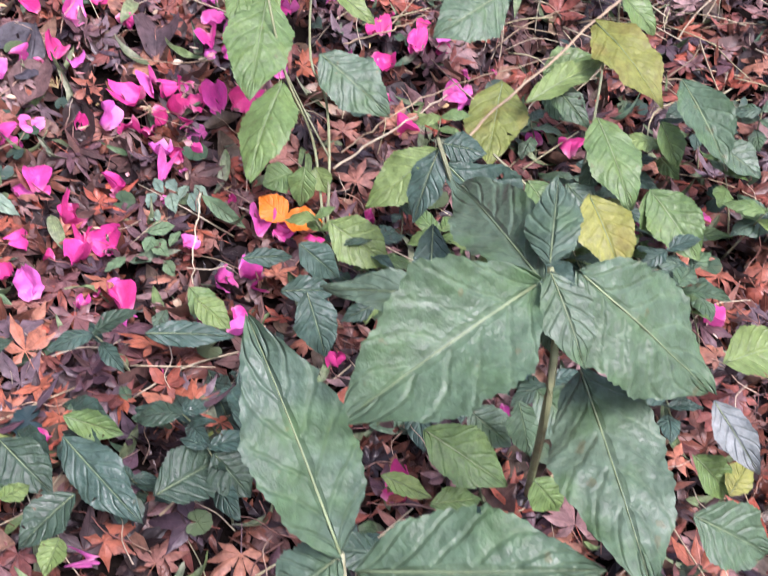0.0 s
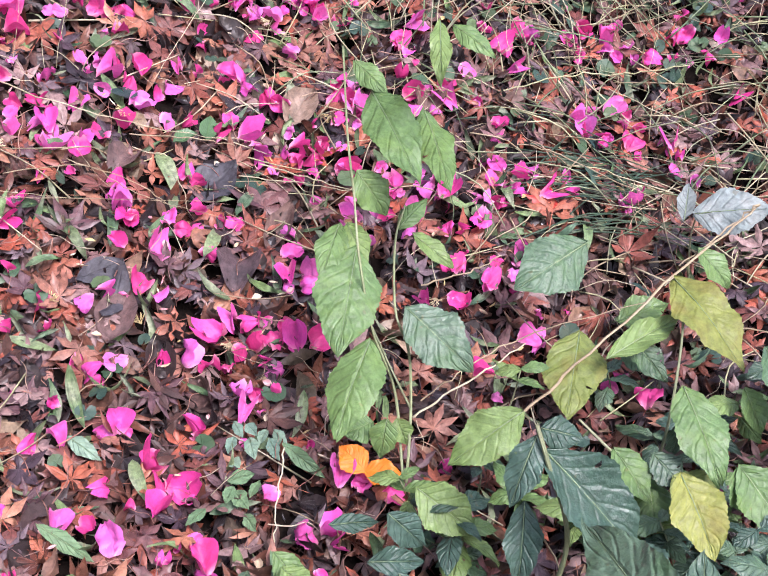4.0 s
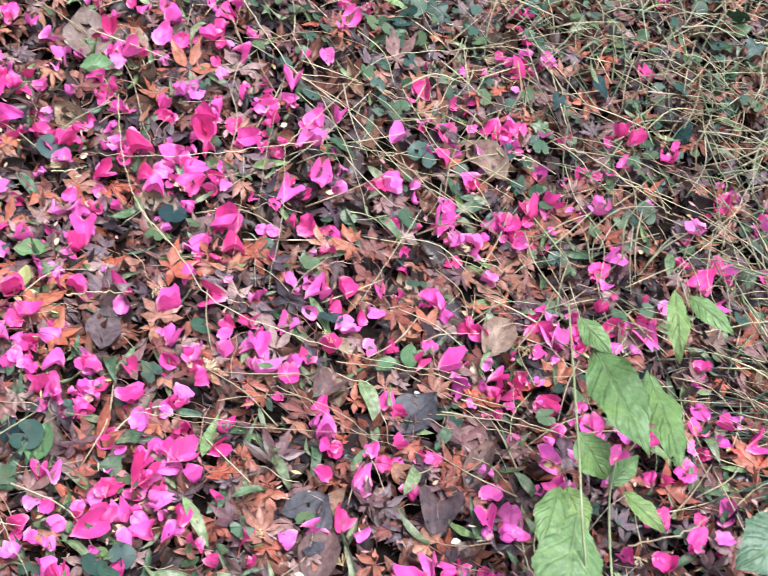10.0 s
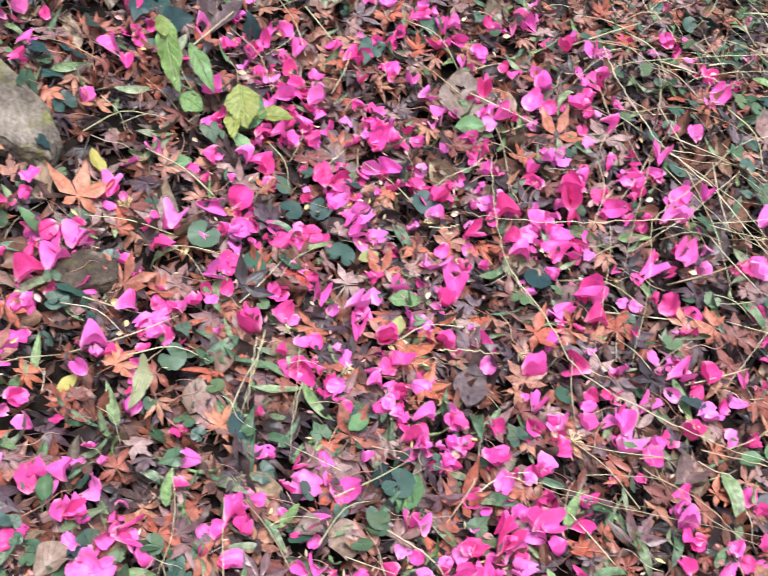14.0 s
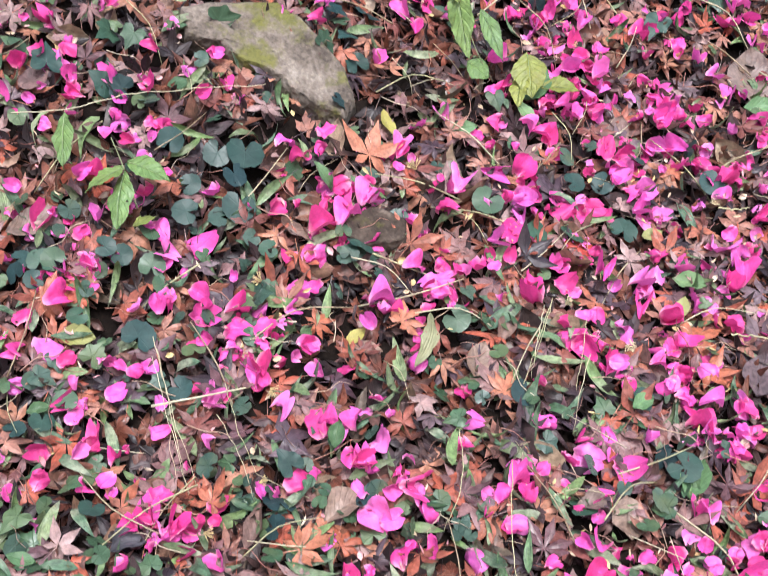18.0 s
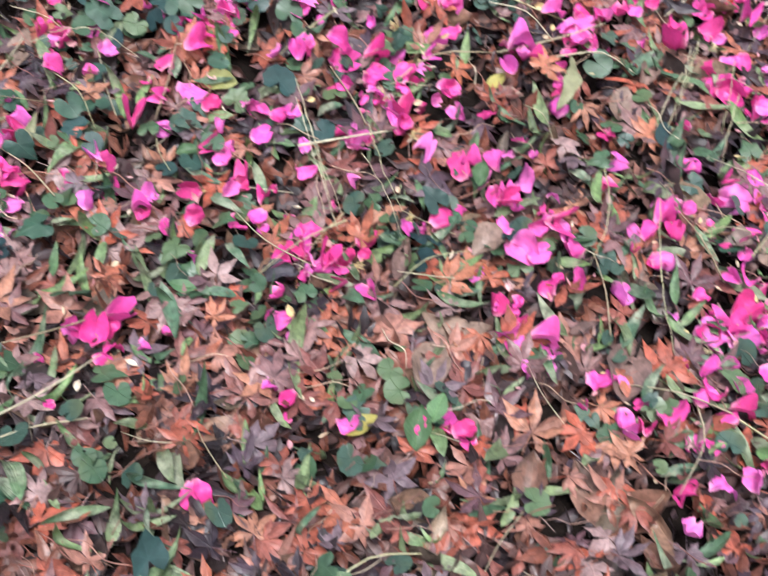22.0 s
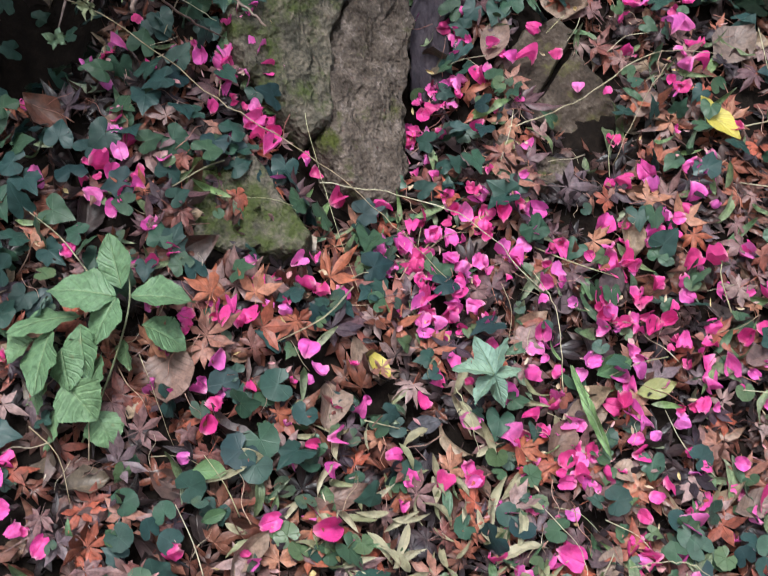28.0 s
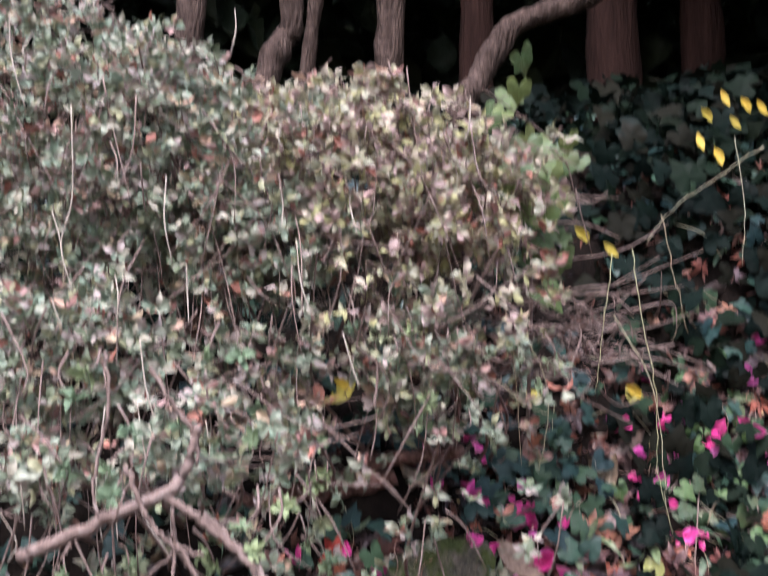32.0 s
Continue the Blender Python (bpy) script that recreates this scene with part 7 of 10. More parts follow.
herb = thing("low_weed", "low dark green weed with pointed leaves on wet litter", "plant")
leaf_part(herb, (-0.259, 0.627, -0.361), (-0.207, 0.581, -0.347), 0.032, "D")
leaf_part(herb, (-0.253, 0.585, -0.352), (-0.203, 0.511, -0.338), 0.038, "D")
leaf_part(herb, (-0.143, 0.551, -0.344), (-0.125, 0.506, -0.357), 0.032, "D")
leaf_part(herb, (-0.253, 0.611, -0.357), (-0.238, 0.622, -0.359), 0.018, "G")
leaf_part(herb, (-0.154, 0.532, -0.368), (-0.174, 0.514, -0.367), 0.025, "D")
leaf_part(herb, (-0.293, 0.592, -0.351), (-0.261, 0.542, -0.356), 0.039, "D")
leaf_part(herb, (-0.131, 0.674, -0.386), (-0.101, 0.564, -0.378), 0.038, "D")
leaf_part(herb, (-0.088, 0.682, -0.359), (-0.038, 0.674, -0.382), 0.013, "D")
leaf_part(herb, (-0.106, 0.582, -0.372), (-0.095, 0.529, -0.374), 0.027, "Y")
leaf_part(herb, (-0.133, 0.585, -0.375), (-0.101, 0.556, -0.378), 0.027, "Y")
leaf_part(herb, (-0.064, 0.708, -0.376), (-0.066, 0.675, -0.375), 0.020, "D")
leaf_part(herb, (-0.171, 0.749, -0.368), (-0.180, 0.715, -0.367), 0.015, "G")
leaf_part(herb, (-0.199, 0.627, -0.363), (-0.209, 0.645, -0.362), 0.011, "G")
leaf_part(herb, (-0.111, 0.687, -0.347), (-0.180, 0.706, -0.371), 0.017, "D")
herb = thing("low_weed", "low weed with olive and silvery leaves among maple leaves", "plant")
leaf_part(herb, (-0.332, 0.571, -0.341), (-0.291, 0.588, -0.357), 0.019, "Y")
leaf_part(herb, (-0.328, 0.537, -0.347), (-0.282, 0.532, -0.353), 0.017, "P")
leaf_part(herb, (-0.325, 0.549, -0.347), (-0.316, 0.564, -0.348), 0.012, "Y")
leaf_part(herb, (-0.376, 0.797, -0.331), (-0.319, 0.762, -0.353), 0.017, "P")
leaf_part(herb, (-0.131, 0.908, -0.350), (-0.087, 0.877, -0.377), 0.017, "P")
leaf_part(herb, (-0.146, 0.768, -0.365), (-0.113, 0.720, -0.378), 0.028, "P")
leaf_part(herb, (-0.362, 0.915, -0.325), (-0.324, 0.887, -0.338), 0.018, "S")
leaf_part(herb, (-0.366, 0.727, -0.340), (-0.346, 0.683, -0.344), 0.011, "D")
leaf_part(herb, (-0.214, 0.830, -0.362), (-0.233, 0.808, -0.360), 0.014, "P")
leaf_part(herb, (-0.192, 0.868, -0.362), (-0.163, 0.879, -0.365), 0.016, "P")
herb = thing("lance_weed", "fresh green weed with narrow upright leaves and small round ones", "plant")
leaf_part(herb, (-0.560, 0.842, -0.279), (-0.573, 0.800, -0.312), 0.008, "F")
leaf_part(herb, (-0.559, 0.843, -0.279), (-0.509, 0.836, -0.310), 0.012, "F")
leaf_part(herb, (-0.559, 0.839, -0.280), (-0.553, 0.773, -0.308), 0.012, "F")
leaf_part(herb, (-0.559, 0.843, -0.279), (-0.562, 0.889, -0.271), 0.010, "F")
leaf_part(herb, (-0.567, 0.896, -0.269), (-0.583, 0.980, -0.226), 0.016, "F")
leaf_part(herb, (-0.584, 0.767, -0.299), (-0.554, 0.743, -0.306), 0.014, "F")
leaf_part(herb, (-0.573, 0.786, -0.284), (-0.599, 0.732, -0.305), 0.010, "F")
SPROUT_AT = [(-0.651, 0.828), (-0.575, 0.782), (-0.591, 0.887), (-0.564, 1.033), (-0.620, 0.760), (-0.540, 0.800)]
sprout_mesh = mesh_of("sprout_leaf", ROUNDS[0], LEAFMATS["F"])
sr = np.random.default_rng(91)
for sx, sy in SPROUT_AT:
    sprout = thing("round_leaf_sprout", "small sprout of soft green round leaves in the litter", "plant", "round-leaved sprouts", (sx, sy, float(ground_z(sx, sy))))
    for k in range(4):
        a = k * 1.6 + sr.uniform(-0.3, 0.3)
        tip = Vector((math.cos(a) * 0.011, math.sin(a) * 0.011, sr.uniform(0.026, 0.036)))
        part("stem", mesh_of("stem", strip([(0, 0, 0), (tip.x * 0.4, tip.y * 0.4, tip.z * 0.7), tuple(tip)], (0.0006, 0.0005, 0.0004), 4), green_stem_mat), sprout)
        leaf = part("leaf", sprout_mesh, sprout)
        leaf.matrix_basis = Matrix.Translation(tip) @ Matrix.Rotation(a - math.pi / 2, 4, "Z") @ Matrix.Rotation(sr.uniform(-0.1, 0.4), 4, "X") @ Matrix.Scale(sr.uniform(0.014, 0.021), 4)
curled = thing("curled_leaf", "narrow pale tan dead leaf curled up on its edge", "leaf")
ob = part("blade", mesh_of("blade", rib_leaf(0.078, 0.011, arch=0.2, rib=0.004, seed=77), bamboo_mat), curled, "pale grey-tan blade")
ob.matrix_basis = axes_pose((-0.998, 1.151, -0.044), (-0.991, 1.082, -0.095), (0.8, -0.3, 0.5))
# straws
stalk("dry_stalk", "thin dry straw-coloured stalk lying over the leaves", [(0.017, 0.932, -0.347), (0.085, 0.964, -0.326), (0.160, 1.008, -0.311)], 0.0022)
stalk("dry_stalk", "thin dry straw-coloured stalk lying over the leaves", [(0.133, 0.902, -0.326), (0.221, 0.954, -0.287), (0.402, 1.077, -0.227), (0.475, 1.129, -0.211)], 0.0030)
stalk("dry_stalk", "thin dry straw-coloured stalk lying over the leaves", [(0.472, 1.123, -0.207), (0.431, 1.112, -0.233), (0.359, 1.071, -0.256)], 0.0026)
stalk("dry_stalk", "thin dry straw-coloured stalk lying over the leaves", [(0.028, 0.949, -0.338), (0.083, 0.978, -0.319), (0.172, 1.020, -0.306), (0.321, 1.061, -0.301)], 0.0016)
stalk("dry_stalk", "thin dry straw-coloured stalk lying over the leaves", [(0.049, 1.116, -0.295), (0.112, 1.130, -0.288), (0.161, 1.169, -0.293)], 0.002)
stalk("dry_stalk", "thin dry straw-coloured stalk lying over the leaves", [(-0.128, 0.859, -0.310), (-0.136, 0.818, -0.332), (-0.143, 0.779, -0.364)], 0.0016)
stalk("dry_stalk", "thin dry straw-coloured stalk lying over the leaves", [(-0.518, 1.949, 0.199), (-0.496, 1.909, 0.167), (-0.448, 1.838, 0.121), (-0.399, 1.780, 0.082), (-0.316, 1.744, 0.035), (-0.228, 1.662, -0.035), (-0.159, 1.640, -0.069), (-0.082, 1.616, -0.118)], 0.0016)
stalk("dry_stalk", "thin dry straw-coloured stalk lying over the leaves", [(-0.399, 1.780, 0.082), (-0.327, 1.807, 0.067), (-0.221, 1.808, 0.035), (-0.107, 1.794, -0.011)], 0.0013)
stalk("dry_stalk", "thin dry straw-coloured stalk lying over the leaves", [(-0.359, 1.677, 0.007), (-0.407, 1.654, 0.008), (-0.505, 1.616, 0.008), (-0.615, 1.565, 0.020), (-0.679, 1.557, 0.027)], 0.0013)
stalk("dry_stalk", "thin dry straw-coloured stalk lying over the leaves", [(-0.407, 1.654, 0.008), (-0.362, 1.716, 0.033), (-0.265, 1.851, 0.087), (-0.134, 1.895, 0.094), (-0.008, 1.946, 0.104), (0.101, 1.980, 0.113)], 0.0013)
stalk("dry_stalk", "thin dry straw-coloured stalk lying over the leaves", [(-0.655, 1.658, 0.082), (-0.630, 1.549, 0.037), (-0.592, 1.472, -0.020), (-0.535, 1.420, -0.059)], 0.0012)
stalk("dry_stalk", "thin dry straw-coloured stalk lying over the leaves", [(-0.590, 1.461, -0.015), (-0.533, 1.409, -0.054), (-0.473, 1.360, -0.105), (-0.365, 1.350, -0.150), (-0.272, 1.342, -0.178), (-0.142, 1.372, -0.220)], 0.0016)
stalk("dry_stalk", "thin dry straw-coloured stalk lying over the leaves", [(-0.466, 1.616, 0.007), (-0.460, 1.542, -0.025), (-0.464, 1.405, -0.106)], 0.0008)
stalk("dry_stalk", "thin dry straw-coloured stalk lying over the leaves", [(-0.407, 1.643, 0.013), (-0.401, 1.533, -0.048), (-0.411, 1.419, -0.117)], 0.0008)
stalk("dry_stalk", "thin dry straw-coloured stalk lying over the leaves", [(-0.218, 2.034, 0.187), (-0.329, 2.019, 0.181), (-0.464, 1.976, 0.170), (-0.497, 1.959, 0.160)], 0.0013)
stalk("dry_stalk", "thin dry straw-coloured stalk lying over the leaves", [(-0.218, 2.034, 0.187), (-0.092, 2.134, 0.207), (0.124, 2.213, 0.211)], 0.0013)
stalk("dry_stalk", "thin dry straw-coloured stalk lying over the leaves", [(-0.218, 2.034, 0.187), (-0.181, 1.957, 0.112), (-0.095, 1.896, 0.040)], 0.0011)
stalk("dry_stalk", "thin dry straw-coloured stalk lying over the leaves", [(-0.056, 2.130, 0.201), (-0.008, 2.022, 0.122), (0.053, 1.972, 0.061)], 0.0011)
stalk("dry_stalk", "thin dry straw-coloured stalk lying over the leaves", [(-0.399, 1.780, 0.082), (-0.285, 1.733, 0.024), (-0.212, 1.675, -0.039), (-0.150, 1.627, -0.088)], 0.0012)
stalk("dry_stalk", "thin dry straw-coloured stalk lying over the leaves", [(-0.365, 1.763, 0.058), (-0.313, 1.664, -0.001), (-0.278, 1.582, -0.077)], 0.0011)
stalk("dry_stalk", "thin dry straw-coloured stalk lying over the leaves", [(-0.198, 1.599, -0.070), (-0.241, 1.518, -0.107), (-0.287, 1.443, -0.150)], 0.0009)
stalk("dry_stalk", "thin dry straw-coloured stalk lying over the leaves", [(-0.385, 1.261, -0.171), (-0.301, 1.253, -0.208), (-0.256, 1.235, -0.236)], 0.0011)
stalk("dry_stalk", "thin dry straw-coloured stalk lying over the leaves", [(-0.535, 1.182, -0.162), (-0.451, 1.187, -0.181), (-0.331, 1.211, -0.204), (-0.205, 1.256, -0.242)], 0.0009)
stalk("dry_stalk", "thin dry straw-coloured stalk lying over the leaves", [(-0.868, 1.233, -0.035), (-0.867, 1.175, -0.072), (-0.872, 1.145, -0.115)], 0.0008)
stalk("dry_stalk", "thin dry straw-coloured stalk lying over the leaves", [(-0.822, 1.231, -0.051), (-0.816, 1.197, -0.086), (-0.813, 1.172, -0.119)], 0.0008)
stalk("dry_stalk", "thin dry straw-coloured stalk lying over the leaves", [(-0.475, 1.827, 0.114), (-0.366, 1.785, 0.067), (-0.270, 1.813, 0.048), (-0.164, 1.750, -0.024)], 0.0011)
stalk("dry_stalk", "thin dry straw-coloured stalk lying over the leaves", [(-0.230, 1.814, 0.050), (-0.159, 1.710, -0.025), (-0.050, 1.672, -0.083)], 0.0011)
stalk("dry_stalk", "thin dry straw-coloured stalk lying over the leaves", [(-0.716, 1.496, 0.021), (-0.693, 1.507, 0.019), (-0.678, 1.533, 0.015)], 0.0018)
stalk("dry_stalk", "thin dry straw-coloured stalk lying over the leaves", [(-0.659, 1.321, -0.077), (-0.627, 1.336, -0.081), (-0.585, 1.358, -0.091)], 0.0018)
stalk("dry_stalk", "thin dry straw-coloured stalk lying over the leaves", [(-0.453, 1.850, 0.118), (-0.365, 1.895, 0.119), (-0.247, 1.884, 0.078), (-0.121, 1.852, 0.019)], 0.0011)
stalk("dry_stalk", "thin dry straw-coloured stalk lying over the leaves", [(-0.415, 1.786, 0.089), (-0.430, 1.649, 0.021), (-0.439, 1.557, -0.046)], 0.001)
stalk("dry_stalk", "thin dry straw-coloured stalk lying over the leaves", [(-0.279, 1.797, 0.052), (-0.352, 1.692, 0.010), (-0.429, 1.608, -0.027)], 0.001)
stalk("dry_stalk", "thin dry straw-coloured stalk lying over the leaves", [(-0.396, 1.752, 0.060), (-0.283, 1.687, -0.008), (-0.182, 1.668, -0.042), (-0.047, 1.725, -0.056)], 0.001)
stalk("dry_stalk", "thin dry straw-coloured stalk lying over the leaves", [(-0.146, 1.307, -0.217), (-0.074, 1.308, -0.244), (-0.000, 1.300, -0.270)], 0.0018)
stalk("dry_stalk", "thin dry straw-coloured stalk lying over the leaves", [(-0.173, 1.279, -0.218), (-0.088, 1.295, -0.243), (-0.014, 1.303, -0.266)], 0.0015)
stalk("dry_stalk", "thin dry straw-coloured stalk lying over the leaves", [(-0.313, 1.327, -0.174), (-0.230, 1.338, -0.191), (-0.178, 1.347, -0.209)], 0.0016)
stalk("dry_stalk", "thin dry straw-coloured stalk lying over the leaves", [(0.024, 1.759, -0.020), (0.082, 1.738, -0.038), (0.150, 1.701, -0.074), (0.204, 1.680, -0.108)], 0.0018)
stalk("dry_stalk", "thin dry straw-coloured stalk lying over the leaves", [(0.155, 1.689, -0.070), (0.258, 1.642, -0.102), (0.348, 1.577, -0.150), (0.336, 1.505, -0.198)], 0.0013)
stalk("dry_stalk", "thin dry straw-coloured stalk lying over the leaves", [(0.178, 1.472, -0.210), (0.262, 1.486, -0.199), (0.332, 1.487, -0.189), (0.415, 1.481, -0.188), (0.502, 1.481, -0.178)], 0.002)
stalk("dry_stalk", "thin dry straw-coloured stalk lying over the leaves", [(0.165, 1.392, -0.248), (0.248, 1.380, -0.249), (0.311, 1.343, -0.263), (0.405, 1.292, -0.295)], 0.0018)
stalk("dry_stalk", "thin dry straw-coloured stalk lying over the leaves", [(-0.346, 1.678, 0.004), (-0.258, 1.678, -0.008), (-0.169, 1.697, -0.028)], 0.0013)
stalk("dry_stalk", "thin dry straw-coloured stalk lying over the leaves", [(-0.258, 1.678, -0.008), (-0.171, 1.631, -0.051), (-0.098, 1.598, -0.094), (-0.033, 1.570, -0.139)], 0.0013)
stalk("dry_stalk", "thin dry straw-coloured stalk lying over the leaves", [(0.281, 1.776, -0.029), (0.439, 1.753, -0.032), (0.557, 1.676, -0.080)], 0.0013)
stalk("dry_stalk", "thin dry straw-coloured stalk lying over the leaves", [(0.344, 1.566, -0.145), (0.416, 1.580, -0.137), (0.527, 1.642, -0.108)], 0.0011)
stalk("dry_stalk", "thin dry straw-coloured stalk lying over the leaves", [(0.557, 1.761, -0.036), (0.488, 1.681, -0.081), (0.413, 1.618, -0.137)], 0.0011)
stalk("dry_stalk", "thin dry straw-coloured stalk lying over the leaves", [(-0.452, 1.212, -0.162), (-0.362, 1.246, -0.173), (-0.314, 1.230, -0.200), (-0.266, 1.220, -0.218), (-0.181, 1.228, -0.256)], 0.001)
stalk("dry_stalk", "thin dry straw-coloured stalk lying over the leaves", [(-0.546, 1.172, -0.154), (-0.465, 1.185, -0.169), (-0.385, 1.212, -0.200)], 0.0009)
stalk("dry_stalk", "thin dry straw-coloured stalk lying over the leaves", [(0.183, 1.558, -0.146), (0.279, 1.633, -0.099), (0.357, 1.755, -0.031)], 0.0011)
stalk("dry_stalk", "thin dry straw-coloured stalk lying over the leaves", [(0.257, 1.632, -0.111), (0.233, 1.543, -0.157), (0.266, 1.494, -0.216)], 0.0009)
stalk("dry_stalk", "thin dry straw-coloured stalk lying over the leaves", [(0.407, 1.756, -0.032), (0.399, 1.640, -0.104), (0.416, 1.560, -0.177)], 0.0009)
stalk("dry_stalk", "thin dry straw-coloured stalk lying over the leaves", [(0.373, 1.458, -0.200), (0.433, 1.410, -0.217), (0.475, 1.382, -0.234)], 0.0011)
stalk("dry_stalk", "thin dry straw-coloured stalk lying over the leaves", [(0.467, 1.735, -0.042), (0.480, 1.591, -0.127), (0.450, 1.508, -0.203)], 0.0009)
stalk("dry_stalk", "thin dry straw-coloured stalk lying over the leaves", [(0.301, 1.755, -0.030), (0.371, 1.693, -0.075), (0.486, 1.629, -0.126)], 0.0009)
stalk("dry_stalk", "thin dry straw-coloured stalk lying over the leaves", [(0.171, 1.632, -0.105), (0.206, 1.552, -0.161), (0.181, 1.482, -0.215)], 0.0009)
stalk("dry_stalk", "thin dry straw-coloured stalk lying over the leaves", [(-1.527, 1.044, 0.166), (-1.464, 1.088, 0.169), (-1.403, 1.160, 0.180), (-1.295, 1.274, 0.176)], 0.0013)
stalk("dry_stalk", "thin dry straw-coloured stalk lying over the leaves", [(-0.871, 1.208, -0.033), (-0.866, 1.170, -0.067), (-0.866, 1.159, -0.109)], 0.0009)
stalk("dry_stalk", "thin dry straw-coloured stalk lying over the leaves", [(-0.802, 1.179, -0.069), (-0.800, 1.136, -0.098), (-0.800, 1.121, -0.148)], 0.0009)
stalk("dry_stalk", "thin dry straw-coloured stalk lying over the leaves", [(-1.253, 0.935, -0.034), (-1.202, 0.889, -0.086), (-1.147, 0.852, -0.155)], 0.0009)
stalk("dry_stalk", "thin dry straw-coloured stalk lying over the leaves", [(-1.153, 0.907, -0.095), (-1.110, 0.886, -0.128), (-1.084, 0.869, -0.166)], 0.0008)
stalk("dry_stalk", "thin dry straw-coloured stalk lying over the leaves", [(-0.865, 1.223, -0.028), (-0.862, 1.171, -0.065), (-0.873, 1.145, -0.115)], 0.0008)
stalk("dry_stalk", "thin dry straw-coloured stalk lying over the leaves", [(-1.241, 0.915, -0.047), (-1.193, 0.874, -0.098), (-1.149, 0.841, -0.158)], 0.0008)
stalk("dry_stalk", "thin dry straw-coloured stalk lying over the leaves", [(-1.163, 0.942, -0.076), (-1.130, 0.914, -0.112), (-1.096, 0.894, -0.150)], 0.0008)
stalk("dry_stalk", "thin dry straw-coloured stalk lying over the leaves", [(-0.908, 1.029, -0.116), (-0.883, 0.976, -0.145), (-0.888, 0.937, -0.188)], 0.0009)
stalk("dry_stalk", "thin dry straw-coloured stalk lying over the leaves", [(-0.840, 1.014, -0.131), (-0.810, 0.933, -0.176), (-0.775, 0.886, -0.236)], 0.0009)
stalk("dry_stalk", "thin dry straw-coloured stalk lying over the leaves", [(-0.663, 1.021, -0.179), (-0.638, 0.991, -0.204), (-0.614, 0.966, -0.237)], 0.0009)
stalk("dry_stalk", "thin dry straw-coloured stalk lying over the leaves", [(-1.526, 0.807, 0.012), (-1.493, 0.831, 0.024), (-1.465, 0.859, 0.015), (-1.430, 0.877, -0.018)], 0.0011)
stalk("dry_stalk", "thin dry straw-coloured stalk lying over the leaves", [(-1.618, 0.759, 0.071), (-1.559, 0.762, 0.027), (-1.527, 0.722, -0.049)], 0.0008)
stalk("dry_stalk", "thin dry straw-coloured stalk lying over the leaves", [(-1.247, 0.932, -0.047), (-1.190, 0.876, -0.095), (-1.149, 0.839, -0.159)], 0.0009)
stalk("dry_stalk", "thin dry straw-coloured stalk lying over the leaves", [(-1.631, 0.653, -0.003), (-1.584, 0.680, -0.015), (-1.554, 0.726, -0.017)], 0.0011)
stalk("dry_stalk", "thin dry straw-coloured stalk lying over the leaves", [(-2.423, 0.570, 0.683), (-2.353, 0.560, 0.647), (-2.232, 0.612, 0.594), (-2.118, 0.669, 0.510), (-2.035, 0.733, 0.449), (-1.949, 0.794, 0.375), (-1.848, 0.831, 0.289)], 0.0016)
stalk("dry_stalk", "thin dry straw-coloured stalk lying over the leaves", [(-2.275, 0.643, 0.667), (-2.211, 0.677, 0.637), (-2.183, 0.721, 0.604)], 0.0012)
stalk("dry_stalk", "thin dry straw-coloured stalk lying over the leaves", [(-2.105, 0.802, 0.498), (-2.013, 0.765, 0.388), (-1.919, 0.739, 0.273)], 0.0008)
stalk("dry_stalk", "thin dry straw-coloured stalk lying over the leaves", [(-2.026, 0.767, 0.397), (-1.954, 0.845, 0.379), (-1.860, 0.889, 0.355), (-1.755, 0.918, 0.272)], 0.0015)
stalk("dry_stalk", "thin dry straw-coloured stalk lying over the leaves", [(-1.989, 0.451, 0.245), (-1.938, 0.458, 0.142)], 0.0009)
stalk("dry_stalk", "thin dry straw-coloured stalk lying over the leaves", [(-1.875, 0.994, 0.466), (-1.827, 1.083, 0.503), (-1.800, 1.207, 0.556), (-1.756, 1.310, 0.553)], 0.0013)
stalk("dry_stalk", "thin dry straw-coloured stalk lying over the leaves", [(-1.786, 1.226, 0.542), (-1.784, 1.165, 0.492), (-1.774, 1.087, 0.414)], 0.0012)
stalk("dry_stalk", "thin dry straw-coloured stalk lying over the leaves", [(-1.689, 0.883, 0.160), (-1.720, 0.904, 0.252), (-1.763, 0.905, 0.300)], 0.0013)
stalk("dry_stalk", "thin dry straw-coloured stalk lying over the leaves", [(-1.757, 0.752, 0.185), (-1.730, 0.749, 0.156), (-1.712, 0.748, 0.111)], 0.0011)

# twigs
stalk("twig", "pale grey-brown shrub branch hanging over the ivy", [(-1.958, 0.336, 0.867), (-1.928, 0.359, 0.835), (-1.908, 0.373, 0.810), (-1.895, 0.378, 0.776), (-1.881, 0.381, 0.738), (-1.866, 0.387, 0.699), (-1.853, 0.394, 0.674), (-1.849, 0.389, 0.645)], 0.0046)
stalk("twig", "pale grey-brown shrub branch", [(-2.025, 0.181, 0.833), (-2.008, 0.202, 0.844), (-1.977, 0.240, 0.867), (-1.942, 0.282, 0.890), (-1.931, 0.298, 0.911), (-1.927, 0.304, 0.929), (-1.927, 0.309, 0.956)], 0.0072)
stalk("twig", "bare grey-brown shrub twig", [(-1.942, 0.282, 0.890), (-1.923, 0.301, 0.875), (-1.910, 0.313, 0.861), (-1.887, 0.336, 0.835), (-1.873, 0.348, 0.812)], 0.0046)
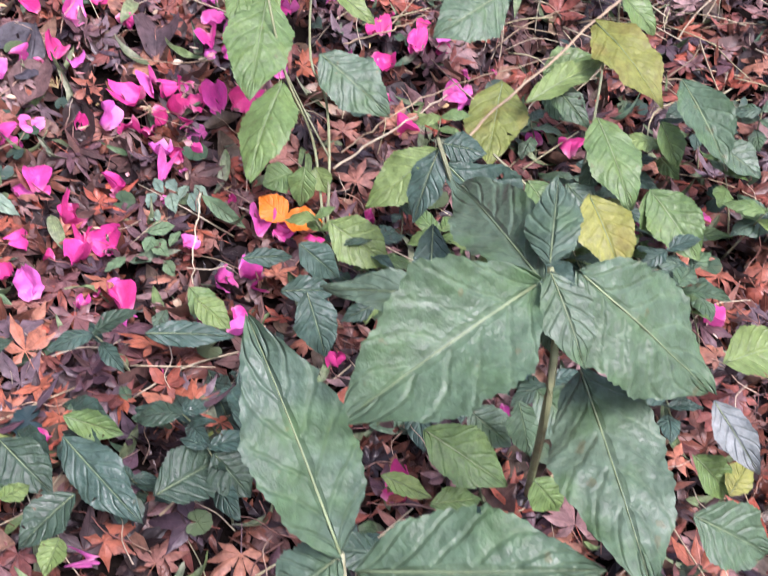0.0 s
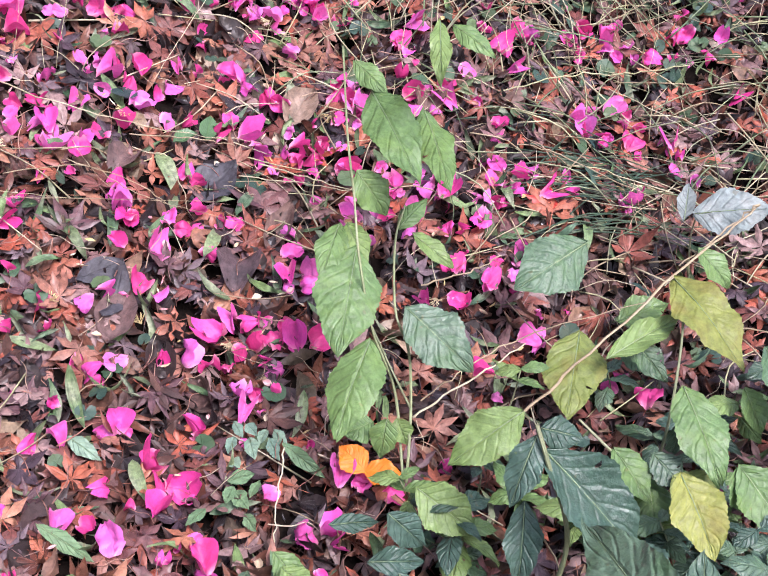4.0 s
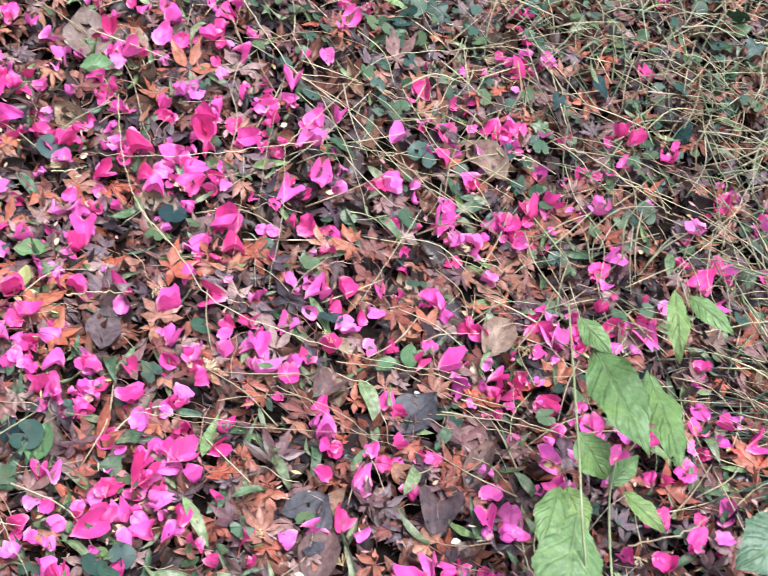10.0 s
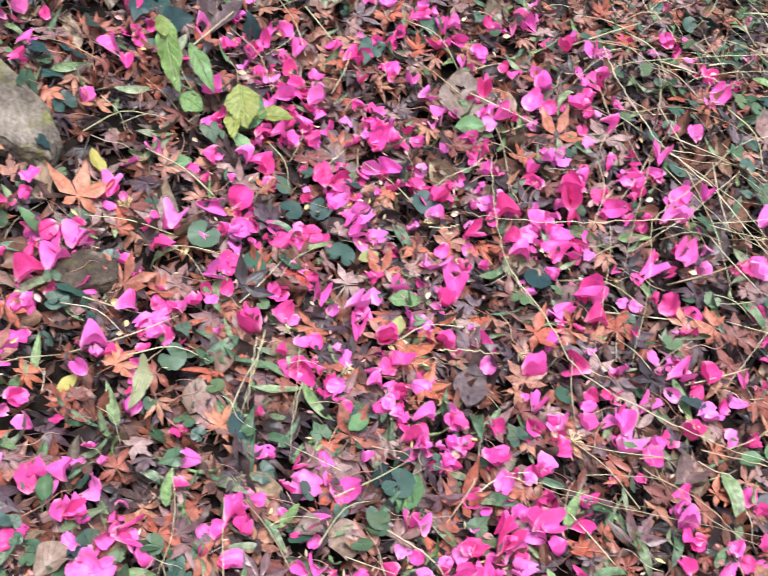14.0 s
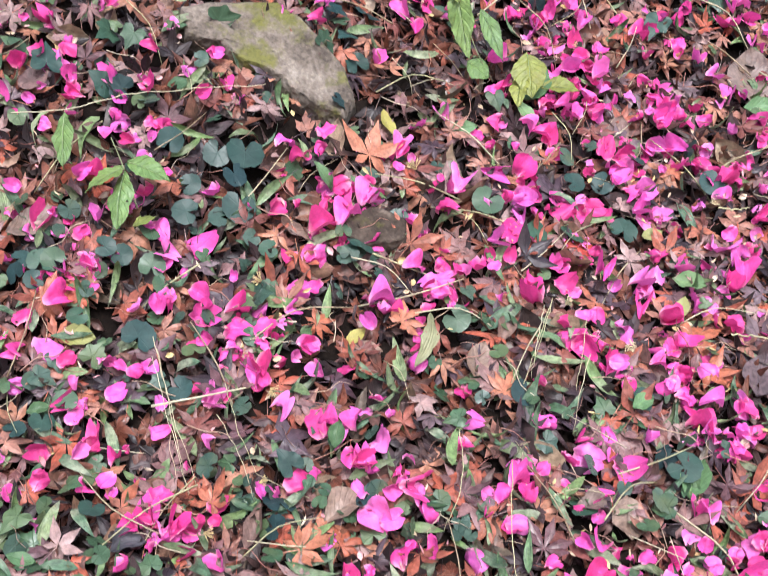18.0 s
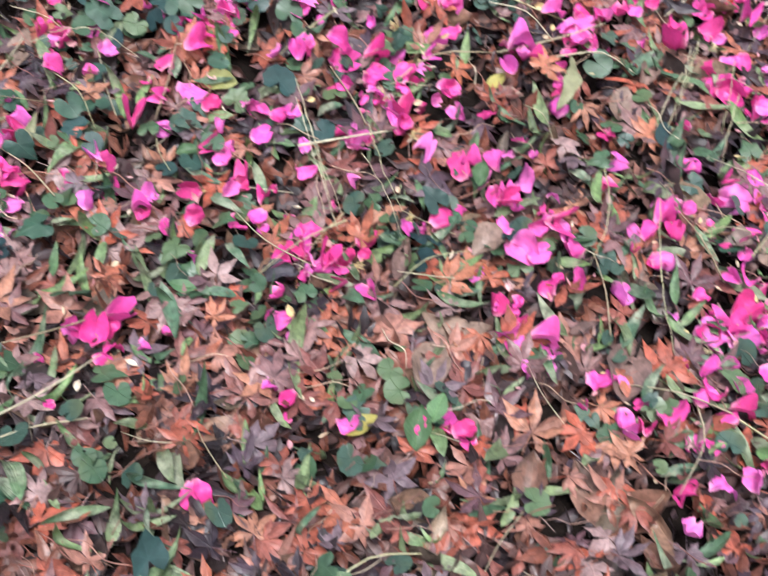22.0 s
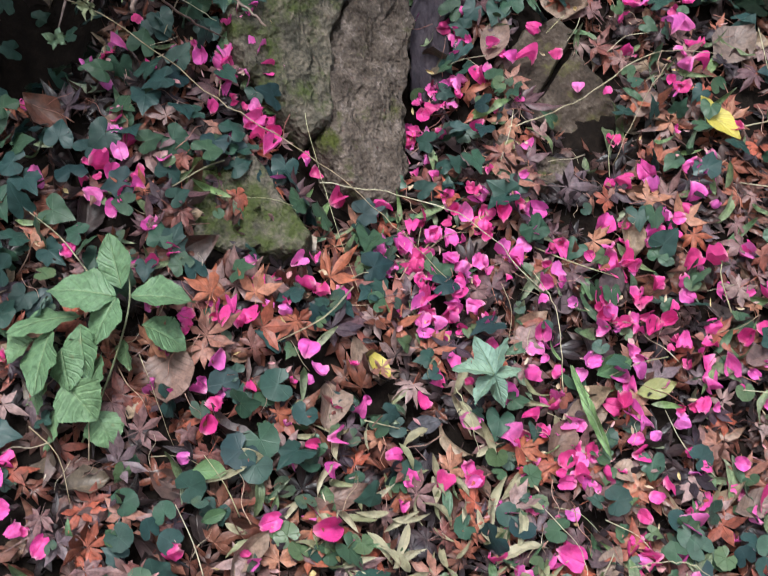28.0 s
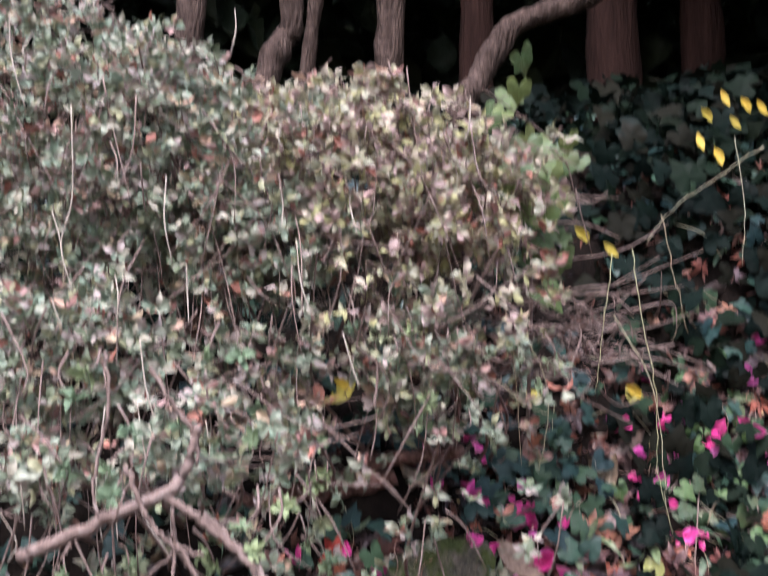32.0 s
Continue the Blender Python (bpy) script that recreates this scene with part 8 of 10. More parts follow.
stalk("twig", "thick brown shrub branch in shade", [(-2.410, 0.390, 0.867), (-2.383, 0.417, 0.860), (-2.348, 0.453, 0.854), (-2.312, 0.489, 0.845)], 0.011)
stalk("twig", "thick brown shrub branch in shade", [(-2.350, 0.410, 0.864), (-2.315, 0.447, 0.853), (-2.283, 0.482, 0.841)], 0.01)
stalk("twig", "bare grey-brown shrub twig", [(-1.962, 0.306, 0.881), (-1.952, 0.301, 0.827), (-1.944, 0.297, 0.782), (-1.936, 0.293, 0.738), (-1.932, 0.289, 0.710)], 0.0022)
stalk("twig", "bare grey-brown shrub twig", [(-1.941, 0.296, 0.765), (-1.934, 0.295, 0.738), (-1.922, 0.303, 0.718), (-1.904, 0.314, 0.691)], 0.0018)
stalk("twig", "bare grey-brown shrub twig", [(-1.907, 0.313, 0.696), (-1.902, 0.308, 0.663)], 0.0012)
stalk("twig", "bare grey-brown shrub twig", [(-1.970, 0.315, 0.835), (-1.953, 0.326, 0.810), (-1.942, 0.329, 0.782), (-1.937, 0.327, 0.757)], 0.0032)
stalk("twig", "bare grey-brown shrub twig", [(-2.005, 0.296, 0.799), (-1.991, 0.318, 0.823), (-1.987, 0.324, 0.831)], 0.0016)
stalk("twig", "bare grey-brown shrub twig", [(-2.001, 0.291, 0.766), (-1.986, 0.314, 0.789), (-1.975, 0.330, 0.803)], 0.0017)
stalk("twig", "bare grey-brown shrub twig", [(-2.031, 0.289, 0.764), (-2.014, 0.306, 0.762), (-1.998, 0.325, 0.767)], 0.0015)
stalk("twig", "bare grey-brown shrub twig", [(-1.994, 0.290, 0.736), (-1.973, 0.313, 0.736), (-1.961, 0.327, 0.740), (-1.954, 0.338, 0.753)], 0.0014)
stalk("twig", "bare grey-brown shrub twig", [(-2.062, 0.273, 0.775), (-2.043, 0.290, 0.761), (-2.019, 0.307, 0.733)], 0.0014)
stalk("twig", "bare grey-brown shrub twig", [(-2.271, 0.642, 0.759), (-2.255, 0.651, 0.733), (-2.241, 0.658, 0.703), (-2.226, 0.662, 0.659)], 0.0045)
stalk("twig", "bare grey-brown shrub twig", [(-2.227, 0.663, 0.667), (-2.165, 0.667, 0.673), (-2.099, 0.673, 0.667), (-2.024, 0.684, 0.649), (-1.978, 0.672, 0.657)], 0.0022)
stalk("twig", "bare grey-brown shrub twig", [(-2.222, 0.667, 0.663), (-2.123, 0.683, 0.645), (-2.054, 0.669, 0.633), (-1.986, 0.651, 0.612)], 0.0024)
stalk("twig", "bare grey-brown shrub twig", [(-2.028, 0.643, 0.638), (-2.026, 0.640, 0.620)], 0.0014)
stalk("twig", "bare grey-brown shrub twig", [(-1.870, 0.405, 0.676), (-1.980, 0.523, 0.635), (-2.075, 0.654, 0.591)], 0.0016)
stalk("twig", "bare grey-brown shrub twig", [(-1.975, 0.235, 1.023), (-1.968, 0.238, 0.988), (-1.966, 0.235, 0.957), (-1.969, 0.224, 0.904), (-1.961, 0.228, 0.873)], 0.0022)
stalk("twig", "bare grey-brown shrub twig", [(-1.963, 0.277, 1.009), (-1.943, 0.293, 0.973), (-1.925, 0.308, 0.940), (-1.924, 0.307, 0.918)], 0.0026)
stalk("twig", "bare grey-brown shrub twig", [(-1.931, 0.238, 0.921), (-1.920, 0.246, 0.891), (-1.910, 0.255, 0.869), (-1.897, 0.267, 0.851), (-1.876, 0.288, 0.843)], 0.0028)
stalk("twig", "bare grey-brown shrub twig", [(-1.937, 0.296, 0.843), (-1.921, 0.309, 0.816), (-1.913, 0.316, 0.794), (-1.909, 0.316, 0.764)], 0.0026)
stalk("twig", "bare grey-brown shrub twig", [(-1.968, 0.278, 0.756), (-1.958, 0.293, 0.776), (-1.945, 0.309, 0.792)], 0.0016)
stalk("twig", "bare grey-brown shrub twig", [(-1.985, 0.253, 0.719), (-1.966, 0.276, 0.726), (-1.944, 0.302, 0.731)], 0.0015)
stalk("twig", "bare grey-brown shrub twig", [(-1.951, 0.322, 0.922), (-1.995, 0.421, 0.907), (-2.054, 0.504, 0.898), (-2.100, 0.600, 0.873)], 0.0014)
stalk("twig", "bare grey-brown shrub twig", [(-2.029, 0.219, 0.814), (-2.023, 0.229, 0.840), (-2.015, 0.241, 0.858)], 0.0016)
stalk("twig", "bare grey-brown shrub twig", [(-1.952, 0.238, 0.869), (-1.946, 0.250, 0.909), (-1.946, 0.253, 0.931)], 0.0014)
stalk("twig", "bare grey-brown shrub twig", [(-2.143, 0.655, 1.061), (-2.124, 0.672, 1.036), (-2.097, 0.699, 1.005)], 0.0016)
stalk("twig", "bare grey-brown shrub twig", [(-2.106, 0.682, 0.961), (-2.108, 0.687, 1.011), (-2.113, 0.687, 1.049)], 0.0022)
stalk("twig", "bare grey-brown shrub twig", [(-2.096, 0.782, 1.057), (-2.067, 0.809, 1.019), (-2.029, 0.846, 0.987), (-2.006, 0.869, 0.968)], 0.0016)
stalk("twig", "bare grey-brown shrub twig", [(-2.080, 0.802, 1.070), (-2.046, 0.834, 1.026), (-1.989, 0.897, 1.027), (-1.960, 0.931, 1.040)], 0.0014)
stalk("twig", "bare grey-brown shrub twig", [(-2.071, 0.788, 0.909), (-2.071, 0.797, 0.967), (-2.067, 0.809, 1.019)], 0.001)

# vines
stalk("vine", "thin pale dry vine hanging over the bank", [(-1.927, 0.953, 1.086), (-1.895, 0.996, 0.987), (-1.894, 1.018, 0.872), (-1.900, 1.029, 0.819)], 0.0013)
stalk("vine", "thin pale dry vine hanging over the bank", [(-2.004, 0.805, 0.998), (-2.010, 0.867, 0.966), (-2.020, 0.928, 0.951)], 0.0015)
stalk("vine", "thin pale dry vine hanging over the bank", [(-1.948, 1.025, 1.184), (-1.945, 1.041, 1.087), (-1.937, 1.063, 0.983), (-1.941, 1.072, 0.872), (-1.932, 1.093, 0.782)], 0.0013)
stalk("vine", "thin pale dry vine hanging over the bank", [(-1.967, 1.004, 1.177), (-1.978, 1.001, 1.094), (-1.994, 0.997, 0.982)], 0.0013)
stalk("vine", "thin pale dry vine hanging over the bank", [(-2.034, 1.223, 1.263), (-2.024, 1.247, 1.153), (-2.016, 1.267, 1.075)], 0.0015)
stalk("vine", "thin pale dry vine hanging over the bank", [(-1.919, 1.341, 1.375), (-2.006, 1.323, 1.328), (-2.092, 1.308, 1.270), (-2.111, 1.291, 1.228)], 0.0016)
stalk("vine", "thin pale dry vine hanging over the bank", [(-1.923, 1.260, 1.379), (-1.919, 1.278, 1.272), (-1.926, 1.280, 1.180)], 0.0012)
stalk("vine", "thin pale dry vine hanging over the bank", [(-2.410, 0.391, 1.373), (-2.415, 0.395, 1.292), (-2.425, 0.393, 1.218)], 0.0013)
stalk("vine", "thin pale dry vine hanging over the bank", [(-2.441, 0.375, 1.212), (-2.431, 0.395, 1.145), (-2.432, 0.405, 1.057)], 0.0012)
stalk("vine", "thin pale dry vine hanging over the bank", [(-2.271, 0.439, 1.042), (-2.271, 0.447, 0.980), (-2.269, 0.454, 0.942)], 0.0013)
stalk("vine", "thin pale dry vine hanging over the bank", [(-2.185, 0.690, 1.061), (-2.173, 0.711, 1.000)], 0.0012)
stalk("vine", "thin pale dry vine hanging over the bank", [(-2.131, 0.677, 1.046), (-2.110, 0.706, 1.007)], 0.002)
stalk("vine", "thin pale dry vine hanging over the bank", [(-2.037, 0.855, 1.103), (-2.033, 0.871, 1.016), (-2.034, 0.886, 0.882)], 0.0011)
stalk("vine", "thin pale dry vine hanging over the bank", [(-2.025, 0.872, 1.076), (-2.004, 0.908, 0.983), (-2.019, 0.905, 0.875)], 0.0011)

# the orange leaf folded in two
orange = thing("orange_leaf", "bright orange fallen leaf folded in two halves", "leaf")
orange_mat = leaf_material("orange_leaf", [(0.60, 0.16, 0.012), (0.62, 0.17, 0.015)], False, ribs=6, vein=0.2, blotch=(0.6, 0.15, 0.02), clear=0.15)
for base, tip, w in (((-0.043, 0.872, -0.366), (-0.068, 0.898, -0.352), 0.034), ((-0.043, 0.872, -0.366), (-0.004, 0.858, -0.362), 0.030)):
    ob = part("leaf_half", mesh_of("leaf_half", rib_leaf((Vector(tip) - Vector(base)).length, w / 2, seed=3), orange_mat), orange)
    ob.matrix_basis = axes_pose(base, tip, (0, -0.5, 0.8))


# ---- stones ----
def stone(name, label, outline, centre, normal, up, depth, mat, rough, seed):
    """A stone slab from its face outline (in metres across and up its face), pitted, with worn, uneven edges."""
    n = Vector(normal).normalized()
    u = Vector(up)
    u = (u - n * u.dot(n)).normalized()
    r = u.cross(n)
    bm = bmesh.new()
    o = np.array(outline, float)
    mid = o.mean(axis=0)
    dense = np.concatenate([[o[i] * (1 - t) + o[(i + 1) % len(o)] * t for t in np.linspace(0, 1, 9, endpoint=False)] for i in range(len(o))])
    rings = [(k, 0.0) for k in (0.001, 0.08, 0.16, 0.24, 0.32, 0.4, 0.48, 0.56, 0.64, 0.72, 0.8, 0.87, 0.93)] + [(0.975, -0.004), (1.0, -0.014), (1.03, -0.5 * depth), (0.98, -depth)]
    vs = []
    for k, d in rings:
        row = []
        for px, py in mid + (dense - mid) * k:
            q = Vector(centre) + r * px + u * py + n * d
            pit = noise.noise(q * 70 + Vector((seed, 3, 0)))
            h = noise.noise(q * 9 + Vector((seed, 0, 0))) * 0.5 + noise.noise(q * 32 + Vector((0, seed, 0))) * 0.4 - 0.45 * max(0, pit) + noise.noise(q * 150) * 0.2
            row.append(bm.verts.new(q + n * h * rough + (r * noise.noise(q * 38) + u * noise.noise(q * 41)) * rough * 0.6))
        vs.append(row)
    for a, b in zip(vs[:-1], vs[1:]):
        for i in range(len(a)):
            j = (i + 1) % len(a)
            bm.faces.new((a[i], b[i], b[j], a[j]))
    bm.faces.new(vs[-1])
    bmesh.ops.recalc_face_normals(bm, faces=bm.faces)
    me = bpy.data.meshes.new(name)
    bm.to_mesh(me)
    bm.free()
    for p in me.polygons:
        p.use_smooth = True
    me.materials.append(mat)
    return tagged(new(name, me), label, "stone")


FACE = (0.818, -0.206, 0.537)
stone("standing_stone", "tall dark stone slab with green moss leaning on the bank", [(-0.118, 0.124), (-0.079, 0.168), (-0.024, 0.193), (0.053, 0.196), (0.111, 0.184), (0.105, 0.136), (0.074, 0.099), (0.05, 0.046), (0.009, -0.009), (-0.008, -0.078), (-0.029, -0.146), (-0.065, -0.168), (-0.09, -0.125), (-0.116, -0.098), (-0.138, -0.056), (-0.147, -0.007), (-0.139, 0.062)],
      (-2.138, 0.879, 0.595), FACE, (0, 0, 1), 0.16, mossy_stone, 0.018, 1)
stone("standing_stone", "brown pitted stone slab standing close beside the mossy one", [(0.106, 0.128), (0.125, 0.093), (0.169, 0.081), (0.164, 0.023), (0.118, -0.088), (0.086, -0.193), (0.058, -0.263), (0.01, -0.275), (-0.04, -0.24), (-0.046, -0.171), (-0.010, -0.077), (0.014, -0.017), (0.058, 0.049), (0.083, 0.098)],
      (-2.147, 0.881, 0.589), FACE, (0, 0, 1), 0.16, brown_stone, 0.022, 8)
stone("mossy_stone", "low flat mossy stone half under ivy below the bank", [(-0.075, 0.023), (-0.05, 0.078), (-0.007, 0.088), (0.031, 0.076), (0.052, 0.027), (0.097, -0.033), (0.088, -0.064), (0.013, -0.066), (-0.055, -0.048), (-0.079, -0.014)],
      (-2.05, 0.645, 0.38), (0.62, -0.45, 0.64), (0, 0, 1), 0.10, mossy_stone, 0.012, 2)
stone("rock", "grey-brown leaning rock with a wet face half buried in leaves", [(-0.074, -0.095), (-0.060, -0.026), (-0.019, 0.038), (0.025, 0.055), (0.054, 0.034), (0.016, -0.036), (-0.022, -0.095)],
      (-1.955, 1.147, 0.555), (0.60, -0.60, 0.53), (0, 0, 1), 0.07, grey_stone, 0.008, 3)
stone("rock", "grey-brown pointed rock sunk among dead leaves", [(-0.068, -0.047), (-0.036, 0.002), (0.001, 0.062), (0.042, 0.010), (0.069, -0.037), (0.050, -0.084), (-0.008, -0.088)],
      (-1.90, 1.16, 0.505), (0.60, -0.62, 0.50), (0, 0, 1), 0.07, grey_stone, 0.010, 9)
stone("rock", "dark brown upright rock between dead leaves", [(-0.043, -0.07), (-0.043, 0.012), (-0.021, 0.027), (0.0, 0.016), (-0.007, -0.06)],
      (-1.90, 1.03, 0.425), (0.62, -0.62, 0.47), (0, 0, 1), 0.05, brown_stone, 0.008, 11)
stone("rock", "low brown rock among leaves and petals", [(-0.059, -0.012), (-0.045, 0.021), (0.025, 0.016), (0.036, -0.015), (-0.025, -0.036)],
      (-1.85, 1.05, 0.405), (0.55, -0.60, 0.58), (0, 0, 1), 0.05, brown_stone, 0.008, 12)
stone("flat_stone", "flat pale grey-beige stone with moss patches among petals", [(-0.147, -0.036), (-0.122, 0.001), (-0.063, 0.071), (-0.029, 0.076), (0.024, 0.071), (0.08, 0.057), (0.124, 0.027), (0.127, -0.009), (0.098, -0.021), (0.06, -0.028), (0.004, -0.03), (-0.024, -0.045), (-0.069, -0.048), (-0.105, -0.071)],
      (-1.303, 1.323, 0.206), (0.472, -0.439, 0.764), (0, 1, 0), 0.06, pale_stone, 0.008, 4)
stone("small_stone", "small flat grey stone in the litter", [(-0.04, -0.02), (-0.02, 0.022), (0.027, 0.034), (0.045, 0.008), (0.01, -0.035), (-0.018, -0.04)],
      (-1.105, 1.222, 0.028), (0.355, -0.442, 0.824), (0, 1, 0), 0.03, grey_stone, 0.006, 5)
stone("slate", "dark purple-brown slate standing beside the brown slab", [(-0.041, 0.048), (-0.018, 0.108), (0.006, 0.121), (0.028, 0.049), (0.022, -0.053), (-0.001, -0.115), (-0.039, -0.075)],
      (-2.09, 1.06, 0.56), (0.68, -0.62, 0.38), (0, 0, 1), 0.06, slate_mat, 0.012, 6)
stalk("fallen_log", "red-brown dead branch with a broken end lying across the bank", [(-2.199, 0.937, 0.887), (-2.247, 0.883, 0.879), (-2.276, 0.850, 0.872), (-2.313, 0.805, 0.850), (-2.341, 0.772, 0.839), (-2.389, 0.717, 0.825)], 0.0125, log_mat)
stalk("fallen_log", "thick dark rotten branch under the thinner one", [(-2.275, 0.868, 0.851), (-2.312, 0.823, 0.834), (-2.351, 0.779, 0.825), (-2.390, 0.735, 0.817), (-2.435, 0.685, 0.809)], 0.0165, log_mat)

# ---- drifts of fallen leaves and petals under the single ones ----
LITTER_OVALS = [blade(oval(w, 0.5, 0.85), 4, cup=c, curl=k, wave=0.05, seed=i + 60, twist=t) for i, (w, c, k, t) in enumerate([(0.26, 0.4, 0.3, 0.3), (0.3, 0.9, 0.4, -0.5), (0.2, -0.6, 0.5, 0.6), (0.16, 1.2, 0.7, 1.0)])]
LITTER_BITS = [blade(oval(w, 0.5, 0.7), 2, cup=c, curl=k, wave=0.08, seed=i + 80, twist=t) for i, (w, c, k, t) in enumerate([(0.12, 0.5, 0.4, 0.5), (0.2, 1.2, 0.5, -0.8), (0.08, 0.8, 0.9, 1.2)])]
def clear_of_hollow(x, y):
    return ((x + 2.46) ** 2 + (y - 0.60) ** 2 > 0.085**2) & ((x + 2.06) ** 2 + (y - 1.33) ** 2 > 0.06**2)


x, y, r = region(13500, -2.5, 0.8, 0.15, 2.6, 11)
edge_out = -0.72 * x + 0.69 * y
keep = (edge_out < 2.62) & clear_of_hollow(x, y) & ((edge_out < 2.15) | (r.uniform(0, 1, len(x)) < 0.6))
spread("leaf_litter", LITTER_MAPLES, shaded_litter_drift, x[keep], y[keep], r, (0.04, 0.068), (-0.004, 0.016), 24, "drift of rust-red and brown fallen maple leaves", "leaf litter")
x, y, r = region(6500, -3.2, 1.3, -0.2, 3.0, 12)
keep = clear_of_hollow(x, y) & ((-0.72 * x + 0.69 * y < 2.08) | (r.uniform(0, 1, len(x)) < 0.4))
spread("dead_leaf_litter", LITTER_OVALS, brown_drift, x[keep], y[keep], r, (0.03, 0.075), (0.0, 0.02), 28, "scattered grey-brown decaying leaves on the soil", "leaf litter", (220, "dead_leaf", brown_mat, "small grey-brown decaying leaf on the litter", "leaf"))
x, y, r = region(11000, -2.5, 0.8, 0.15, 2.6, 15)
keep = clear_of_hollow(x, y)
spread("leaf_fragments", LITTER_BITS, shaded_litter_drift, x[keep], y[keep], r, (0.012, 0.035), (0.002, 0.02), 35, "small broken brown leaf pieces and stalks", "leaf litter")
x, y, r = region(4600, -2.2, 0.8, 0.3, 2.4, 19)
keep = (-0.72 * x + 0.69 * y < 2.08) | (r.uniform(0, 1, len(x)) < 0.65)
spread("maple_scatter", MAPLES, maple_drift, x[keep], y[keep], r, (0.040, 0.066), (0.012, 0.028), 11, "whole rust-red and mauve maple leaves on top of the litter", "leaf litter")
# thinner litter over the rest of the slope
x, y, r = region(60000, -5.5, 4.0, -3.5, 5.0, 22)
away = np.maximum(np.maximum(-2.3 - x, x - 0.75), np.maximum(0.25 - y, y - 2.55))
keep = (away > 0) & (r.uniform(0, 1, len(x)) < 0.75 * np.exp(-np.clip(away, 0, 9) / 0.35) + 0.18 * np.exp(-np.clip(away, 0, 9) / 1.6)) & (-0.72 * x + 0.69 * y < 2.4) & ~((x < -2.0) & (-0.72 * x + 0.69 * y > 1.6))
spread("outer_litter", LITTER_MAPLES[:3] + LITTER_OVALS, maple_drift, x[keep], y[keep], r, (0.04, 0.075), (0.0, 0.02), 22, "brown fallen leaves thinning out over the slope", "leaf litter")
x, y, r = region(9000, -2.5, 0.9, 0.3, 2.6, 13)
dens = 0.05 + blob(x, y, (-0.55, 1.6, 0.35, 0.7), (-0.85, 1.5, 0.3, 0.5), (-0.25, 1.45, 0.35, 0.25), (0.2, 1.65, 0.35, 0.16), (-1.7, 1.2, 0.2, 0.3), (-1.05, 1.25, 0.2, 0.2), (-0.6, 1.25, 0.25, 0.3), (-0.9, 1.9, 0.25, 0.3), (-1.22, 1.03, 0.08, 0.5), (-1.16, 1.26, 0.14, 0.6), (-0.95, 0.93, 0.1, 0.25), (-1.67, 1.09, 0.12, 0.6), (-1.84, 0.82, 0.08, 0.3), (-1.5, 1.1, 0.12, 0.5), (-1.87, 0.84, 0.07, 0.8), (-1.72, 1.02, 0.1, 0.8), (-2.0, 0.97, 0.035, 1.0))
keep = (r.uniform(0, 1, len(x)) < dens * 0.12) & clear_of_hollow(x, y)
spread("petal_drift", PETALS, petal_drift, x[keep], y[keep], r, (0.019, 0.033), (0.012, 0.03), 24, "drift of bright magenta-pink fallen camellia petals", "petals")
# ivy on the bank and at the far side of the slope
x, y, r = region(12000, -3.6, 1.2, -0.4, 3.2, 14)
s_up = -0.72 * x + 0.69 * y
dens = 0.35 * np.clip((s_up - 1.85) / 0.2, 0, 1) + 0.7 * np.clip((s_up - 2.25) / 0.2, 0, 1) + blob(x, y, (0.35, 2.15, 0.3, 0.06), (0.05, 2.3, 0.3, 0.10), (-2.45, 0.45, 0.22, 0.7), (-2.3, 0.15, 0.25, 0.6), (-0.5, 2.5, 0.2, 0.6), (-1.5, 1.55, 0.12, 0.3), (-1.75, 0.45, 0.15, 0.15), (-1.45, 0.95, 0.2, 0.05), (-1.35, 0.75, 0.2, 0.05), (-1.85, 0.55, 0.2, 0.12), (-1.9, 0.75, 0.12, 0.15), (-1.45, 1.2, 0.2, 0.06), (-2.36, 0.74, 0.09, 0.9), (-2.30, 0.86, 0.08, 0.5), (-2.28, 0.68, 0.06, 0.6)) + 0.014
keep = (r.uniform(0, 1, len(x)) < dens * 0.75) & clear_of_hollow(x, y)
spread("ivy_patch", IVIES, ivy_drift, x[keep], y[keep], r, (0.026, 0.046), (0.02, 0.05), 28, "dark green glossy ivy leaves creeping over the bank", "ivy")
x, y, r = region(5000, -2.3, 0.7, 0.2, 2.5, 16)
dens = 0.36 + blob(x, y, (-1.2, 0.9, 0.35, 0.3), (-0.75, 1.1, 0.2, 0.25), (-1.3, 0.85, 0.25, 0.3), (-1.1, 0.75, 0.3, 0.15), (0.4, 1.5, 0.3, 0.15), (-0.7, 1.0, 0.2, 0.2))
keep = r.uniform(0, 1, len(x)) < dens
spread("small_weeds", LANCES, lance_drift, x[keep], y[keep], r, (0.03, 0.07), (0.015, 0.03), 25, "small green and yellowing weed blades in the litter", "weeds", (220, "lance_leaf", lance_mat, "narrow dull green weed blade on the litter", "leaf"))
x, y, r = region(9000, -2.3, 0.7, 0.2, 2.5, 20)
dens = 0.09 + blob(x, y, (-1.4, 0.8, 0.22, 0.4), (-1.5, 1.0, 0.15, 0.4), (-1.15, 0.95, 0.2, 0.2), (-1.8, 0.6, 0.25, 0.4), (-0.95, 0.75, 0.25, 0.25), (-0.7, 1.05, 0.15, 0.25), (0.1, 2.1, 0.3, 0.7), (-0.45, 2.1, 0.2, 0.4), (0.4, 1.95, 0.3, 0.5))
clump = np.array([noise.noise((a * 13, b * 13, 4.0)) for a, b in zip(x, y)])
keep = (r.uniform(0, 1, len(x)) < dens * np.clip(0.6 + 3.0 * clump, 0, 2)) & clear_of_hollow(x, y)
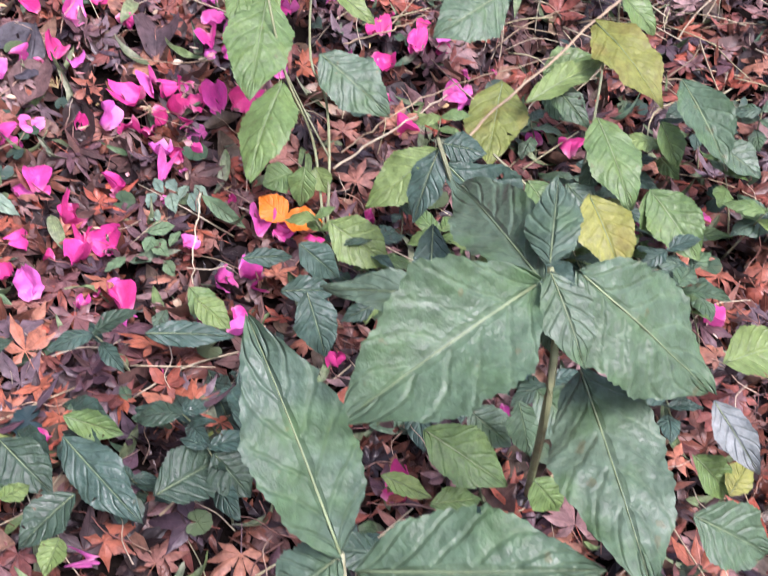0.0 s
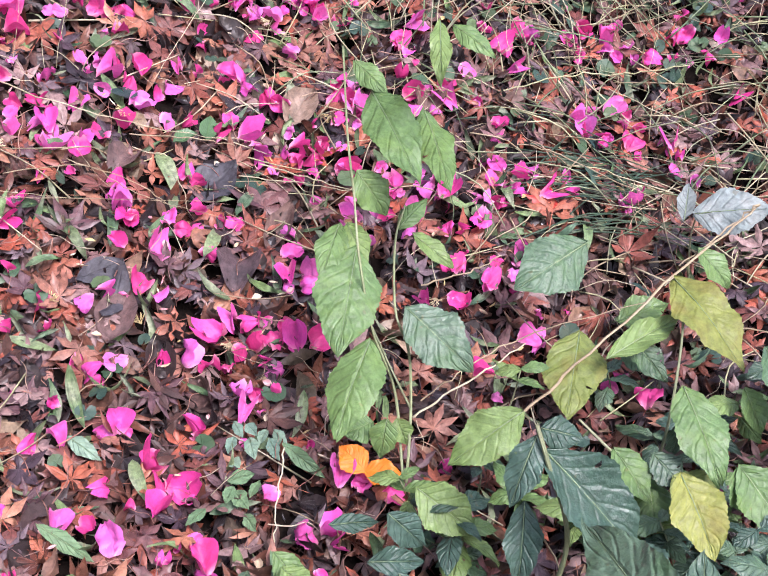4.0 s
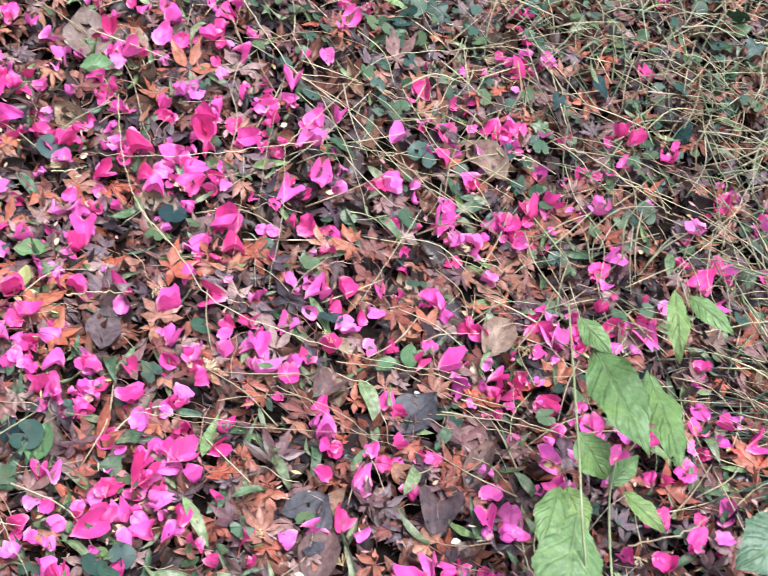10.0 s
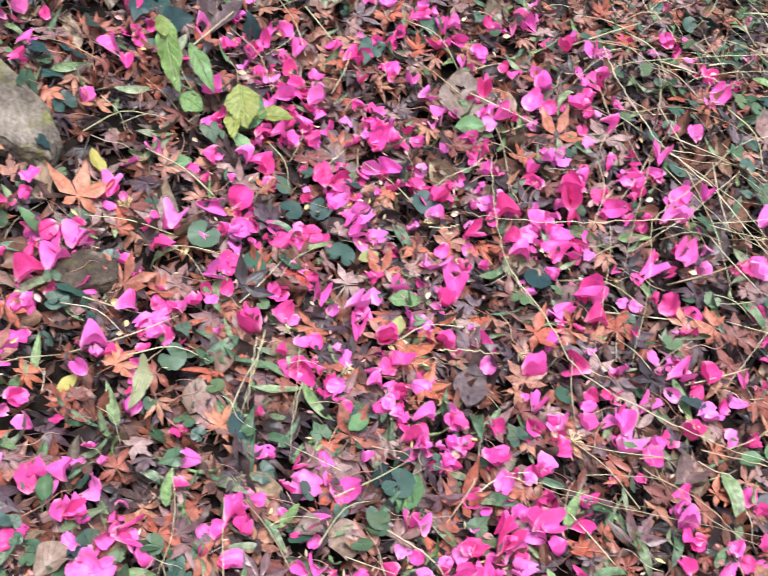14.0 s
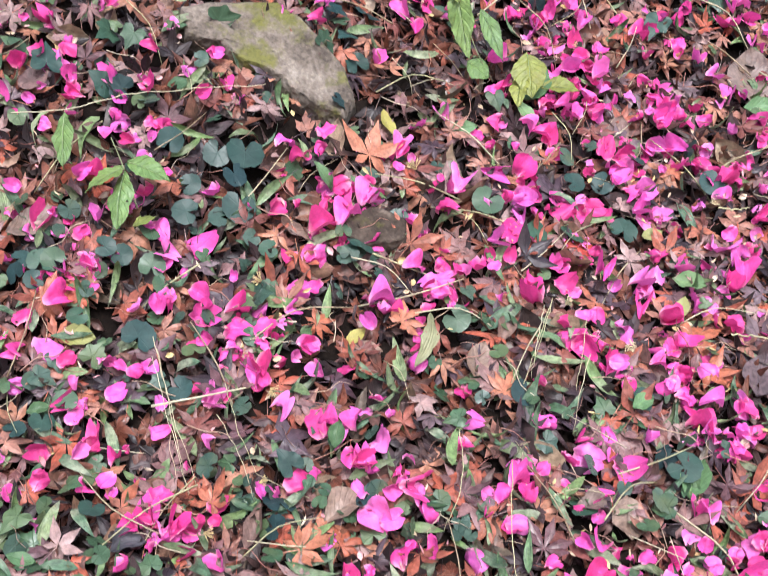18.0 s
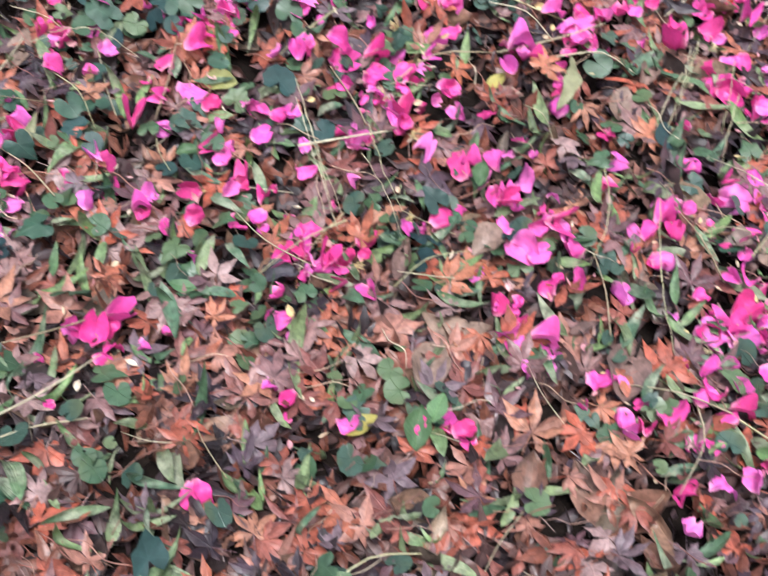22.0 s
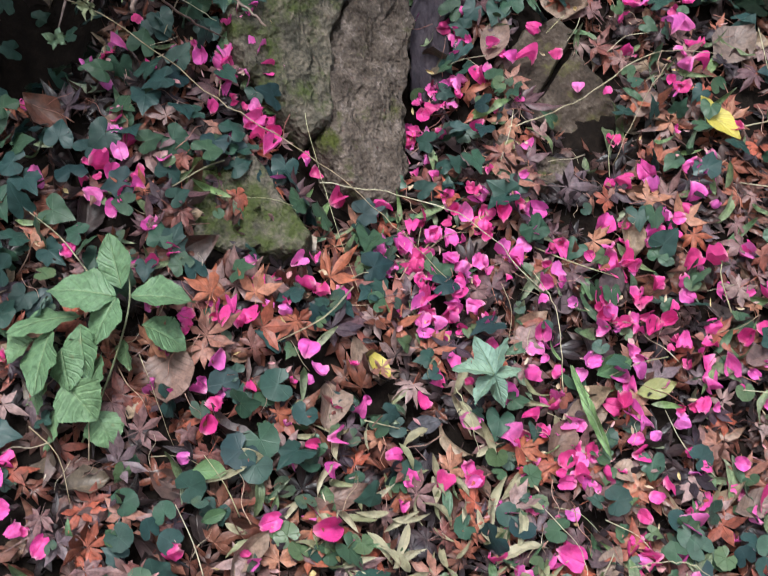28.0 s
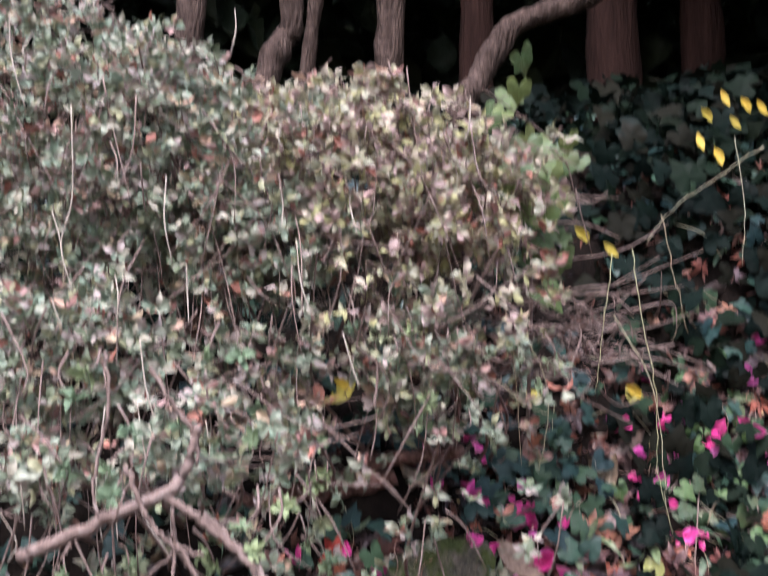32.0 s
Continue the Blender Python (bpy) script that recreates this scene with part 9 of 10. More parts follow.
cover_mat, cover_drift = pair("ground_cover_leaf", [(0.035, 0.075, 0.04), (0.05, 0.095, 0.05), (0.03, 0.06, 0.045), (0.075, 0.115, 0.055), (0.045, 0.08, 0.06)], side_veins=0.12, rough=0.42, ribs=4, slant=1.4, vein=0.3, blotch=(0.09, 0.10, 0.04), blotch_amount=0.5, clear=0.12, relief=0.6)
spread("ground_cover", ROUNDS + IVIES[1:3], cover_drift, x[keep], y[keep], r, (0.014, 0.032), (0.016, 0.038), 25, "small round green ground-cover leaves in clumps", "ground cover", (280, "ground_cover_leaf", cover_mat, "small round green leaf on the litter", "leaf"))
x, y, r = region(6000, -2.3, 0.9, 0.2, 2.5, 17)
dens = 0.11 + blob(x, y, (0.4, 1.6, 0.35, 0.6), (0.2, 1.9, 0.3, 0.6), (-0.2, 2.1, 0.3, 0.5), (0.5, 1.35, 0.2, 0.9), (0.3, 2.2, 0.3, 0.8))
keep = r.uniform(0, 1, len(x)) < dens
SPRIGS = [strip(smooth_line([(0, -0.5, 0), (0.04, 0, 0.06), (0.0, 0.5, 0.02)], 3), (0.012, 0.007), 3), strip(smooth_line([(0, -0.5, 0), (-0.08, 0, 0.1), (0.05, 0.5, 0.0)], 3), (0.011, 0.006), 3)]
spread("fine_straw", SPRIGS, straw_drift, x[keep], y[keep], r, (0.05, 0.14), (0.016, 0.04), 10, "fine dry grass and leaf stalks over the litter", "dry grass")

# fine grey-green grass at the upper end of the slope
x, y, r = region(5200, -0.1, 1.1, 1.2, 2.6, 47)
dens = blob(x, y, (0.45, 1.75, 0.25, 0.7), (0.30, 2.05, 0.30, 0.8), (0.55, 1.45, 0.18, 0.6), (0.05, 2.25, 0.25, 0.5))
keep = r.uniform(0, 1, len(x)) < dens * 0.22
green_grass = leaf_material("fine_grass", [(0.20, 0.24, 0.13), (0.27, 0.30, 0.18), (0.13, 0.17, 0.09), (0.34, 0.33, 0.22), (0.16, 0.22, 0.12)], True, rough=0.5, ribs=1, vein=0.0, clear=0.1)
spread("fine_grass", SPRIGS, green_grass, x[keep], y[keep], r, (0.06, 0.15), (0.018, 0.05), 14, "fine grey-green grass blades over the litter", "grass")

# patch of pale dry pointed leaves
x, y, r = region(1500, -2.0, -1.3, 0.2, 1.0, 29)
dens = blob(x, y, (-1.69, 0.66, 0.09, 0.8), (-1.73, 0.54, 0.08, 0.8), (-1.80, 0.58, 0.07, 0.6), (-1.63, 0.60, 0.08, 0.6), (-1.68, 0.73, 0.06, 0.4))
keep = r.uniform(0, 1, len(x)) < dens * 0.40
spread("dry_bamboo_leaves", LANCES, leaf_material("dry_bamboo_leaf_drift", BAMBOO, True, rough=0.5, ribs=1, vein=0.3, vein_tint=(0.8, 0.8, 0.7), blotch=(0.16, 0.14, 0.08), blotch_amount=0.5, clear=0.1, mottle=0.3), x[keep], y[keep], r, (0.03, 0.058), (0.022, 0.036), 22, "pale khaki dry pointed leaves strewn in a patch", "leaf litter")

# thin leaf stalks and stem ends in the litter
x, y, r = region(2600, -2.3, 0.8, 0.2, 2.5, 27)
stalk_drift = leaf_material("leaf_stalk", [(0.36, 0.17, 0.13), (0.44, 0.31, 0.22), (0.27, 0.11, 0.09), (0.40, 0.24, 0.19), (0.48, 0.40, 0.29), (0.20, 0.10, 0.08)], True, rough=0.55, ribs=1, vein=0.0, clear=0.0)
CURLS = [strip(smooth_line([(0, -0.5, 0), (a, -0.1, 0.08), (b, 0.25, 0.12), (a + b, 0.5, c)], 3), (0.016, 0.011, 0.007), 3) for a, b, c in ((0.06, 0.02, 0.05), (-0.1, -0.04, 0.1), (0.16, 0.1, 0.0), (-0.05, 0.12, 0.2))]
spread("leaf_stalks", CURLS, stalk_drift, x, y, r, (0.025, 0.065), (0.018, 0.036), 16, "thin reddish leaf stalks strewn over the litter", "leaf litter")

# the bundle of dark green grass
grass = thing("grass_bundle", "flattened bundle of dark green grass blades", "grass")
grass_mat = leaf_material("grass_blade", [(0.03, 0.06, 0.04), (0.045, 0.08, 0.05), (0.07, 0.10, 0.06)], False, ribs=1, clear=0.05)
gr = np.random.default_rng(5)
for i in range(34):
    px0, py0 = 0.33 + gr.normal(0, 0.035), 1.32 + gr.normal(0, 0.05)
    d = np.array([gr.uniform(0.08, 0.16), gr.normal(0.01, 0.03)])
    pts = [(px0 - d[0], py0 - d[1]), (px0, py0 + gr.normal(0, 0.01)), (px0 + d[0], py0 + d[1])]
    z3 = [(a, b, float(ground_z(a, b)) + h) for (a, b), h in zip(pts, (0.012, 0.04, 0.02))]
    part("blade", mesh_of("blade", strip(smooth_line(z3, 4), (0.0014, 0.0012, 0.0004), 4), grass_mat), grass)

# ---- shrub over the bank ----
SHRUB = [(0.25, 0.285, 0.215), (0.35, 0.365, 0.285), (0.185, 0.215, 0.155), (0.41, 0.375, 0.30), (0.41, 0.335, 0.315), (0.145, 0.175, 0.11), (0.30, 0.295, 0.175), (0.20, 0.26, 0.19)]
shrub_drift = leaf_material("shrub_leaf", SHRUB, True, rough=0.4, ribs=1, vein=0.3, blotch=(0.08, 0.12, 0.05), clear=0.2)
dry_drift = leaf_material("shrub_dry_leaf", [(0.40, 0.17, 0.13), (0.50, 0.33, 0.25), (0.27, 0.14, 0.12), (0.52, 0.40, 0.28), (0.46, 0.29, 0.27)], True, rough=0.5, ribs=4, clear=0.15)
yellowish_drift = leaf_material("shrub_yellow_leaf", [(0.44, 0.40, 0.27), (0.50, 0.43, 0.34), (0.30, 0.30, 0.20), (0.49, 0.36, 0.34), (0.38, 0.37, 0.28), (0.27, 0.19, 0.17), (0.42, 0.40, 0.20)], True, rough=0.45, ribs=3, clear=0.25)
SMALL = [blade(oval(w, 0.58, 0.7), 3, cup=0.3, curl=c, wave=0.03, seed=90 + i) for i, (w, c) in enumerate(((0.22, 0.3), (0.27, -0.3), (0.2, 0.6), (0.24, -0.8)))]


def rosettes(points, r, size, per):
    """Poses for small leaves set in whorls round shoot tips."""
    out = []
    for p in points:
        ax = Vector((r.normal(0.4, 0.55), r.normal(-0.4, 0.55), r.normal(0.25, 0.65))).normalized()
        q = ax.to_track_quat("Z", "Y").to_matrix()
        for k in range(per):
            a = k * 2.4 + r.uniform(0, 0.6)
            s = size * r.uniform(0.7, 1.15)
            e = r.uniform(-0.2, 0.9)
            d = q @ Vector((math.cos(a) * math.cos(e), math.sin(a) * math.cos(e), math.sin(e)))
            m = axes_pose(Vector(p) + d * s * 0.5, Vector(p) + d * s * 1.5, ax)
            m = np.array(m)
            m[:3, :3] *= s
            out.append(m)
    return np.array(out)


sr = np.random.default_rng(21)
right32, up32, out32 = np.array([0.655, 0.756, 0.0]), np.array([0.0, 0.0, 1.0]), np.array([0.756, -0.655, 0.0])


def mound(n, centre, rr, ru, ro, lumps, seed):
    """Points on the near side of a lumpy mound."""
    r = np.random.default_rng(seed)
    pts = []
    while len(pts) < n:
        v = r.normal(0, 1, 3)
        v /= np.linalg.norm(v)
        if v[2] < -0.1 and r.uniform() < 0.85:
            continue
        k = 0.84 + 0.34 * noise.noise((v[0] * lumps, v[1] * lumps, v[2] * lumps + seed)) + r.uniform(-0.18, 0.12)
        pts.append(np.array(centre) + k * (v[0] * rr * right32 + v[1] * ru * up32 + v[2] * ro * out32))
    return pts


shrub = thing("evergreen_shrub", "wide pale-green small-leaved shrub arching over the bank", "shrub")
# lobes of the crown: centre, half width, half height, shoots and tint
LOBES = [
    (-2.355, 0.417, 1.307, 0.178, 0.178, 620, "g"),
    (-2.564, 0.426, 1.507, 0.156, 0.089, 260, "g"),
    (-2.215, 0.701, 1.305, 0.202, 0.139, 900, "y"),
    (-2.080, 0.803, 1.252, 0.102, 0.102, 300, "y"),
    (-2.240, 0.564, 1.190, 0.138, 0.079, 320, "g"),
    (-2.254, 0.307, 1.027, 0.116, 0.087, 260, "g"),
    (-2.025, 0.384, 0.933, 0.099, 0.057, 90, "g"),
    (-2.079, 0.739, 1.027, 0.091, 0.097, 170, "g"),
    (-2.228, 0.608, 0.947, 0.079, 0.053, 70, "y"),
    (-2.165, 0.273, 0.898, 0.080, 0.069, 80, "g"),
    (-2.416, 0.529, 1.442, 0.115, 0.058, 160, "g"),
    # hidden lobes behind the front, added to shade the ivy below
    (-2.62, 0.36, 1.22, 0.17, 0.14, 240, "g"),
    (-2.76, 0.52, 1.36, 0.18, 0.14, 240, "g"),
    (-2.52, 0.22, 1.12, 0.16, 0.12, 200, "g"),
]
crown = {"g": [], "y": []}
for n, (cx, cy, cz, rr, ru, count, tint) in enumerate(LOBES):
    crown[tint] += mound(int(count * 0.68), np.array((cx, cy, cz)) - 0.10 * out32, rr * 1.1, ru * 1.1, 0.15, 3.0, n + 1)
front = np.array((-1.05, -0.2165, 1.0)) - 1.42 * out32
for n in range(900):
    a, b = sr.normal(-0.16, 0.30), sr.normal(0.14, 0.20)
    if b < 0.42 - 0.25 * abs(a) and not (-0.20 < a < 0.0 and -0.11 < b < 0.0) and a < 0.26:
        crown["y" if a > -0.1 and b > 0.05 else "g"].append(front + a * right32 + b * up32 + sr.uniform(-0.12, 0.05) * out32)
part("foliage", mesh_of("foliage", drift(SMALL, rosettes(crown["g"], sr, 0.021, 6)), shrub_drift), shrub)
part("pale_foliage", mesh_of("pale_foliage", drift(SMALL, rosettes(crown["y"], sr, 0.021, 6)), yellowish_drift), shrub, "yellowing small leaves")
every = crown["g"] + crown["y"]
caught = [np.array(every[int(k)]) - sr.uniform(-0.01, 0.05) * out32 for k in sr.integers(0, len(every), 1900)]
part("dry_foliage", mesh_of("dry_foliage", drift(LITTER_OVALS, rosettes(caught, sr, 0.024, 2)), dry_drift), shrub, "dry brown leaves caught in the twigs")
for i in range(90):
    b = np.array(every[int(sr.integers(len(every)))])
    a = b - 0.22 * out32 + sr.normal(0, 0.06, 3) - np.array((0, 0, 0.16))
    mid = (a + b) / 2 + sr.normal(0, 0.03, 3)
    part("branch", mesh_of("branch", strip(smooth_line([a, mid, b], 4), (0.004, 0.0025, 0.001), 5), twig_mat), shrub)
tw = []
for i in range(1100):
    a = np.array(every[int(sr.integers(len(every)))]) + sr.normal(0, 0.015, 3)
    d = sr.normal(0, 1, 3) * np.array((0.03, 0.03, 0.03)) + np.array((0.0, 0.0, -0.035))
    tw.append(strip(smooth_line([a, a + d + sr.normal(0, 0.008, 3), a + d * 2 + sr.normal(0, 0.015, 3)], 3), (0.0015, 0.0011, 0.0006), 4))
for i in range(110):
    a = np.array((-2.106, 1.041, 1.062)) + sr.normal(0, 1, 3) * np.array((0.09, 0.11, 0.045))
    d = sr.normal(0, 1, 3) * np.array((0.05, 0.06, 0.015))
    tw.append(strip(smooth_line([a, a + d + sr.normal(0, 0.012, 3), a + d * 2 + sr.normal(0, 0.02, 3)], 4), (0.0018, 0.0013, 0.0007), 4))
tagged(part("twig_tangle", mesh_of("twig_tangle", joined(tw), twig_mat), shrub), "thin grey-brown bare twigs", kind="stuff")
# pale dead twigs that hang straight down through the crown
PALE_TWIGS_A = [
    [(-2.122, 0.260, 1.292), (-2.127, 0.267, 1.194), (-2.138, 0.261, 1.141), (-2.132, 0.274, 1.089)],
    [(-2.078, 0.326, 1.041), (-2.076, 0.335, 0.984), (-2.071, 0.347, 0.945)],
    [(-2.128, 0.313, 0.967), (-2.140, 0.311, 0.876), (-2.138, 0.320, 0.818)],
    [(-2.088, 0.330, 0.973), (-2.085, 0.339, 0.921), (-2.083, 0.346, 0.887)],
    [(-2.090, 0.325, 0.900), (-2.084, 0.338, 0.854), (-2.066, 0.364, 0.807)],
    [(-2.071, 0.349, 1.219), (-2.072, 0.360, 1.123)],
    [(-2.015, 0.485, 1.156), (-2.014, 0.492, 1.106), (-2.008, 0.504, 1.070)],
    [(-2.180, 0.288, 1.092), (-2.185, 0.287, 1.053)],
    [(-2.148, 0.346, 0.884), (-2.155, 0.346, 0.818)],
    [(-2.145, 0.223, 1.368), (-2.143, 0.229, 1.331)],
]
PALE_TWIGS_B = [
    [(-2.184, 0.213, 1.397), (-2.179, 0.232, 1.295)],
    [(-1.977, 0.435, 1.276), (-1.977, 0.438, 1.250)],
    [(-1.940, 0.494, 1.049), (-1.931, 0.511, 0.991)],
    [(-2.092, 0.302, 1.109), (-2.094, 0.307, 1.057)],
    [(-1.978, 0.435, 1.207), (-1.979, 0.439, 1.164)],
    [(-1.973, 0.529, 1.206), (-1.970, 0.538, 1.162)],
    [(-2.092, 0.389, 1.126), (-2.094, 0.395, 1.060)],
    [(-2.186, 0.270, 1.185), (-2.181, 0.284, 1.125)],
    [(-2.038, 0.412, 1.412), (-2.044, 0.411, 1.363)],
    [(-1.837, 0.584, 1.303), (-1.844, 0.582, 1.255)],
    [(-2.189, 0.239, 0.913), (-2.187, 0.252, 0.834)],
    [(-2.103, 0.380, 0.897), (-2.106, 0.386, 0.821)],
    [(-2.081, 0.412, 0.951), (-2.089, 0.409, 0.896)],
    [(-2.247, 0.248, 0.844), (-2.245, 0.257, 0.789)],
]
dead_twig_mat = rough_material("dead_twig", [(0.22, 0.18, 0.15), (0.38, 0.32, 0.27), (0.52, 0.46, 0.40)], 60, relief=0.4, depth=0.001)
for line_at in PALE_TWIGS_A + PALE_TWIGS_B:
    if len(line_at) == 2:
        line_at = [line_at[0], tuple((np.array(line_at[0]) + line_at[1]) / 2 + sr.normal(0, 0.006, 3)), line_at[1]]
    part("dead_twig", mesh_of("dead_twig", strip(smooth_line(line_at, 6), (0.0007, 0.0011, 0.0006), 5), dead_twig_mat), shrub, "pale bare hanging twig")
# leafy shoot ends on the bare twigs in front
SHOOTS_A = [
    (-1.918, 0.369, 0.831), (-1.929, 0.363, 0.854), (-1.966, 0.350, 0.840), (-1.957, 0.352, 0.815), (-1.957, 0.348, 0.798), (-1.954, 0.330, 0.828),
    (-1.907, 0.345, 0.705), (-1.912, 0.340, 0.710), (-1.907, 0.378, 0.716), (-1.869, 0.380, 0.686), (-1.844, 0.407, 0.688), (-1.856, 0.388, 0.668),
    (-1.923, 0.386, 0.648), (-2.121, 0.588, 0.791), (-2.115, 0.602, 0.820), (-2.116, 0.617, 0.770), (-2.126, 0.603, 0.862), (-1.985, 0.455, 0.862),
    (-2.059, 0.283, 0.797), (-2.087, 0.314, 0.747), (-2.135, 0.326, 0.710), (-2.219, 0.500, 0.589), (-2.174, 0.380, 0.783), (-2.163, 0.536, 0.766),
    (-2.116, 0.318, 0.870), (-2.080, 0.355, 0.865), (-2.099, 0.563, 0.882), (-2.103, 0.720, 0.995), (-2.075, 0.747, 0.970), (-2.057, 0.773, 1.002),
]
SHOOTS_B = [
    (-1.995, 0.885, 0.991), (-1.991, 0.894, 1.019), (-2.099, 0.761, 0.937), (-2.140, 0.631, 0.876), (-2.152, 0.623, 0.914), (-2.083, 0.477, 0.928),
    (-2.082, 0.483, 0.964), (-2.053, 0.363, 0.951), (-1.996, 0.275, 0.946), (-2.006, 0.259, 0.914), (-2.069, 0.248, 0.802), (-2.116, 0.264, 0.759),
    (-2.090, 0.295, 0.775), (-2.118, 0.342, 0.793), (-2.197, 0.320, 0.729), (-2.175, 0.657, 0.803), (-2.135, 0.665, 1.064), (-2.109, 0.692, 1.049),
    (-2.084, 0.720, 1.056), (-2.042, 0.385, 1.020), (-2.058, 0.443, 1.023), (-2.036, 0.235, 0.976), (-2.032, 0.244, 1.008), (-2.206, 0.688, 0.738),
    (-2.014, 0.220, 0.910), (-2.134, 0.566, 0.899), (-2.054, 0.788, 0.984), (-2.068, 0.765, 1.034), (-2.029, 0.854, 1.039),
]
spray_mat = leaf_material("shoot_leaf", [(0.20, 0.27, 0.15), (0.27, 0.33, 0.17), (0.16, 0.23, 0.14), (0.32, 0.35, 0.21)], False, rough=0.4, ribs=1, vein=0.3, blotch=(0.10, 0.14, 0.05), clear=0.2)
for p in SHOOTS_A + SHOOTS_B:
    poses = rosettes([p], sr, sr.uniform(0.014, 0.020), 10)
    part("leafy_shoot", mesh_of("leafy_shoot", drift(SMALL, poses), spray_mat), shrub)
    q = np.array(p)
    root = q + np.array((-0.04, 0.015, 0.035)) + sr.normal(0, 0.02, 3)
    part("shoot_stem", mesh_of("shoot_stem", strip(smooth_line([root, (root + q) / 2 + sr.normal(0, 0.006, 3), q], 4), (0.0018, 0.0012, 0.0008), 5), twig_mat), shrub)
# broad dark leaves in the gap under the shrub
gap = thing("evergreen_sapling", "young evergreen with broad dark blue-green leaves under the shrub", "plant")
GAP_AT = [(-2.697, 0.799, 1.118), (-2.677, 0.816, 1.092), (-2.664, 0.838, 1.136), (-2.696, 0.788, 1.041), (-2.579, 0.924, 1.077), (-2.561, 0.943, 1.069), (-2.575, 0.922, 1.030), (-2.559, 0.952, 1.120), (-2.587, 0.910, 1.043), (-2.669, 0.821, 1.058)]
for k, p in enumerate(GAP_AT):
    leaf_part(gap, p, (p[0] + sr.normal(0.02, 0.02), p[1] + sr.normal(0, 0.03), p[2] - sr.uniform(0.03, 0.06)), 0.034, "D")
stem_part(gap, [(-2.46, 0.80, float(ground_z(-2.46, 0.80))), (-2.50, 0.84, 0.93), GAP_AT[0]], 0.003, 0.002)
# broad yellow-green leaves at the shrub's edge
creeper_drift = leaf_material("creeper_leaf", [(0.10, 0.15, 0.05), (0.14, 0.18, 0.06), (0.075, 0.12, 0.045)], True, rough=0.45, ribs=3, clear=0.25)
creeper = thing("creeper", "broad yellow-green creeper leaves beside the shrub", "creeper")
cm = []
for i in range(52):
    p = np.array((-2.114, 0.972, 1.298)) + sr.normal(0, 1, 3) * np.array((0.04, 0.045, 0.065))
    m4 = np.array(axes_pose(p, p + np.array((sr.normal(0, 0.5), sr.normal(0, 0.5), -0.7)), (0.6, -0.6, 0.5)))
    m4[:3, :3] *= sr.uniform(0.035, 0.055)
    cm.append(m4)
part("foliage", mesh_of("foliage", drift(IVIES[2:], np.array(cm)), creeper_drift), creeper)
part("stem", mesh_of("stem", strip(smooth_line([(-2.3, 1.2, 0.9), (-2.22, 1.12, 1.15), (-2.17, 1.06, 1.36)]), (0.004, 0.002), 5), twig_mat), creeper)


# ---- trees and dark wood behind ----
def trunk(name, label, points, radii, mat):
    t = thing(name, label, "tree")
    co, tri, uv = strip(smooth_line(points, 14), radii, 14)
    bumps = np.array([noise.noise(Vector(c) * 17) + 0.6 * noise.noise(Vector(c) * 48) for c in co])
    axis = np.repeat(co.reshape(-1, 14, 3).mean(axis=1), 14, axis=0)
    part("trunk", mesh_of("trunk", (axis + (co - axis) * (1 + 0.30 * bumps[:, None]), tri, uv), mat), t)
    return t


def rooted(x, y, *rest):
    return [(x, y, float(ground_z(x, y)) - 0.05)] + list(rest)


trunk("leaning_tree", "grey-brown tree trunk leaning over the shrub", rooted(-2.72, 1.34, (-2.69, 1.42, 1.592), (-2.687, 1.489, 1.688), (-2.654, 1.544, 1.795), (-2.593, 1.609, 1.838), (-2.49, 1.692, 1.89), (-2.3, 1.85, 2.1)), (0.036, 0.030, 0.027, 0.024, 0.024), bark_mat)
t1 = trunk("slender_tree", "slender grey tree trunk with a fork", rooted(-3.12, 1.12, (-3.12, 1.19, 1.70), (-3.134, 1.255, 1.83), (-3.121, 1.264, 1.95), (-3.12, 1.27, 3.2)), (0.04, 0.03, 0.025), bark_mat)
part("branch", mesh_of("branch", strip(smooth_line([(-3.18, 1.2, 1.72), (-3.22, 1.05, 1.62), (-3.2, 0.95, 1.55)]), (0.018, 0.008), 7), bark_mat), t1)
trunk("slender_tree", "slender grey tree trunk in shade", rooted(-3.58, 1.22, (-3.56, 1.24, 2.0), (-3.52, 1.22, 3.4)), (0.045, 0.035), bark_mat)
trunk("slender_tree", "slender brown tree trunk in shade", rooted(-3.30, 1.70, (-3.27, 1.72, 2.0), (-3.25, 1.74, 3.4)), (0.045, 0.038), bark_mat)
trunk("slender_tree", "thin grey stem in shade", rooted(-3.42, 1.45, (-3.36, 1.50, 1.9), (-3.25, 1.58, 3.2)), (0.025, 0.02), bark_mat)
trunk("conifer_tree", "straight red-brown conifer trunk, shade put into its bark colour", rooted(-2.98, 2.36, (-2.97, 2.36, 2.0), (-2.96, 2.36, 4.5)), (0.085, 0.075), shaded_red_bark_mat)
trunk("conifer_tree", "straight red-brown conifer trunk, shade put into its bark colour", rooted(-2.86, 2.66, (-2.86, 2.66, 2.0), (-2.86, 2.66, 4.5)), (0.07, 0.06), shaded_red_bark_mat)
trunk("conifer_tree", "straight red-brown conifer trunk, shade put into its bark colour", rooted(-3.25, 2.05, (-3.25, 2.05, 2.0), (-3.24, 2.05, 4.5)), (0.06, 0.05), shaded_red_bark_mat)

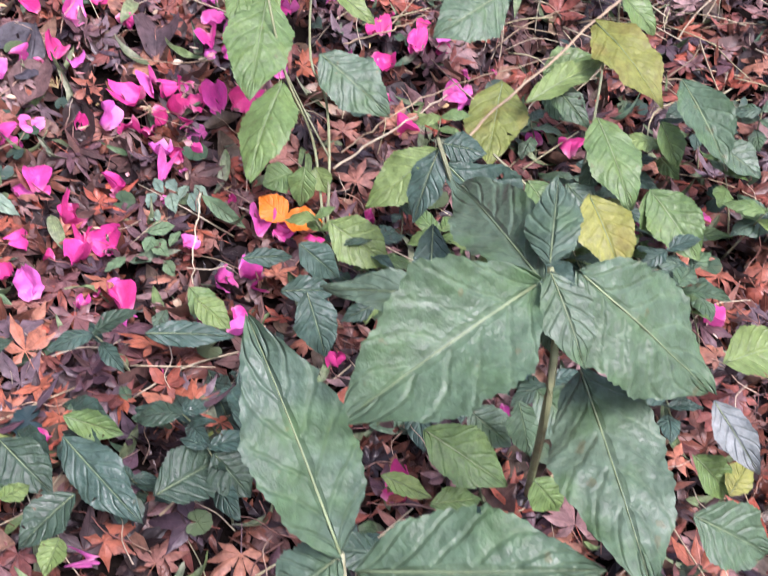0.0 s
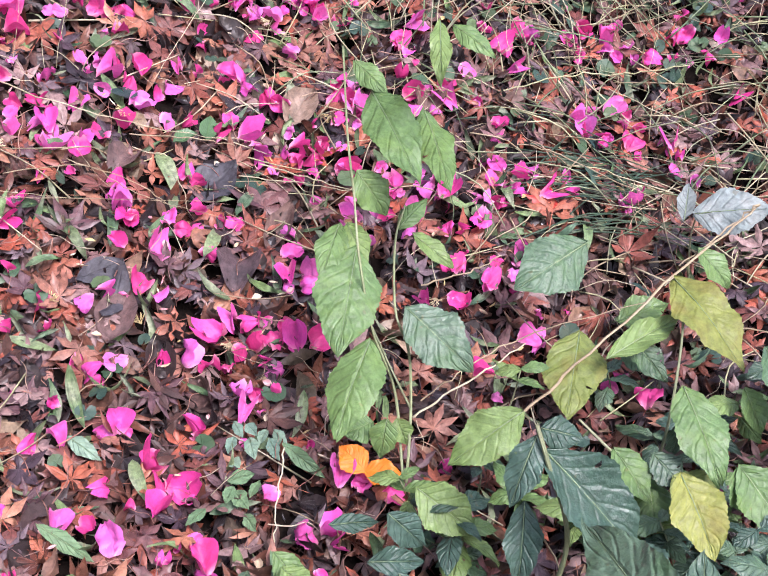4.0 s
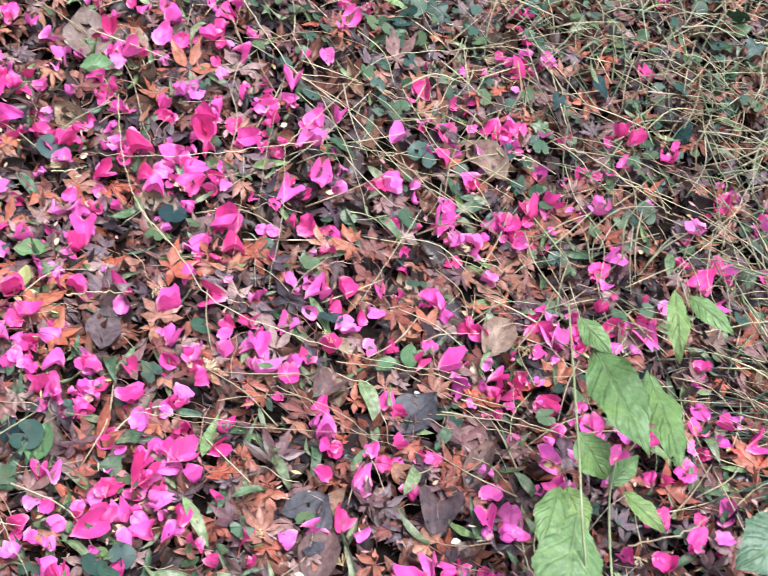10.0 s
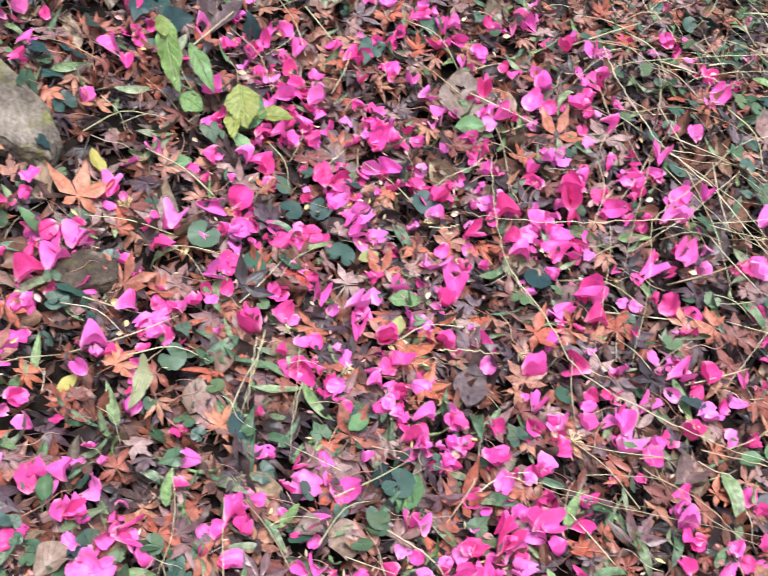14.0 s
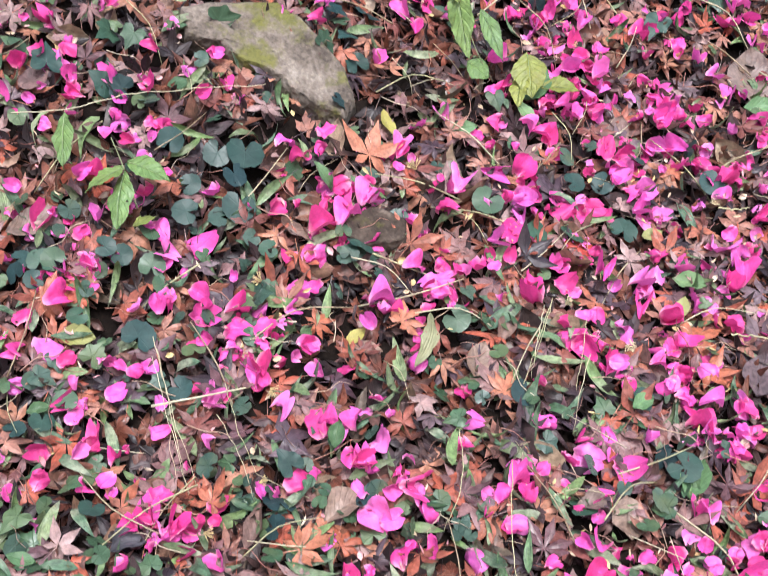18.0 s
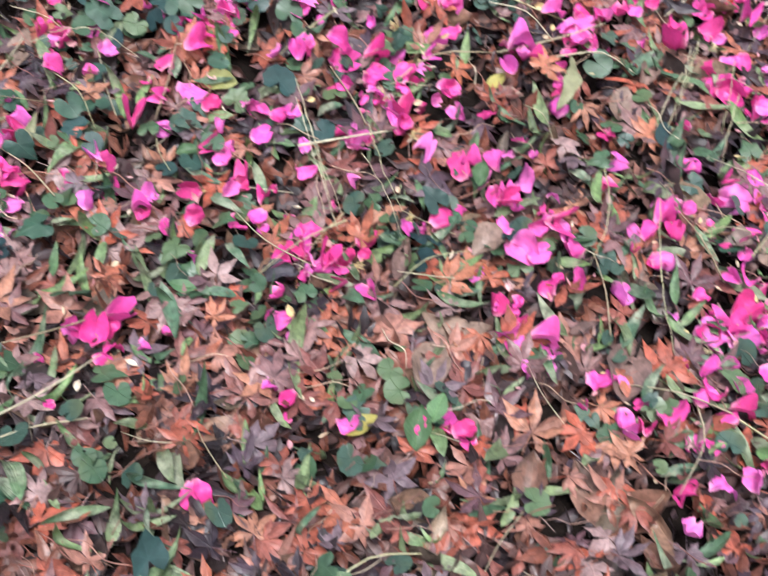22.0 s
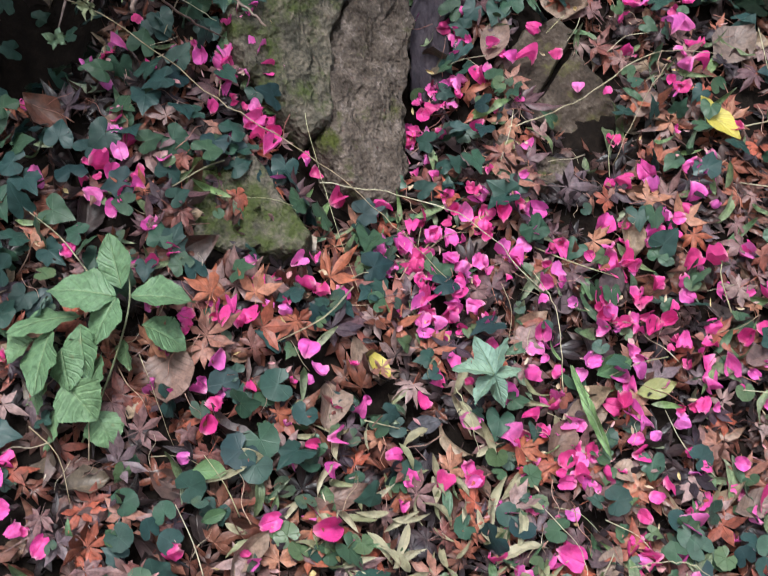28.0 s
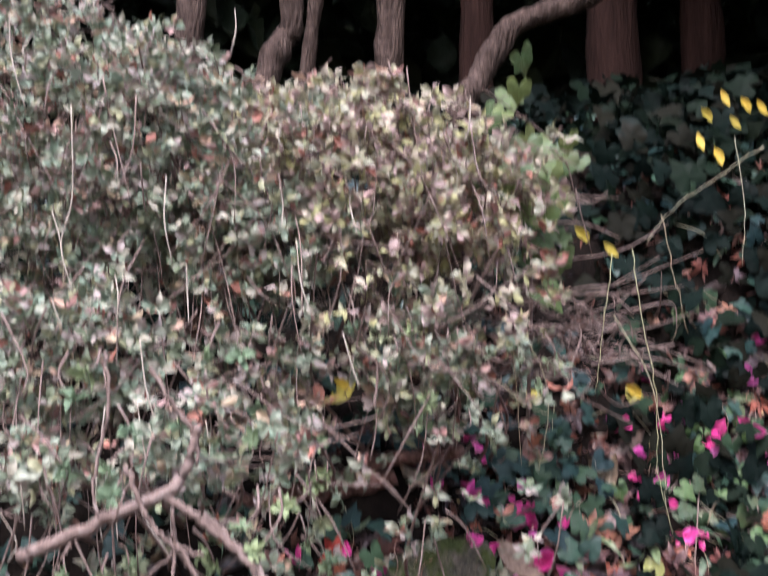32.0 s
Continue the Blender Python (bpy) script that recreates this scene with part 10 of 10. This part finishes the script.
# yellow leaves hanging at the right of the bank
hanging_mat = leaf_material("hanging_yellow_leaf", [(0.55, 0.38, 0.05), (0.46, 0.36, 0.06)], False, ribs=6, vein=0.2, blotch=(0.4, 0.25, 0.05), clear=0.2)
for i, p in enumerate([(-1.986, 1.263, 1.382), (-1.969, 1.286, 1.358), (-2.036, 1.422, 1.492), (-2.014, 1.449, 1.48), (-1.995, 1.472, 1.476), (-2.06, 1.398, 1.462), (-2.027, 1.437, 1.45), (-2.026, 1.008, 1.211), (-1.999, 1.042, 1.19), (-1.959, 1.037, 0.983), (-2.228, 0.725, 0.99)]):
    ob = new("yellow_leaf", mesh_of("yellow_leaf", OVALS[i % 2], hanging_mat))
    m = axes_pose(p, (p[0] + 0.01, p[1] + 0.005 * i, p[2] - 0.03), (0.65, -0.65, 0.3))
    ob.matrix_world = m @ Matrix.Scale(0.034, 4) @ Matrix.Diagonal((0.75, 1, 1, 1))
    tagged(ob, "yellow leaf hanging on a thin vine", "leaf", "yellow leaves")

# ivy on the steep back bank, with shade put into its leaf colour
x, y, r = region(16000, -4.4, -0.8, 0.0, 4.4, 18)
s_up = -0.72 * x + 0.69 * y
keep = (s_up > 2.6) & (s_up < 3.3) & (r.uniform(0, 1, len(x)) < 0.8)
painted_shade_drift = leaf_material("shade_painted_ivy_leaf", [(0.003, 0.006, 0.005), (0.005, 0.010, 0.008), (0.007, 0.013, 0.008), (0.010, 0.010, 0.007)], True, blotch=(0.005, 0.005, 0.004), specular=0.04, rough=0.55, ribs=3, clear=0.05, relief=0.25)
spread("ivy_bank", IVIES, painted_shade_drift, x[keep], y[keep], r, (0.04, 0.07), (0.02, 0.16), 30, "dense ivy on the steep bank, darkened in its colour for shade", "ivy")

x, y, r = region(9000, -2.9, -1.3, 0.9, 2.6, 23)
s_up = -0.72 * x + 0.69 * y
keep = (s_up > 2.3) & (s_up < 2.9) & (0.655 * x + 0.756 * y > -0.45) & (r.uniform(0, 1, len(x)) < 0.55) & clear_of_hollow(x, y)
spread("ivy_bank", IVIES, painted_shade_drift, x[keep], y[keep], r, (0.03, 0.055), (0.012, 0.06), 35, "ivy covering the step of the bank, darkened in its colour for shade", "ivy")

# evergreen bush beside the conifers, its leaf colour blackened for shade
bush = thing("evergreen_bush", "dark green evergreen bush, leaf colour blackened for deep shade", "bush")
bush_mat = leaf_material("shade_painted_bush_leaf", [(0.002, 0.005, 0.0035), (0.004, 0.008, 0.005), (0.006, 0.010, 0.005)], True, blotch=(0.003, 0.004, 0.0025), specular=0.05, rough=0.55, ribs=3, clear=0.05)
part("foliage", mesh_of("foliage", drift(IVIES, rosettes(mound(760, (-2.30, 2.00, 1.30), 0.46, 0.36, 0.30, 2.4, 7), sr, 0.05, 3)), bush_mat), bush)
part("stem", mesh_of("stem", strip(smooth_line([(-2.4, 1.95, 0.8), (-2.36, 1.93, 1.2), (-2.3, 1.9, 1.4)]), (0.02, 0.01), 7), bark_mat), bush)

# thick wood that closes the place behind the bank
wood = []
for i in range(2600):
    a = sr.uniform(-0.9, 0.95)
    base = np.array((-1.05, -0.2)) + np.array((-0.756, 0.652)) * (4.6 + sr.uniform(-0.3, 0.6)) * math.cos(a * 0.6) + np.array((0.655, 0.756)) * 4.4 * a
    m4 = np.array(axes_pose((base[0], base[1], sr.uniform(0.4, 4.2)), (base[0] + sr.normal(), base[1] + sr.normal(), sr.uniform(0, 4.5)), (0.7, -0.6, 0.3)))
    m4[:3, :3] *= sr.uniform(0.15, 0.35)
    wood.append(m4)
# near-black leaf colour carries the deep shade of the wood
shaded_wood_drift = leaf_material("shade_painted_wood_leaf", [(0.008, 0.014, 0.010), (0.013, 0.022, 0.013), (0.018, 0.025, 0.013)], True, blotch=(0.012, 0.012, 0.008), specular=0.15, rough=0.6, ribs=5, clear=0.0)
tagged(new("dark_thicket", mesh_of("dark_thicket", drift(OVALS, np.array(wood)), shaded_wood_drift)), "evergreen thicket behind the bank, deep shade put into leaf colour", "thicket", kind="stuff")
# added leaf canopy, mostly out of view, that blocks sky light
canopy = []
for i in range(7500):
    f, a, h = sr.uniform(2.15, 5.6), sr.uniform(-3.6, 4.2), sr.uniform(2.4, 4.4)
    base = np.array((-1.05, -0.2)) + np.array((-0.756, 0.652)) * f + np.array((0.655, 0.756)) * a
    if f < 2.9 and a < 0.55:
        continue
    # every fifth leaf goes over the right bank only to shade it
    if i % 5 == 0:
        f, a, h = sr.uniform(1.5, 2.2), sr.uniform(0.75, 1.8), sr.uniform(2.2, 3.2)
        base = np.array((-1.05, -0.2)) + np.array((-0.756, 0.652)) * f + np.array((0.655, 0.756)) * a
    m4 = np.array(axes_pose((base[0], base[1], h), (base[0] + sr.normal(), base[1] + sr.normal(), h + sr.normal(0, 0.4)), (0.2, -0.2, 0.9)))
    m4[:3, :3] *= sr.uniform(0.12, 0.30)
    canopy.append(m4)
tagged(new("tree_canopy", mesh_of("tree_canopy", drift(OVALS, np.array(canopy)), shaded_wood_drift)), "added evergreen leaf canopy that keeps sky light off the wood", "tree crowns", kind="stuff")
# dark curved sheet that stands for shade deep in the wood
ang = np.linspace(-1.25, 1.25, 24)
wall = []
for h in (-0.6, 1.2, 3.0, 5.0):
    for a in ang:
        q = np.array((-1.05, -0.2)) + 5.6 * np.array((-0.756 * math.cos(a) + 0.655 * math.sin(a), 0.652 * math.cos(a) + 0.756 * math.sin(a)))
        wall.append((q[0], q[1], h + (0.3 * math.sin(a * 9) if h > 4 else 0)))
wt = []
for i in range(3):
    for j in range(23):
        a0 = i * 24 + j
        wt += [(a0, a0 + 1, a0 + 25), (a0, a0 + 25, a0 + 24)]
tagged(new("backdrop", mesh_of("backdrop", (np.array(wall), np.array(wt), np.zeros((len(wall), 2))), wood_shade_mat)), "dark sheet standing for the shade of dense wood", "backdrop", kind="structure")


# pale small-leaved ivy trailing over the bank's end
trail_drift = leaf_material("trailing_ivy_leaf", [(0.05, 0.10, 0.04), (0.08, 0.14, 0.05), (0.035, 0.075, 0.035)], True, rough=0.45, ribs=3, clear=0.2)
trail = thing("creeper", "light green small-lobed ivy trailing over the bank", "creeper")
cm = []
for i in range(60):
    q = np.array((-2.03, 1.45)) + sr.normal(0, 1, 2) * np.array((0.09, 0.11))
    p = np.array((q[0], q[1], float(ground_z(q[0], q[1])) + sr.uniform(0.03, 0.09)))
    m4 = np.array(axes_pose(p, p + np.array((sr.normal(0.2, 0.5), sr.normal(-0.2, 0.5), -0.6)), (0.6, -0.6, 0.5)))
    m4[:3, :3] *= sr.uniform(0.022, 0.038)
    cm.append(m4)
part("foliage", mesh_of("foliage", drift(IVIES[1:4], np.array(cm)), trail_drift), trail)
for k in range(4):
    q = [(-2.03 + sr.normal(0, 0.05), 1.30 + 0.1 * j + sr.normal(0, 0.02)) for j in range(4)]
    part("stem", mesh_of("stem", strip(smooth_line([(a, b, float(ground_z(a, b)) + 0.04) for a, b in q], 4), (0.0016, 0.001), 5), twig_mat), trail)

# low weeds crowding under the tall herbs
wr = np.random.default_rng(77)
SPOTS = [(0.22, 0.80, 0.11), (0.42, 0.90, 0.10), (0.10, 0.74, 0.08), (0.40, 0.74, 0.10), (0.30, 0.66, 0.09), (0.14, 0.64, 0.09), (-0.08, 0.60, 0.10), (-0.24, 0.53, 0.07), (0.02, 0.56, 0.09), (-0.16, 0.64, 0.06)]
WEED = {k: [mesh_of("leaf", rib_leaf(1.0, w, arch=0.1, rib=0.008, ribs=5, seed=300 + 7 * j + ord(k)), LEAFMATS[k]) for j, w in enumerate((0.22, 0.28, 0.2))] for k in "DEG"}
for i in range(60):
    cx, cy, sp = SPOTS[i % 6 if i < 48 else 6 + i % 4]
    bx, by = cx + wr.normal(0, sp), cy + wr.normal(0, sp * 0.8)
    base = Vector((bx, by, float(ground_z(bx, by))))
    tall = wr.uniform(0.04, 0.10)
    top = base + Vector((wr.normal(0, 0.02), wr.normal(0, 0.02), tall))
    weed = thing("low_weed", "small dark green weed with ribbed pointed leaves under taller herbs", "weed", "low weeds")
    part("stem", mesh_of("stem", strip(smooth_line([base, (base + top) / 2 + Vector((0.004, 0.003, 0)), top], 3), (0.0014, 0.0008), 5), green_stem_mat), weed)
    kind = "D" if i >= 48 else "EGDEGDE"[i % 7]
    for j in range(4 + i % 3):
        at_stem = base.lerp(top, 1 - 0.16 * (j // 2))
        a = j * 2.6 + wr.uniform(0, 1)
        ln = wr.uniform(0.02, 0.055)
        tip = at_stem + Vector((math.cos(a) * ln, math.sin(a) * ln, wr.uniform(-0.5, 0.3) * ln))
        ob = part("leaf", WEED[kind][j % 3], weed)
        ob.matrix_basis = axes_pose(at_stem, tip, (wr.normal(0, 0.3), -0.2, 1)) @ Matrix.Scale(ln, 4)
